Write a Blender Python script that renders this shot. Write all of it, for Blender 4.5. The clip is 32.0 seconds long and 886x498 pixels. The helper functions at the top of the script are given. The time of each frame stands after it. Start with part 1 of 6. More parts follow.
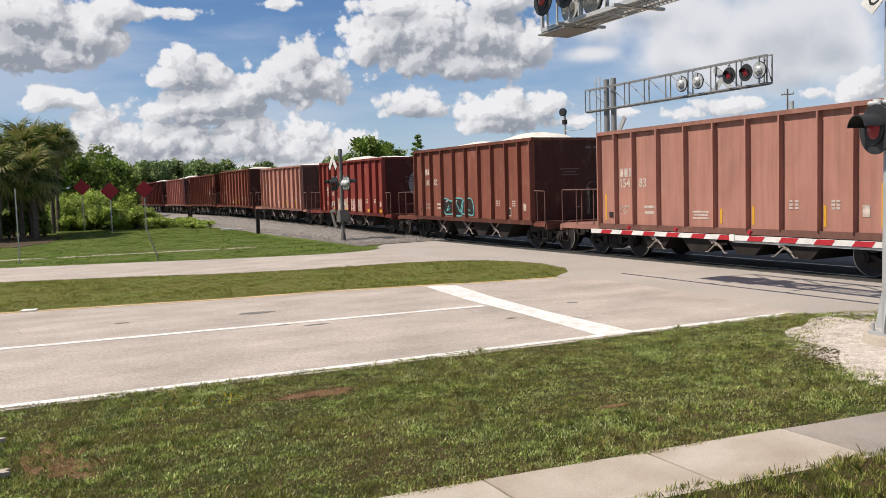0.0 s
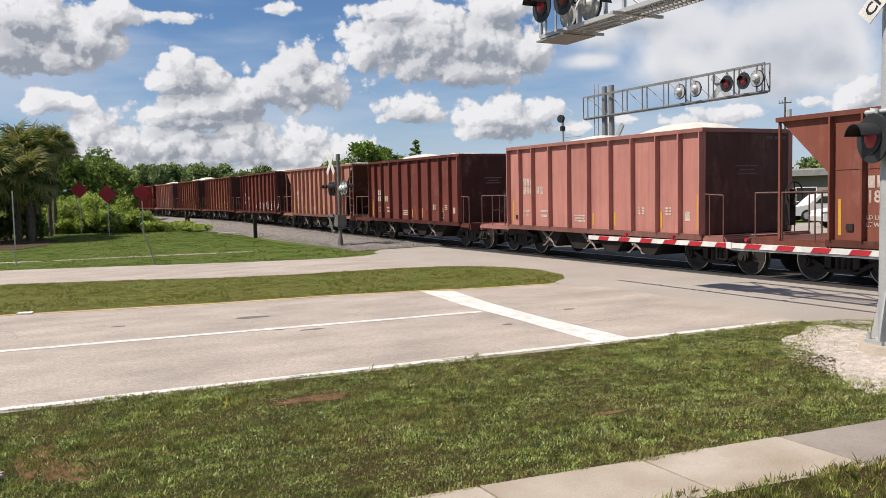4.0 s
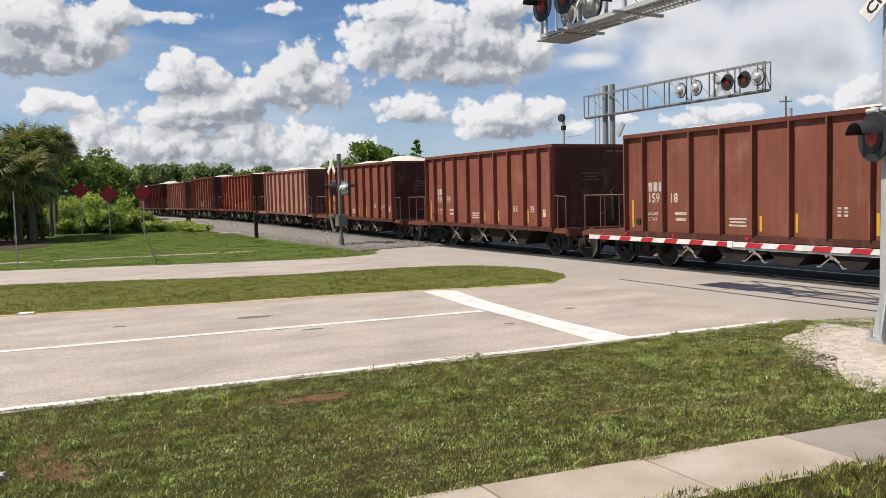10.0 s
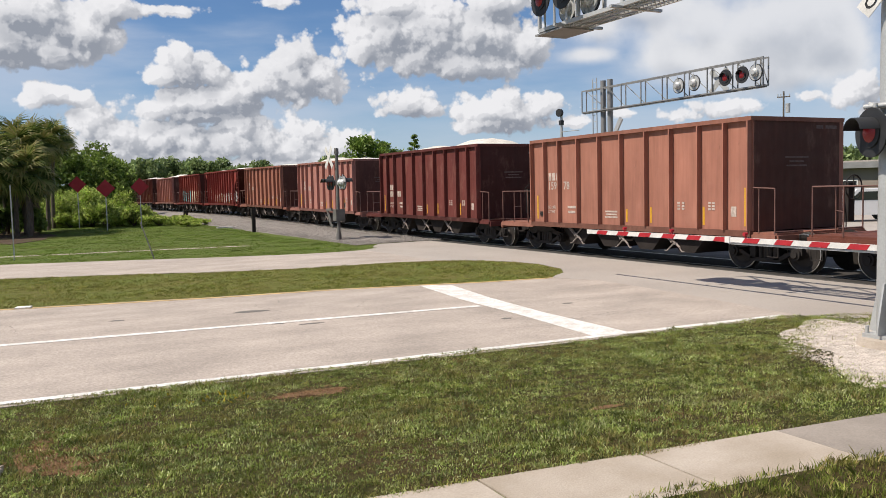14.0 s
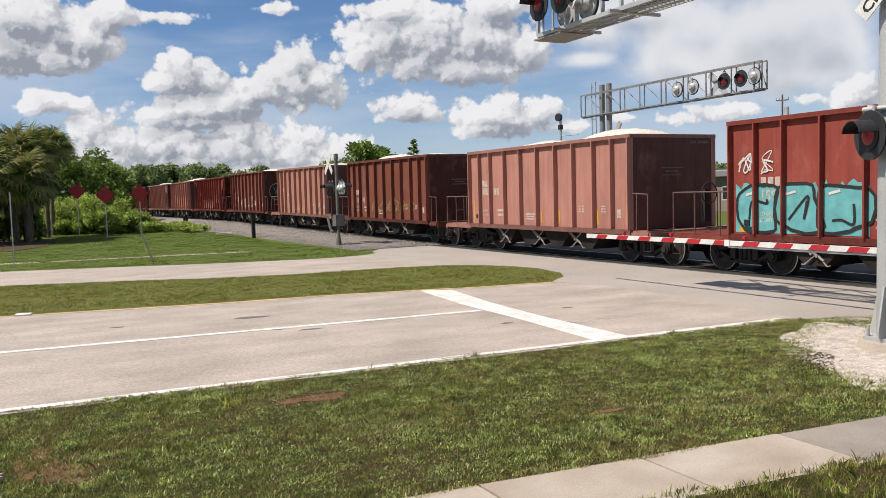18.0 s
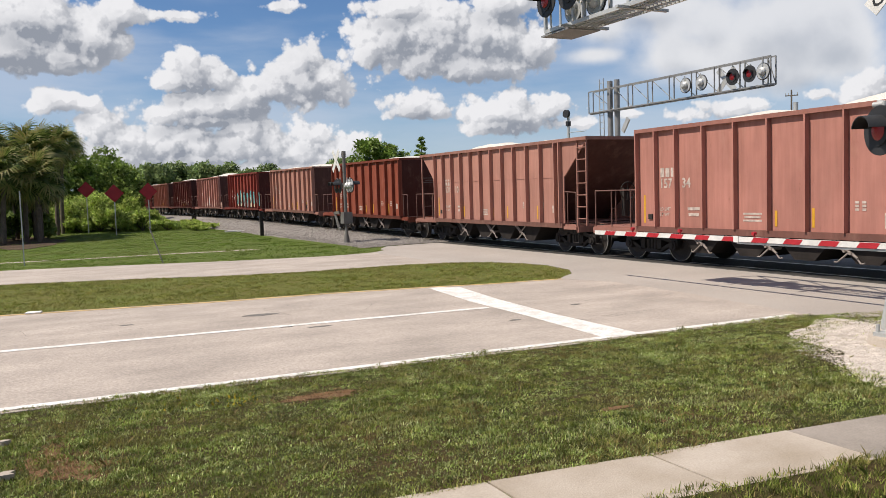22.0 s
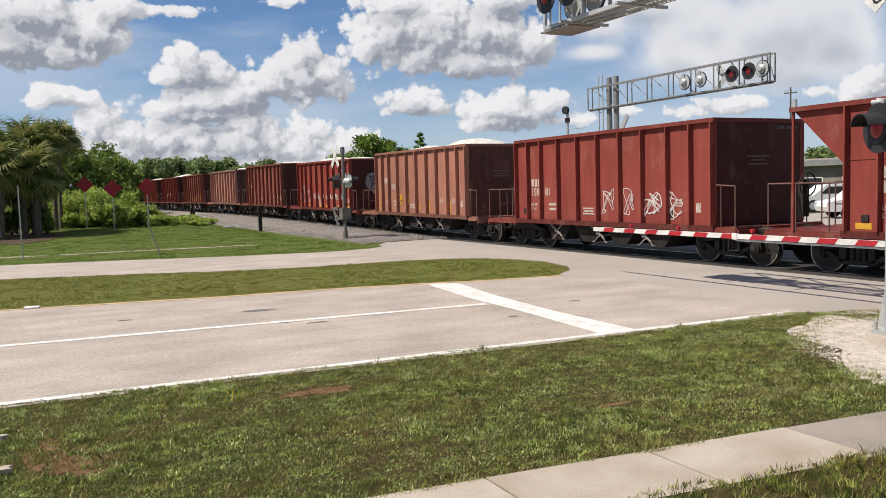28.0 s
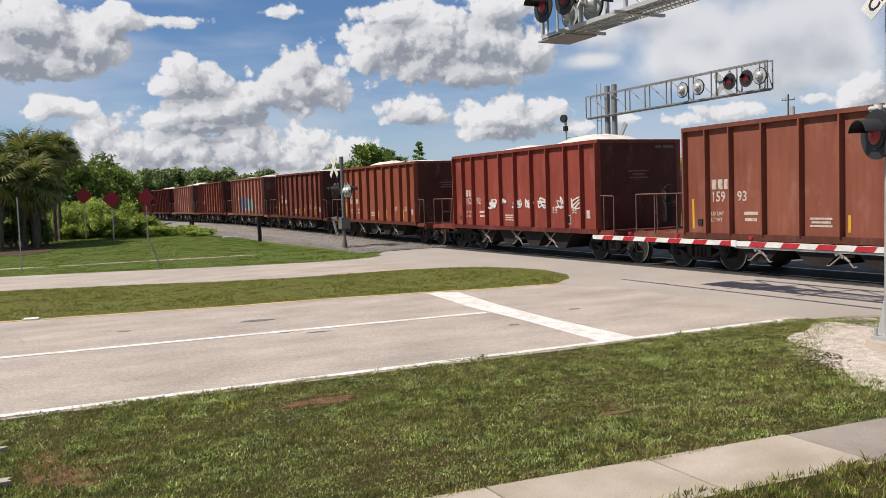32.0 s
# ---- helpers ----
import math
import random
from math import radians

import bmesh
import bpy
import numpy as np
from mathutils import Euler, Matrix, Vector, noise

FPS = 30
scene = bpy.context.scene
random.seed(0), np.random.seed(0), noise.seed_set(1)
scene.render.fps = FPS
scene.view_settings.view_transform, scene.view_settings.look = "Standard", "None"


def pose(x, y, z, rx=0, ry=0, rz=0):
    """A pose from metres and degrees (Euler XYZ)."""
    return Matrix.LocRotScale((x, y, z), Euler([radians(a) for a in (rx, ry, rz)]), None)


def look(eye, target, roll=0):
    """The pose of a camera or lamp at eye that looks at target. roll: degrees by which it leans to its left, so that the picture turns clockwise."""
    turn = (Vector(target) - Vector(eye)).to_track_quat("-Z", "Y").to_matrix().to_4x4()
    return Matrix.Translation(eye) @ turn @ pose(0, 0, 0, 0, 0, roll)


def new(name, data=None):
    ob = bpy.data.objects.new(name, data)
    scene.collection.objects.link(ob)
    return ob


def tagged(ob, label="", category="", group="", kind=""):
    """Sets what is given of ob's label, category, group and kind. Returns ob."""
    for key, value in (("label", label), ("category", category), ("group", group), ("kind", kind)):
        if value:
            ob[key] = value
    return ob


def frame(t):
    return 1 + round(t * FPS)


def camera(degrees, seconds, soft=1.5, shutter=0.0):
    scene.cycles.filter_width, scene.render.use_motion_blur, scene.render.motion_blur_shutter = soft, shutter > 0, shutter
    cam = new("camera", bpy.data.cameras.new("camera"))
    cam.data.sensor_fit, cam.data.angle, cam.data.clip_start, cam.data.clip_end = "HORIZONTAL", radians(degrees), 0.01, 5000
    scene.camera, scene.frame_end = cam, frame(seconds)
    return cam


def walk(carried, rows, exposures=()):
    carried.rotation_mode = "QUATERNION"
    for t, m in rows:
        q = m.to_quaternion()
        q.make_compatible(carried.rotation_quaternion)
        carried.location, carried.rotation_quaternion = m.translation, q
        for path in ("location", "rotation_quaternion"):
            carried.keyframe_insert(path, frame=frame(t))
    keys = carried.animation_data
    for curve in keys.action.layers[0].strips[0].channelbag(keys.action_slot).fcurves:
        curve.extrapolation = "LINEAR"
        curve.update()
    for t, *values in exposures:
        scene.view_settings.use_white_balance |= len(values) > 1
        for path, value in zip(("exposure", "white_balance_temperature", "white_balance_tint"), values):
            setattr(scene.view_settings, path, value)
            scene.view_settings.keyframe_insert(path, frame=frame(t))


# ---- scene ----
EYE_HEIGHT = 2.11
# the viewer stands on one spot and only turns a little: seconds, then the turn in degrees
TURNS = [
    (0, 85.866, 1.758, -26.886),
    (0.5, 85.919, 1.749, -26.875),
    (1, 86.023, 1.648, -26.854),
    (1.5, 86.102, 1.489, -26.890),
    (2, 86.093, 1.390, -26.918),
    (2.5, 86.015, 1.403, -26.974),
    (3, 86.041, 1.429, -27.010),
    (3.5, 86.182, 1.312, -27.032),
    (5.5, 86.303, 1.419, -27.116),
    (6, 86.338, 1.464, -27.039),
    (6.5, 86.382, 1.626, -27.065),
    (7, 86.458, 1.704, -27.091),
    (7.5, 86.493, 1.622, -27.058),
    (8, 86.610, 1.526, -26.934),
    (8.5, 86.681, 1.498, -26.841),
    (9, 86.535, 1.565, -26.836),
    (9.5, 86.369, 1.484, -26.899),
    (10, 86.215, 1.459, -26.990),
    (10.5, 85.973, 1.505, -27.036),
    (11, 85.855, 1.491, -27.061),
    (11.5, 85.955, 1.391, -27.180),
    (12, 86.041, 1.428, -27.204),
    (12.5, 85.938, 1.527, -27.150),
    (13, 85.825, 1.521, -27.170),
    (13.5, 85.796, 1.472, -27.195),
    (14, 85.847, 1.346, -27.150),
    (14.5, 85.907, 1.369, -27.156),
    (16.5, 86.170, 1.543, -27.290),
    (17, 86.127, 1.633, -27.205),
    (17.5, 86.136, 1.658, -27.181),
    (18, 86.186, 1.627, -27.180),
    (18.5, 86.168, 1.557, -27.198),
    (19, 86.094, 1.612, -27.212),
    (19.5, 86.065, 1.649, -27.164),
    (20, 85.963, 1.669, -27.098),
    (20.5, 85.819, 1.733, -27.027),
    (21, 85.819, 1.818, -26.870),
    (21.5, 85.938, 1.848, -26.749),
    (22, 86.001, 1.851, -26.640),
    (22.5, 86.064, 1.791, -26.547),
    (23, 85.978, 1.899, -26.482),
    (23.5, 85.849, 1.944, -26.527),
    (24, 85.759, 1.834, -26.630),
    (24.5, 85.631, 1.738, -26.641),
    (25, 85.613, 1.723, -26.568),
    (25.5, 85.782, 1.695, -26.549),
    (27.5, 85.748, 1.595, -26.742),
    (28, 85.733, 1.650, -26.724),
    (28.5, 85.956, 1.694, -26.637),
    (29, 86.144, 1.802, -26.576),
    (29.5, 86.141, 1.942, -26.589),
    (30, 86.153, 2.087, -26.584),
    (30.5, 86.175, 2.152, -26.531),
    (31, 86.219, 2.015, -26.608),
    (31.5, 86.314, 1.938, -26.696),
    (32, 86.348, 2.001, -26.794),
]
cam = camera(56.63, 32.0, soft=0.85)
walk(cam, [(t, pose(0, 0, EYE_HEIGHT, rx, ry, rz)) for t, rx, ry, rz in TURNS],
     exposures=((0, 0.37), (28, 0.37), (29, 0.35), (31, 0.34), (32, 0.30)))

# ---- daylight: blue sky, broken cumulus, high sun behind the viewer's left shoulder ----
SUN_WAY = Vector((-0.68, 0.15, 1.0)).normalized()
sun = new("sun", bpy.data.lights.new("sun", "SUN"))
sun.data.energy, sun.data.angle, sun.data.color = 5.0, radians(0.53), (1.0, 0.905, 0.78)
sun.matrix_world = look(SUN_WAY * 100, (0, 0, 0))


def cloud_group():
    """How deep in cloud a direction of the sky lies: puffs by bearing and height, with billowed edges."""
    ng = bpy.data.node_groups.new("cloud_field", "ShaderNodeTree")
    ng.interface.new_socket("Way", in_out="INPUT", socket_type="NodeSocketVector")
    ng.interface.new_socket("Depth", in_out="OUTPUT", socket_type="NodeSocketFloat")
    ng.interface.new_socket("Bulk", in_out="OUTPUT", socket_type="NodeSocketFloat")
    ng.interface.new_socket("Veil", in_out="OUTPUT", socket_type="NodeSocketFloat")
    N, L = ng.nodes, ng.links
    gi, go = N.new("NodeGroupInput"), N.new("NodeGroupOutput")

    def m(op, a, b=0.0, c=0.0):
        n = N.new("ShaderNodeMath")
        n.operation = op
        for k, v in enumerate((a, b, c)):
            if isinstance(v, (int, float)):
                n.inputs[k].default_value = v
            else:
                L.new(v, n.inputs[k])
        return n.outputs[0]
    sep = N.new("ShaderNodeSeparateXYZ")
    L.new(gi.outputs[0], sep.inputs[0])
    az = m("MULTIPLY", m("ARCTAN2", sep.outputs[0], sep.outputs[1]), 57.2958)
    el = m("MULTIPLY", m("ARCSINE", sep.outputs[2]), 57.2958)
    ae = N.new("ShaderNodeCombineXYZ")
    L.new(az, ae.inputs[0])
    L.new(el, ae.inputs[1])
    field = []

    def puff(bearing, height, wide, high, dense=1.0):
        v = N.new("ShaderNodeVectorMath")
        v.operation = "MULTIPLY_ADD"
        v.inputs[1].default_value = (1 / wide, 1 / high, 0)
        v.inputs[2].default_value = (-bearing / wide, -height / high, 0)
        L.new(ae.outputs[0], v.inputs[0])
        ln = N.new("ShaderNodeVectorMath")
        ln.operation = "LENGTH"
        L.new(v.outputs[0], ln.inputs[0])
        d = m("MULTIPLY", m("SUBTRACT", 1.0, ln.outputs["Value"]), dense)
        field.append(m("SMOOTH_MAX", field[-1], d, 0.25) if field else d)

    # heavy grey cumulus
    puff(0.7, 11.3, 4.8, 2.0, 1.90)
    puff(3.5, 10.3, 3.5, 2.0, 1.90)
    puff(0.0, 9.5, 3.8, 1.7, 1.90)
    puff(5.9, 12.0, 1.9, 1.1, 1.90)
    puff(2.2, 8.9, 3.1, 1.0, 1.90)
    # thin bright wisp
    puff(9.0, 11.9, 2.7, 0.5, 0.80)
    puff(15.9, 12.6, 2.2, 0.4, 0.80)
    # small pyramid
    puff(10.0, 9.1, 1.2, 1.3, 1.50)
    puff(10.1, 8.4, 2.2, 1.5, 1.50)
    puff(11.7, 8.0, 1.4, 0.9, 1.50)
    puff(8.9, 7.8, 1.8, 0.9, 1.50)
    # long towering chain
    puff(17.9, 9.5, 1.0, 1.5, 1.50)
    puff(17.0, 8.7, 1.7, 1.5, 1.50)
    puff(17.2, 7.6, 3.6, 1.9, 1.50)
    puff(11.9, 6.1, 4.8, 1.2, 1.50)
    puff(18.5, 7.8, 2.4, 1.6, 1.50)
    puff(19.6, 7.1, 1.7, 1.3, 1.50)
    puff(16.0, 7.1, 1.8, 1.3, 1.50)
    puff(13.8, 6.9, 1.9, 1.3, 1.50)
    puff(15.0, 7.3, 2.0, 1.3, 1.50)
    puff(12.3, 6.3, 2.2, 1.1, 1.50)
    puff(9.8, 6.1, 2.2, 1.2, 1.50)
    puff(8.3, 5.6, 1.5, 0.9, 1.50)
    puff(10.8, 5.2, 2.9, 0.7, 1.50)
    # small puff
    puff(2.1, 6.5, 2.3, 1.0, 1.40)
    puff(0.7, 6.0, 1.3, 0.7, 1.40)
    puff(3.5, 6.3, 1.1, 0.7, 1.40)
    # bank over the horizon
    puff(10.0, 3.5, 9.7, 1.8, 1.20)
    puff(16.2, 3.0, 5.7, 1.5, 1.20)
    puff(4.2, 4.9, 2.1, 1.2, 1.20)
    puff(5.5, 4.1, 2.7, 1.1, 1.20)
    puff(9.0, 4.1, 3.6, 1.2, 1.20)
    puff(13.3, 4.6, 3.4, 1.2, 1.20)
    puff(14.4, 3.5, 4.9, 1.5, 1.20)
    puff(17.8, 4.2, 2.7, 1.0, 1.20)
    puff(19.1, 3.0, 3.5, 1.2, 1.20)
    puff(20.9, 3.5, 1.3, 0.9, 1.20)
    puff(5.5, 2.9, 4.2, 1.2, 1.20)
    puff(10.0, 2.6, 5.1, 1.3, 1.20)
    puff(12.5, 1.8, 6.8, 1.1, 1.20)
    puff(18.5, 1.9, 4.6, 0.9, 1.20)
    puff(22.7, 1.8, 2.3, 0.5, 1.20)
    # broad flat-based cumulus
    puff(27.6, 10.1, 7.7, 2.9, 1.60)
    puff(22.4, 10.0, 2.1, 1.5, 1.60)
    puff(24.1, 10.7, 3.1, 1.9, 1.60)
    puff(26.9, 11.2, 3.9, 2.3, 1.60)
    puff(29.9, 10.4, 4.6, 2.4, 1.60)
    puff(33.0, 9.6, 2.5, 1.7, 1.60)
    puff(29.1, 8.5, 5.8, 1.3, 1.60)
    puff(25.3, 9.0, 2.3, 1.1, 1.60)
    puff(31.1, 12.6, 3.1, 1.4, 1.60)
    puff(23.8, 12.5, 2.7, 0.9, 1.60)
    # pair of low puffs
    puff(25.0, 6.2, 2.6, 1.4, 1.40)
    puff(31.4, 5.3, 4.2, 1.4, 1.40)
    puff(24.3, 5.6, 1.6, 0.8, 1.40)
    puff(26.5, 5.6, 1.3, 0.8, 1.40)
    puff(29.8, 5.3, 2.2, 1.1, 1.40)
    puff(31.2, 5.9, 1.2, 1.0, 1.40)
    puff(32.5, 4.9, 2.3, 1.1, 1.40)
    puff(34.2, 5.6, 1.3, 1.1, 1.40)
    puff(30.2, 4.4, 3.1, 0.7, 1.40)
    # scattered scraps
    puff(53.2, 5.2, 1.1, 1.2, 0.90)
    puff(54.2, 5.7, 1.2, 1.4, 0.90)
    puff(51.0, 5.3, 1.1, 0.4, 0.90)
    puff(42.7, 4.5, 2.2, 0.7, 0.90)
    puff(45.9, 4.9, 2.8, 0.7, 0.90)
    puff(40.1, 4.8, 1.5, 0.5, 0.90)
    puff(54.6, 4.3, 1.2, 0.8, 0.90)
    puff(36.0, 4.4, 1.5, 0.5, 0.90)
    # the rest of the sky, out of view
    rng = random.Random(5)
    for k in range(26):
        a = 70 + k * 9.5
        puff(a if a < 180 else a - 360, rng.uniform(6, 45), rng.uniform(6, 13), rng.uniform(3, 6))

    heaped = field[-1]
    field.clear()
    # wide pale veil
    puff(48.0, 9.5, 8.0, 3.9, 0.85)
    puff(44.9, 10.3, 4.4, 3.1, 0.85)
    puff(49.0, 9.8, 5.4, 3.0, 0.85)
    puff(52.2, 8.6, 3.4, 2.7, 0.85)
    puff(47.6, 7.6, 4.9, 1.8, 0.85)
    puff(40.6, 11.8, 4.7, 1.4, 0.85)
    puff(43.1, 8.5, 3.2, 1.8, 0.85)
    puff(50.3, 7.1, 4.7, 1.7, 0.85)
    puff(38.0, 10.8, 3.3, 1.8, 0.85)
    puff(37.2, 8.8, 2.2, 0.7, 0.85)
    def noise_at(scale, detail, rough):
        n = N.new("ShaderNodeTexNoise")
        n.inputs["Scale"].default_value, n.inputs["Detail"].default_value, n.inputs["Roughness"].default_value = scale, detail, rough
        L.new(gi.outputs[0], n.inputs["Vector"])
        return n.outputs["Fac"]
    vo = N.new("ShaderNodeTexVoronoi")
    vo.feature = "SMOOTH_F1"
    vo.inputs["Scale"].default_value, vo.inputs["Detail"].default_value, vo.inputs["Roughness"].default_value = 40, 3, 0.55
    vo.inputs["Smoothness"].default_value = 0.35
    L.new(gi.outputs[0], vo.inputs["Vector"])
    a = m("MULTIPLY_ADD", m("SUBTRACT", noise_at(15, 8, 0.54), 0.5), 0.85, m("ADD", heaped, 0.52))
    low = N.new("ShaderNodeMapRange")
    low.interpolation_type = "SMOOTHSTEP"
    for key, val in (("From Min", 5.6), ("From Max", 2.4), ("To Min", 0.0), ("To Max", 0.10)):
        low.inputs[key].default_value = val
    L.new(el, low.inputs["Value"])
    a = m("ADD", a, low.outputs[0])
    b = m("MULTIPLY_ADD", m("SUBTRACT", 0.42, vo.outputs["Distance"]), 0.95, a)
    L.new(b, go.inputs[0])
    L.new(m("MULTIPLY_ADD", m("SUBTRACT", noise_at(11, 4, 0.45), 0.5), 0.9, m("ADD", heaped, 0.55)), go.inputs[1])
    L.new(m("MULTIPLY_ADD", m("SUBTRACT", noise_at(11, 7, 0.52), 0.5), 1.5, m("ADD", field[-1], 0.10)), go.inputs[2])
    return ng


def make_sky():
    w = bpy.data.worlds.new("sky")
    scene.world = w
    w.use_nodes = True
    nt = w.node_tree
    N, L = nt.nodes, nt.links
    N.clear()
    out, bg = N.new("ShaderNodeOutputWorld"), N.new("ShaderNodeBackground")
    sky = N.new("ShaderNodeTexSky")
    sky.sky_type, sky.sun_disc = "NISHITA", False
    sky.sun_elevation, sky.sun_rotation = math.asin(SUN_WAY.z), math.atan2(SUN_WAY.x, SUN_WAY.y)
    sky.air_density, sky.dust_density, sky.ozone_density = 1.0, 0.1, 4.0
    tc = N.new("ShaderNodeTexCoord")
    grp = cloud_group()

    def field(shift):
        g = N.new("ShaderNodeGroup")
        g.node_tree = grp
        if shift is None:
            L.new(tc.outputs["Generated"], g.inputs[0])
        else:
            v = N.new("ShaderNodeVectorMath")
            v.inputs[1].default_value = shift
            L.new(tc.outputs["Generated"], v.inputs[0])
            nm = N.new("ShaderNodeVectorMath")
            nm.operation = "NORMALIZE"
            L.new(v.outputs[0], nm.inputs[0])
            L.new(nm.outputs[0], g.inputs[0])
        return g.outputs

    def ramp(x, lo, hi, a=0.0, b=1.0, smooth=True):
        r = N.new("ShaderNodeMapRange")
        r.interpolation_type = "SMOOTHSTEP" if smooth else "LINEAR"
        for k, v in zip(("From Min", "From Max", "To Min", "To Max"), (lo, hi, a, b)):
            r.inputs[k].default_value = v
        L.new(x, r.inputs["Value"])
        return r.outputs[0]

    def mixc(f, a, b):
        x = N.new("ShaderNodeMix")
        x.data_type = "RGBA"
        for s, v in (("Factor", f), ("A", a), ("B", b)):
            if isinstance(v, (tuple, float)):
                x.inputs[s].default_value = v
            else:
                L.new(v, x.inputs[s])
        return x.outputs["Result"]

    def sub(a, b, op="SUBTRACT"):
        n = N.new("ShaderNodeMath")
        n.operation = op
        for k, v in enumerate((a, b)):
            if isinstance(v, float):
                n.inputs[k].default_value = v
            else:
                L.new(v, n.inputs[k])
        return n.outputs[0]
    (here, _, veil), (_, up, veil_up), (lit, _, _), (close, _, _) = field(None), field((0, 0, 0.020)), field((-0.016, 0.004, 0.014)), field((-0.005, 0.001, 0.005))
    cover = ramp(here, -0.02, 0.36)
    thick = ramp(up, 0.70, 2.0)
    relief = ramp(sub(here, lit), -0.42, 0.40)
    # sunlit billows against grey bases
    lightness = sub(sub(1.08, sub(thick, 0.50, "MULTIPLY")), sub(sub(1.0, relief), 0.46, "MULTIPLY"))
    lightness = sub(lightness, sub(sub(1.0, ramp(sub(here, close), -0.22, 0.16)), 0.34, "MULTIPLY"))
    lightness = sub(lightness, ramp(here, 1.3, 2.6, 0.0, 0.45))
    mott = N.new("ShaderNodeTexNoise")
    mott.inputs["Scale"].default_value, mott.inputs["Detail"].default_value, mott.inputs["Roughness"].default_value = 26.0, 6, 0.6
    L.new(tc.outputs["Generated"], mott.inputs["Vector"])
    lightness = sub(lightness, ramp(mott.outputs["Fac"], 0.34, 0.68, 0.0, 0.26))
    cell = N.new("ShaderNodeTexVoronoi")          # small heaped heads
    cell.feature = "SMOOTH_F1"
    cell.inputs["Scale"].default_value, cell.inputs["Detail"].default_value, cell.inputs["Roughness"].default_value = 62, 3, 0.6
    cell.inputs["Smoothness"].default_value = 0.3
    L.new(tc.outputs["Generated"], cell.inputs["Vector"])
    lightness = sub(lightness, ramp(cell.outputs["Distance"], 0.2, 0.62, -0.08, 0.18))
    colour = mixc(ramp(lightness, -0.42, 0.80, smooth=False), (3.5, 3.8, 4.45, 1.0), (10.0, 9.95, 10.2, 1.0))
    # thin high streaks
    st = N.new("ShaderNodeTexNoise")
    st.inputs["Scale"].default_value, st.inputs["Detail"].default_value = 5.0, 7
    mp = N.new("ShaderNodeMapping")
    mp.inputs["Rotation"].default_value = (0, radians(12), radians(20))
    mp.inputs["Scale"].default_value = (0.7, 0.7, 3.4)
    L.new(tc.outputs["Generated"], mp.inputs["Vector"])
    L.new(mp.outputs[0], st.inputs["Vector"])
    sep = N.new("ShaderNodeSeparateXYZ")
    L.new(tc.outputs["Generated"], sep.inputs[0])
    haze = ramp(sep.outputs[2], 0.0, 0.17, 0.42, 0.0)
    deep = N.new("ShaderNodeMix")
    deep.data_type, deep.blend_type = "RGBA", "MULTIPLY"
    deep.inputs["Factor"].default_value = 1.0
    deep.inputs["B"].default_value = (0.80, 0.93, 1.10, 1.0)
    L.new(sky.outputs[0], deep.inputs["A"])
    base = mixc(ramp(st.outputs["Fac"], 0.36, 0.68, 0.0, 0.6), deep.outputs["Result"], (6.6, 7.3, 8.6, 1.0))
    base = mixc(haze, base, (6.0, 7.0, 8.6, 1.0))
    pale = mixc(ramp(veil_up, 0.40, 1.15), (9.6, 9.55, 9.7, 1.0), (6.3, 6.5, 7.0, 1.0))
    base = mixc(ramp(veil, -0.10, 0.60, 0.0, 0.88), base, pale)
    L.new(mixc(cover, base, colour), bg.inputs["Color"])
    bg.inputs["Strength"].default_value = 0.066
    L.new(bg.outputs[0], out.inputs["Surface"])


make_sky()

# ---- materials ----
def lnk(nt, a, b):
    nt.links.new(a, b)


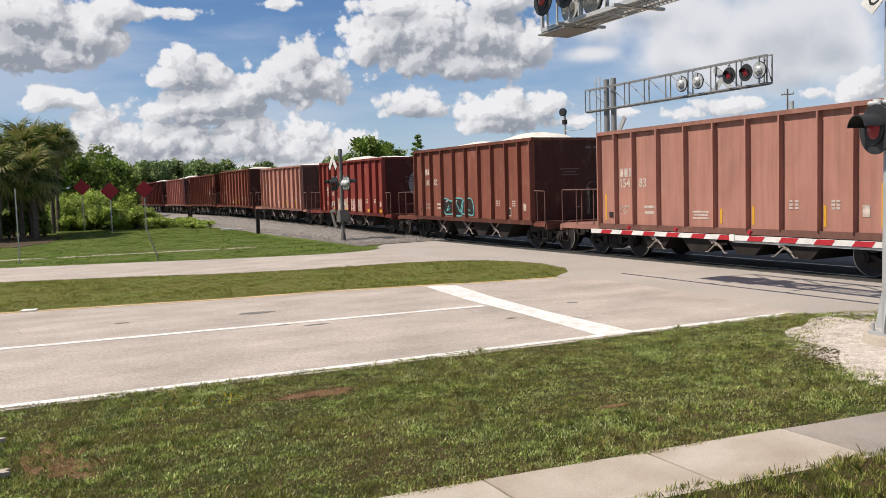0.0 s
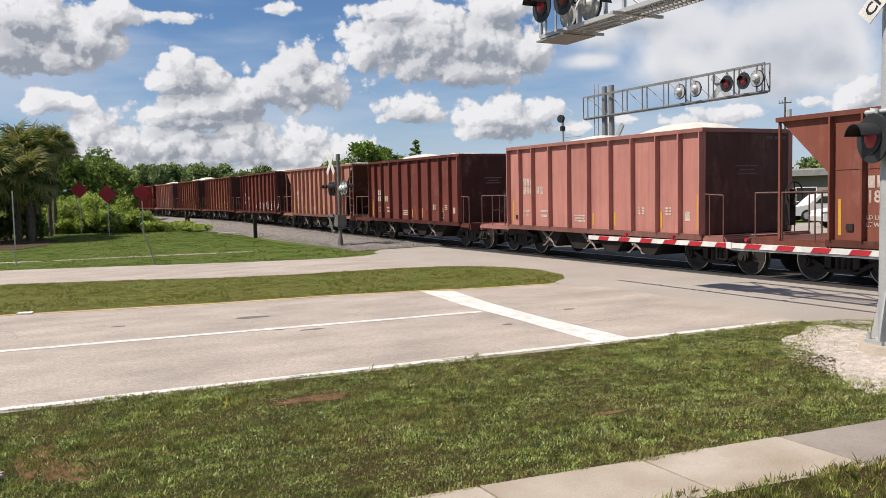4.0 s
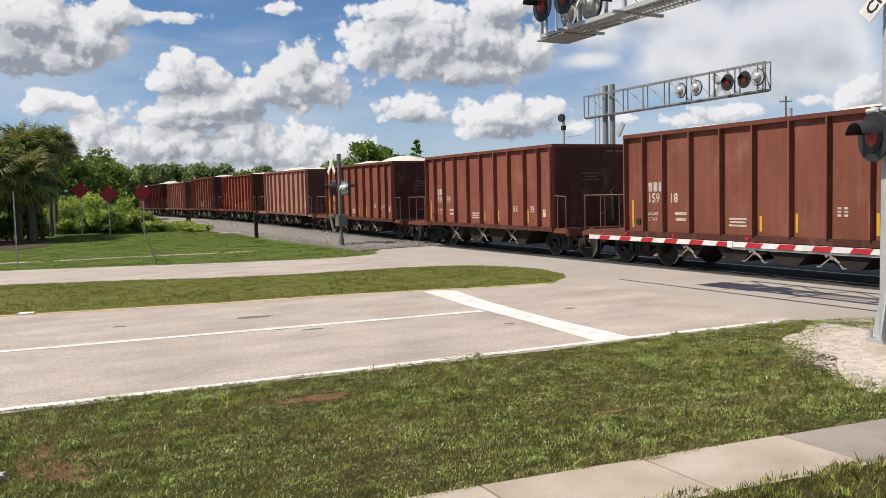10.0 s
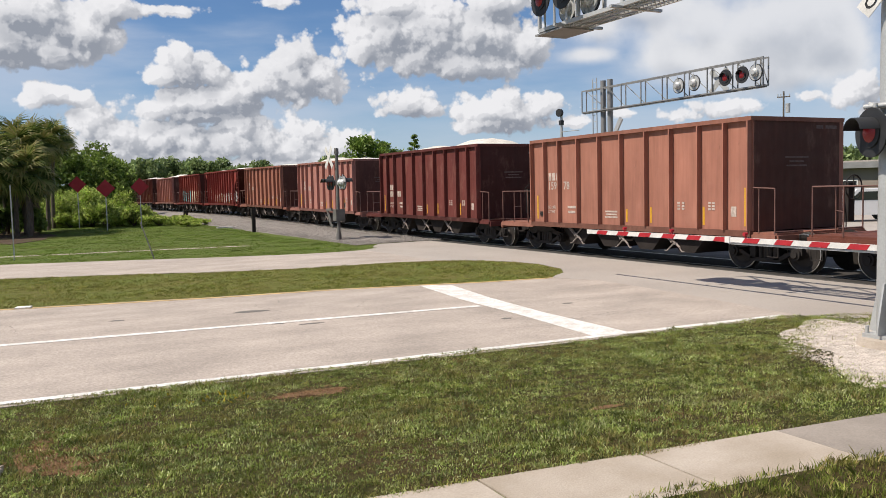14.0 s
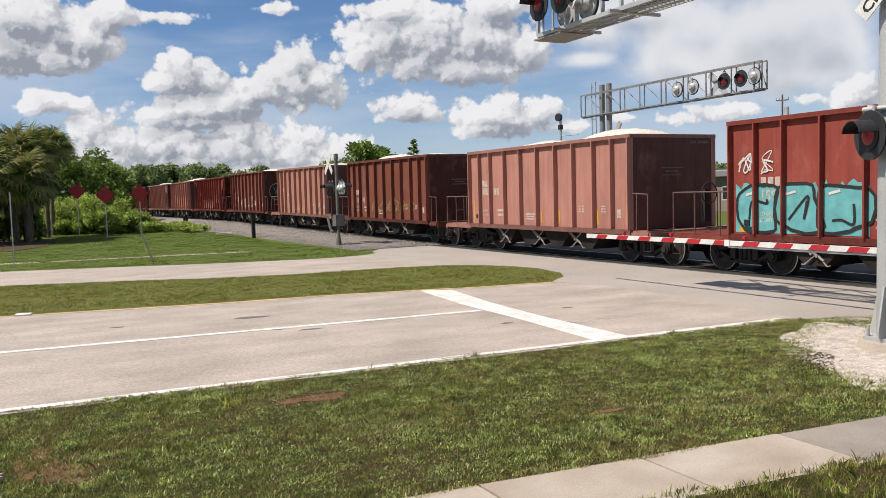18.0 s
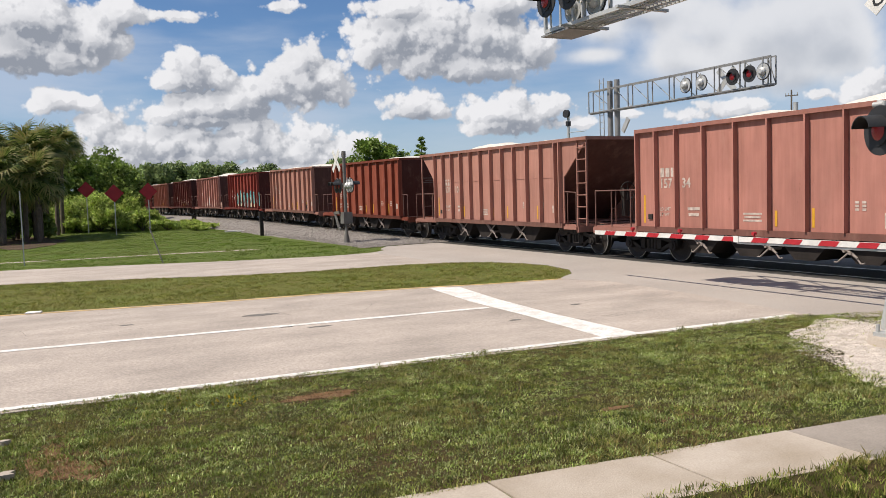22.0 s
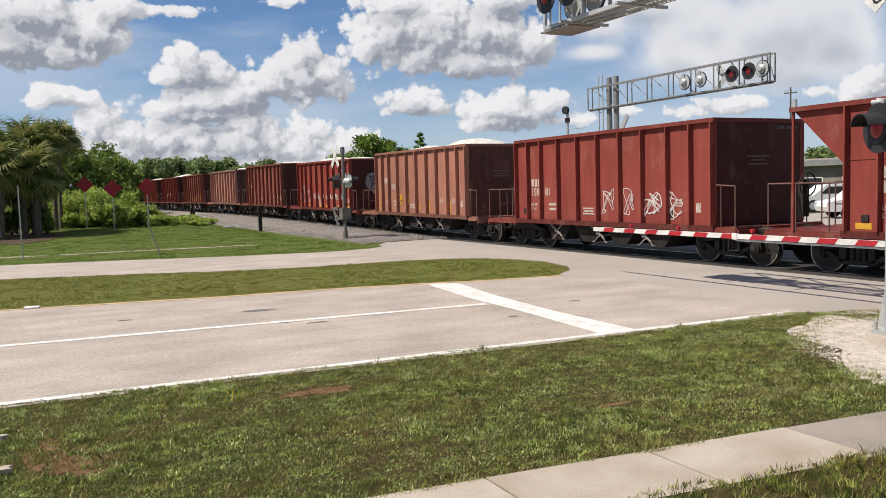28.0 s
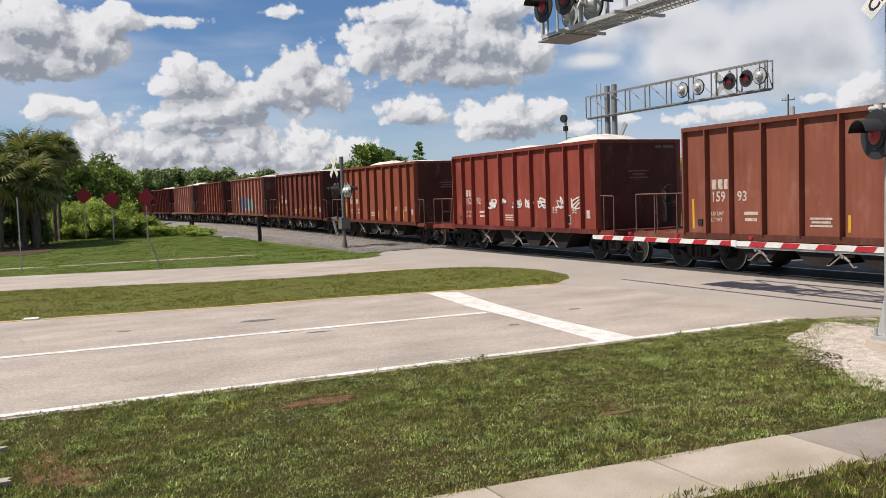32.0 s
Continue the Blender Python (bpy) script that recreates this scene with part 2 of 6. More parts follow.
def mat(name, col, rough=0.7, metal=0.0, var=0.25, scale=2.0, fine=0.15, fscale=60.0, bump=0.15, bscale=80.0,
        col2=None, stretch=(1, 1, 1), ob_colour=False, spec=0.4, glow=None):
    """Two scales of noise over a base colour, with a fine relief."""
    m = bpy.data.materials.new(name)
    m.use_nodes = True
    nt = m.node_tree
    N = nt.nodes
    b = N["Principled BSDF"]
    tc = N.new("ShaderNodeTexCoord")
    info = N.new("ShaderNodeObjectInfo")
    mul = N.new("ShaderNodeVectorMath")
    mul.operation = "MULTIPLY_ADD"
    mul.inputs[1].default_value = stretch
    sc = N.new("ShaderNodeVectorMath")
    sc.operation = "SCALE"
    sc.inputs[0].default_value = (37.0, 53.0, 71.0)
    lnk(nt, info.outputs["Random"], sc.inputs["Scale"])
    lnk(nt, tc.outputs["Object"], mul.inputs[0])
    lnk(nt, sc.outputs[0], mul.inputs[2])
    n1 = N.new("ShaderNodeTexNoise")
    n1.inputs["Scale"].default_value, n1.inputs["Detail"].default_value = scale, 6
    lnk(nt, mul.outputs[0], n1.inputs["Vector"])
    n2 = N.new("ShaderNodeTexNoise")
    n2.inputs["Scale"].default_value, n2.inputs["Detail"].default_value = fscale, 3
    lnk(nt, mul.outputs[0], n2.inputs["Vector"])
    r1 = N.new("ShaderNodeMapRange")
    r1.inputs["From Min"].default_value, r1.inputs["From Max"].default_value = 0.3, 0.7
    lnk(nt, n1.outputs["Fac"], r1.inputs["Value"])
    mix = N.new("ShaderNodeMix")
    mix.data_type = "RGBA"
    lnk(nt, r1.outputs[0], mix.inputs["Factor"])
    if ob_colour:
        dark = N.new("ShaderNodeMix")
        dark.data_type, dark.blend_type = "RGBA", "MULTIPLY"
        dark.inputs["Factor"].default_value = 1.0
        dark.inputs["B"].default_value = (1 - var, 1 - var * 1.1, 1 - var * 1.1, 1)
        lnk(nt, info.outputs["Color"], dark.inputs["A"])
        lnk(nt, dark.outputs["Result"], mix.inputs["A"])
        lnk(nt, info.outputs["Color"], mix.inputs["B"])
    else:
        c2 = col2 or tuple(c * (1 - var) for c in col)
        mix.inputs["A"].default_value = (*c2, 1)
        mix.inputs["B"].default_value = (*col, 1)
    m2 = N.new("ShaderNodeMix")
    m2.data_type, m2.blend_type = "RGBA", "MULTIPLY"
    r2 = N.new("ShaderNodeMapRange")
    r2.inputs["From Min"].default_value, r2.inputs["From Max"].default_value = 0.3, 0.7
    r2.inputs["To Min"].default_value, r2.inputs["To Max"].default_value = 1 - fine, 1.0
    lnk(nt, n2.outputs["Fac"], r2.inputs["Value"])
    cmb = N.new("ShaderNodeCombineColor")
    for k in range(3):
        lnk(nt, r2.outputs[0], cmb.inputs[k])
    m2.inputs["Factor"].default_value = 1.0
    lnk(nt, mix.outputs["Result"], m2.inputs["A"])
    lnk(nt, cmb.outputs[0], m2.inputs["B"])
    lnk(nt, m2.outputs["Result"], b.inputs["Base Color"])
    b.inputs["Roughness"].default_value, b.inputs["Metallic"].default_value = rough, metal
    b.inputs["Specular IOR Level"].default_value = spec
    if bump:
        n3 = N.new("ShaderNodeTexNoise")
        n3.inputs["Scale"].default_value, n3.inputs["Detail"].default_value = bscale, 4
        lnk(nt, mul.outputs[0], n3.inputs["Vector"])
        bp = N.new("ShaderNodeBump")
        bp.inputs["Strength"].default_value, bp.inputs["Distance"].default_value = bump, 0.02
        lnk(nt, n3.outputs["Fac"], bp.inputs["Height"])
        lnk(nt, bp.outputs[0], b.inputs["Normal"])
    if glow:
        b.inputs["Emission Color"].default_value = (*glow[:3], 1)
        b.inputs["Emission Strength"].default_value = glow[3]
    return m


def oxide_paint():
    """Sun-faded oxide paint in each part's own colour: blotches, vertical streaks, rust specks, dented sheet."""
    m = bpy.data.materials.new("oxide_paint")
    m.use_nodes = True
    nt = m.node_tree
    N = nt.nodes
    b = N["Principled BSDF"]
    tc, info = N.new("ShaderNodeTexCoord"), N.new("ShaderNodeObjectInfo")

    def noise_tex(stretch, scale, detail, rough):
        v = N.new("ShaderNodeVectorMath")
        v.operation = "MULTIPLY_ADD"
        v.inputs[1].default_value = stretch
        sc = N.new("ShaderNodeVectorMath")
        sc.operation = "SCALE"
        sc.inputs[0].default_value = (37.0, 53.0, 71.0)
        lnk(nt, info.outputs["Random"], sc.inputs["Scale"])
        lnk(nt, tc.outputs["Object"], v.inputs[0])
        lnk(nt, sc.outputs[0], v.inputs[2])
        n = N.new("ShaderNodeTexNoise")
        n.inputs["Scale"].default_value, n.inputs["Detail"].default_value, n.inputs["Roughness"].default_value = scale, detail, rough
        lnk(nt, v.outputs[0], n.inputs["Vector"])
        return n.outputs["Fac"]

    def band(x, lo, hi, a, c):
        r = N.new("ShaderNodeMapRange")
        for key, val in zip(("From Min", "From Max", "To Min", "To Max"), (lo, hi, a, c)):
            r.inputs[key].default_value = val
        lnk(nt, x, r.inputs["Value"])
        return r.outputs[0]

    def times(colour, f):
        v = N.new("ShaderNodeVectorMath")
        v.operation = "SCALE"
        lnk(nt, colour, v.inputs[0])
        lnk(nt, f, v.inputs["Scale"])
        return v.outputs[0]

    def blend(f, a, rgb):
        x = N.new("ShaderNodeMix")
        x.data_type = "RGBA"
        lnk(nt, f, x.inputs["Factor"])
        lnk(nt, a, x.inputs["A"])
        x.inputs["B"].default_value = (*rgb, 1)
        return x.outputs["Result"]
    c = times(info.outputs["Color"], band(noise_tex((1, 1, 0.7), 0.7, 6, 0.6), 0.3, 0.7, 0.80, 1.08))
    c = times(c, band(noise_tex((1, 1, 0.07), 7.0, 5, 0.65), 0.36, 0.68, 1.05, 0.84))
    c = blend(band(noise_tex((1, 1, 0.5), 1.7, 7, 0.7), 0.54, 0.80, 0.0, 0.30), c, (0.42, 0.25, 0.19))
    c = blend(band(noise_tex((1, 1, 0.35), 5.5, 8, 0.75), 0.63, 0.76, 0.0, 0.65), c, (0.075, 0.026, 0.018))
    lnk(nt, c, b.inputs["Base Color"])
    lnk(nt, band(noise_tex((1, 1, 1), 2.5, 4, 0.6), 0.3, 0.7, 0.56, 0.80), b.inputs["Roughness"])
    b.inputs["Specular IOR Level"].default_value = 0.22
    bp = N.new("ShaderNodeBump")
    bp.inputs["Strength"].default_value, bp.inputs["Distance"].default_value = 0.35, 0.05
    lnk(nt, noise_tex((1, 1, 0.6), 1.6, 3, 0.45), bp.inputs["Height"])
    lnk(nt, bp.outputs[0], b.inputs["Normal"])
    return m


M_PAINT = oxide_paint()
M_RAILING = mat("worn_railing_paint", (0.17, 0.085, 0.07), 0.6, var=0.45, scale=5, fine=0.2)
M_STEEL = mat("dark_grimy_steel", (0.035, 0.029, 0.026), 0.75, 0.2, var=0.5, scale=3, fine=0.3)
M_UNDER = mat("hopper_grime", (0.032, 0.026, 0.024), 0.9, var=0.4, scale=2, fine=0.25, col2=(0.014, 0.012, 0.011), spec=0.2)
M_WHEEL = mat("wheel_steel", (0.05, 0.043, 0.039), 0.6, 0.4, var=0.4, scale=4)
M_TREAD = mat("polished_tread", (0.55, 0.53, 0.5), 0.3, 0.9, var=0.2, scale=8)
M_LINK = mat("dusty_grey_linkage", (0.31, 0.265, 0.24), 0.75, 0.1, var=0.4, scale=9)
M_YELLOW = mat("yellow_reflector", (0.62, 0.33, 0.03), 0.6, var=0.15, scale=6)
M_WHITEPAINT = mat("white_stencil", (0.60, 0.50, 0.44), 0.7, var=0.5, scale=9, bump=0)
M_LOAD = mat("pale_limestone", (0.72, 0.68, 0.62), 0.95, var=0.25, scale=2.5, fine=0.35, fscale=30, bump=0.8, bscale=22)
M_ROAD = mat("sunbleached_asphalt", (0.505, 0.437, 0.383), 0.9, var=0.30, scale=1.3, fine=0.42, fscale=60, bump=0.30, bscale=90, stretch=(0.55, 1.0, 1.0))
M_ROAD2 = mat("worn_grey_concrete", (0.39, 0.35, 0.315), 0.88, var=0.16, scale=0.5, fine=0.25, fscale=40, bump=0.3, bscale=90)
M_WALK = mat("pale_concrete", (0.46, 0.40, 0.34), 0.9, col2=(0.33, 0.275, 0.215), scale=1.8, fine=0.22, fscale=70, bump=0.3, bscale=120)
M_LINE = mat("white_road_paint", (0.84, 0.83, 0.81), 0.75, col2=(0.60, 0.56, 0.52), var=0.35, scale=4.5, fine=0.35, fscale=22)
M_LINEY = mat("yellow_road_paint", (0.66, 0.45, 0.19), 0.8, var=0.4, scale=2, fine=0.3, fscale=30)
M_SEAM = mat("tar_seam", (0.10, 0.095, 0.09), 0.9, var=0.3)
M_OILY = mat("oil_stained_asphalt", (0.05, 0.046, 0.043), 0.8, var=0.4, scale=1.5, fine=0.4, fscale=40)
# darker copy of the dirt; the palms' shade is put into its colour
M_DIRT_SHADE = mat("dirt_dark_for_shade", (0.12, 0.085, 0.06), 0.95, var=0.45, scale=1.2, fine=0.5, fscale=20, bump=0.8, bscale=20, spec=0.1)
M_SOIL = mat("turf_soil", (0.105, 0.155, 0.032), 0.95, var=0.5, scale=0.5, fine=0.45, fscale=25, bump=1.0, bscale=30, col2=(0.115, 0.135, 0.038), spec=0.1)
M_MEDIAN = mat("dry_turf_soil", (0.12, 0.15, 0.035), 0.95, var=0.5, scale=0.7, fine=0.45, fscale=25, bump=1.0, bscale=30, col2=(0.15, 0.135, 0.042), spec=0.1)
M_TURF = mat("dark_turf_soil", (0.05, 0.058, 0.016), 0.95, var=0.45, scale=1.1, fine=0.6, fscale=25, bump=1.0, bscale=30, col2=(0.075, 0.05, 0.024), spec=0.1)
M_DIRT = mat("bare_dirt", (0.235, 0.14, 0.075), 0.95, var=0.4, scale=5, fine=0.5, fscale=40, bump=0.8, bscale=40, spec=0.1)
M_BALLAST = mat("grey_ballast", (0.32, 0.29, 0.265), 0.95, var=0.4, scale=6, fine=0.5, fscale=22, bump=1.0, bscale=14)
M_SHELL = mat("white_shell_gravel", (0.78, 0.69, 0.61), 0.95, var=0.45, scale=7, fine=0.55, fscale=45, bump=1.0, bscale=30)
M_GALV = mat("galvanised_metal", (0.50, 0.51, 0.51), 0.5, 0.35, var=0.2, scale=2, fine=0.12, fscale=40, bump=0.04)
M_GALVM = mat("dull_galvanised_metal", (0.27, 0.27, 0.27), 0.55, 0.3, var=0.25, scale=2, fine=0.12, fscale=40, bump=0.04)
M_GALVD = mat("weathered_dark_metal", (0.20, 0.19, 0.18), 0.6, 0.3, var=0.35, scale=3)
M_BLACK = mat("matt_black", (0.024, 0.025, 0.028), 0.6, var=0.3, scale=4, bump=0.05)
M_LENS = mat("red_lamp_lens", (0.17, 0.012, 0.015), 0.3, var=0.2, scale=20, glow=(1.0, 0.02, 0.03, 0.035))
M_LENSOFF = mat("dark_red_lens", (0.10, 0.01, 0.012), 0.3, var=0.2, scale=20, glow=(1.0, 0.02, 0.03, 0.02))
M_REDTAPE = mat("red_reflective", (0.42, 0.02, 0.03), 0.5, var=0.2, scale=6, bump=0.03)
M_WHITETAPE = mat("white_reflective", (0.70, 0.69, 0.67), 0.5, var=0.2, scale=5, bump=0.03)
M_LEAF = mat("leaf_green", (0.085, 0.15, 0.03), 0.6, var=0.5, scale=0.7, fine=0.3, fscale=9, bump=0)
M_BARK = mat("bark", (0.16, 0.13, 0.10), 0.95, var=0.4, scale=4, fine=0.4, fscale=20, bump=0.8)

M_PATCH = mat("worn_dark_asphalt", (0.20, 0.185, 0.17), 0.9, var=0.3, scale=4, fine=0.4, fscale=40)
M_WALKG = mat("greyer_concrete", (0.35, 0.305, 0.265), 0.9, var=0.35, scale=1.3, fine=0.22, fscale=70, bump=0.3, bscale=120)


def blade_mat(name, cols, dry, rough=0.55, clump=7.0, deep=(0.48, 1.7), patch=0.9):
    """Blades whose colour varies from one to the next and in patches; light shines through."""
    m = bpy.data.materials.new(name)
    m.use_nodes = True
    nt = m.node_tree
    N = nt.nodes
    b = N["Principled BSDF"]
    geo, tc = N.new("ShaderNodeNewGeometry"), N.new("ShaderNodeTexCoord")
    r = N.new("ShaderNodeValToRGB")
    els = r.color_ramp.elements
    els[0].color, els[1].color = (*cols[0], 1), (*cols[-1], 1)
    for k, c in enumerate(cols[1:-1]):
        els.new((k + 1) / (len(cols) - 1)).color = (*c, 1)
    lnk(nt, geo.outputs["Random Per Island"], r.inputs[0])
    n = N.new("ShaderNodeTexNoise")
    n.inputs["Scale"].default_value, n.inputs["Detail"].default_value = patch, 5
    lnk(nt, tc.outputs["Object"], n.inputs["Vector"])
    f = N.new("ShaderNodeMapRange")
    f.inputs["From Min"].default_value, f.inputs["From Max"].default_value, f.inputs["To Max"].default_value = 0.49, 0.70, 0.78
    lnk(nt, n.outputs["Fac"], f.inputs["Value"])
    x = N.new("ShaderNodeMix")
    x.data_type = "RGBA"
    x.inputs["B"].default_value = (*dry, 1)
    lnk(nt, f.outputs[0], x.inputs["Factor"])
    n2 = N.new("ShaderNodeTexNoise")            # clump by clump
    n2.inputs["Scale"].default_value, n2.inputs["Detail"].default_value = clump, 3
    lnk(nt, tc.outputs["Object"], n2.inputs["Vector"])
    f2 = N.new("ShaderNodeMapRange")
    f2.inputs["From Min"].default_value, f2.inputs["From Max"].default_value, f2.inputs["To Min"].default_value, f2.inputs["To Max"].default_value = 0.34, 0.67, *deep
    lnk(nt, n2.outputs["Fac"], f2.inputs["Value"])
    sc = N.new("ShaderNodeVectorMath")
    sc.operation = "SCALE"
    lnk(nt, r.outputs[0], sc.inputs[0])
    lnk(nt, f2.outputs[0], sc.inputs["Scale"])
    lnk(nt, sc.outputs[0], x.inputs["A"])
    lnk(nt, x.outputs["Result"], b.inputs["Base Color"])
    b.inputs["Roughness"].default_value = rough
    b.inputs["Specular IOR Level"].default_value = 0.25
    tr, add = N.new("ShaderNodeBsdfTranslucent"), N.new("ShaderNodeMixShader")
    add.inputs[0].default_value = 0.3
    lnk(nt, x.outputs["Result"], tr.inputs["Color"])
    lnk(nt, b.outputs[0], add.inputs[1])
    lnk(nt, tr.outputs[0], add.inputs[2])
    lnk(nt, add.outputs[0], N["Material Output"].inputs["Surface"])
    return m


M_GRASS = blade_mat("turf_blades", [(0.08, 0.11, 0.014), (0.16, 0.20, 0.035), (0.23, 0.265, 0.06), (0.38, 0.30, 0.14)], (0.30, 0.20, 0.09), clump=5.0, deep=(0.45, 1.75), patch=1.1)
M_CLOVER = blade_mat("weed_leaves", [(0.095, 0.14, 0.025), (0.19, 0.25, 0.055), (0.29, 0.35, 0.11), (0.44, 0.46, 0.22)], (0.24, 0.175, 0.08), 0.45, clump=3.2, deep=(0.40, 1.9), patch=1.5)
M_WEED = blade_mat("bright_weed_leaves", [(0.27, 0.34, 0.09), (0.38, 0.44, 0.16), (0.52, 0.54, 0.30)], (0.36, 0.35, 0.16), 0.4, clump=2.5)
M_GRASS2 = blade_mat("median_blades", [(0.13, 0.16, 0.022), (0.185, 0.22, 0.04), (0.26, 0.265, 0.06), (0.36, 0.30, 0.12)], (0.26, 0.235, 0.08), clump=3.0, deep=(0.65, 1.35), patch=0.5)
M_GRASS3 = blade_mat("far_lawn_blades", [(0.10, 0.16, 0.02), (0.13, 0.195, 0.027), (0.155, 0.23, 0.036), (0.19, 0.235, 0.055)], (0.185, 0.19, 0.06), clump=0.6, deep=(0.7, 1.25), patch=0.16)
M_LEAVES = blade_mat("tree_leaves", [(0.055, 0.10, 0.016), (0.115, 0.175, 0.03), (0.17, 0.245, 0.045), (0.225, 0.29, 0.065)], (0.12, 0.17, 0.04), clump=1.0)
M_FROND = blade_mat("palm_fronds", [(0.035, 0.06, 0.012), (0.08, 0.12, 0.024), (0.135, 0.175, 0.04), (0.25, 0.20, 0.075)], (0.105, 0.11, 0.033), clump=0.9)
M_BUSH = blade_mat("sunlit_bush_leaves", [(0.13, 0.195, 0.028), (0.235, 0.325, 0.055), (0.33, 0.41, 0.085), (0.43, 0.46, 0.135)], (0.24, 0.31, 0.065), clump=1.4)
M_REDSIGN = mat("red_sign_sheet", (0.42, 0.018, 0.03), 0.5, var=0.2, scale=3, bump=0)
M_WALL = mat("brown_grey_render", (0.24, 0.205, 0.18), 0.9, var=0.2, scale=0.5)
M_GLASS = mat("dark_glass", (0.03, 0.035, 0.04), 0.08, var=0.2, scale=1, bump=0, spec=0.8)
M_CAR = mat("white_car_paint", (0.78, 0.78, 0.77), 0.25, var=0.05, scale=1, bump=0, spec=0.6)
M_DIMSTENCIL = mat("dim_stencil", (0.17, 0.12, 0.11), 0.8, var=0.4, scale=12, bump=0)
# paler, greyer greens: the haze of distance is mixed into the leaf colour
M_FAR = blade_mat("hazed_distant_leaves", [(0.11, 0.155, 0.06), (0.17, 0.225, 0.085), (0.235, 0.29, 0.12)], (0.16, 0.21, 0.085), clump=0.5)

# ---- mesh helpers ----
class Geo:
    """Collects boxes, tubes and prisms for one mesh."""

    def __init__(s):
        s.v, s.f, s.m, s.sm = [], [], [], []

    def add(s, vs, fs, mi=0, sm=False):
        o = len(s.v)
        s.v += [tuple(p) for p in vs]
        s.f += [tuple(i + o for i in q) for q in fs]
        s.m += [mi] * len(fs)
        s.sm += [sm] * len(fs)
        return s

    def box(s, x0, x1, y0, y1, z0, z1, mi=0, top=True):
        vs = [(x, y, z) for z in (z0, z1) for y in (y0, y1) for x in (x0, x1)]
        fs = [(0, 2, 3, 1), (0, 1, 5, 4), (1, 3, 7, 5), (3, 2, 6, 7), (2, 0, 4, 6)]
        return s.add(vs, fs + ([(4, 5, 7, 6)] if top else []), mi)

    def beam(s, a, b, w, h, mi=0):
        """A box of that width and height from a to b."""
        a, b = Vector(a), Vector(b)
        d = (b - a).normalized()
        u = d.cross(Vector((0, 0, 1)))
        u = Vector((1, 0, 0)) if u.length < 1e-4 else u.normalized()
        t = u.cross(d)
        vs = [p + u * (w / 2 * i) + t * (h / 2 * j) for p in (a, b) for i, j in ((-1, -1), (1, -1), (1, 1), (-1, 1))]
        return s.add(vs, [(3, 2, 1, 0), (4, 5, 6, 7), (0, 1, 5, 4), (1, 2, 6, 5), (2, 3, 7, 6), (3, 0, 4, 7)], mi)

    def tube(s, a, b, r, n=8, r2=None, mi=0, caps=True, sm=True):
        a, b = Vector(a), Vector(b)
        d = (b - a).normalized()
        u = d.orthogonal().normalized()
        w = d.cross(u)
        r2 = r if r2 is None else r2
        vs = []
        for p, q in ((a, r), (b, r2)):
            vs += [p + (u * math.cos(2 * math.pi * k / n) + w * math.sin(2 * math.pi * k / n)) * q for k in range(n)]
        s.add(vs, [(k, (k + 1) % n, n + (k + 1) % n, n + k) for k in range(n)], mi, sm)
        if caps:
            s.add(vs, [tuple(range(n - 1, -1, -1)), tuple(range(n, 2 * n))], mi)
        return s

    def prism(s, pts, axis, lo, hi, mi=0):
        """A flat outline pushed along an axis: 0 takes (y, z), 1 takes (x, z), 2 takes (x, y)."""
        n = len(pts)

        def p3(p, c):
            q = list(p)
            q.insert(axis, c)
            return q
        vs = [p3(p, lo) for p in pts] + [p3(p, hi) for p in pts]
        return s.add(vs, [tuple(range(n - 1, -1, -1)), tuple(range(n, 2 * n))] + [(k, (k + 1) % n, n + (k + 1) % n, n + k) for k in range(n)], mi)

    def mesh(s, name, *mats):
        me = bpy.data.meshes.new(name)
        me.from_pydata(s.v, [], s.f)
        for m in mats:
            me.materials.append(m)
        me.polygons.foreach_set("material_index", s.m)
        me.polygons.foreach_set("use_smooth", s.sm)
        me.update()
        bm = bmesh.new()
        bm.from_mesh(me)
        bmesh.ops.recalc_face_normals(bm, faces=bm.faces)
        bm.to_mesh(me)
        bm.free()
        return me


JOINED = ("stencil", "end_stencil", "reporting_mark", "number", "graffiti")     # small marks kept in one piece


def part(name, geo, material, parent, label=""):
    me = geo if isinstance(geo, bpy.types.Mesh) else geo.mesh(name, *(material if isinstance(material, (list, tuple)) else (material,)))
    ob = new(name, me)
    ob.parent = parent
    if name in JOINED:
        tagged(ob, label, kind="stuff")
    elif label:
        tagged(ob, label)
    return ob


def thing(name, label, category, group="", m=None):
    ob = new(name)
    ob.empty_display_size = 0.2
    if m is not None:
        ob.matrix_basis = m
    return tagged(ob, label, category, group)


def structure(name, geo, mats, label, m=None):
    ob = new(name, geo if isinstance(geo, bpy.types.Mesh) else geo.mesh(name, *(mats if isinstance(mats, (list, tuple)) else (mats,))))
    if m is not None:
        ob.matrix_basis = m
    return tagged(ob, label, kind="structure")


def facing(x, y, z, tilt=0.0):
    """A pose for flat lettering that faces the viewer's side of the track, its line rising by tilt degrees."""
    c, s = math.cos(radians(tilt)), math.sin(radians(tilt))
    return Matrix(((0, 0, -1, x), (-c, s, 0, y), (s, c, 0, z), (0, 0, 0, 1)))


# ---- ground, roads, markings ----
XC = 16.53          # track centre line
BEND, RADIUS = 36.0, 2000.0


def track(s, off=0.0):
    """Place and heading of the track, s metres up the line."""
    if s <= BEND:
        return XC + off, s, 0.0
    a = (s - BEND) / RADIUS
    return XC - RADIUS * (1 - math.cos(a)) + off * math.cos(a), BEND + RADIUS * math.sin(a) + off * math.sin(a), math.degrees(a)


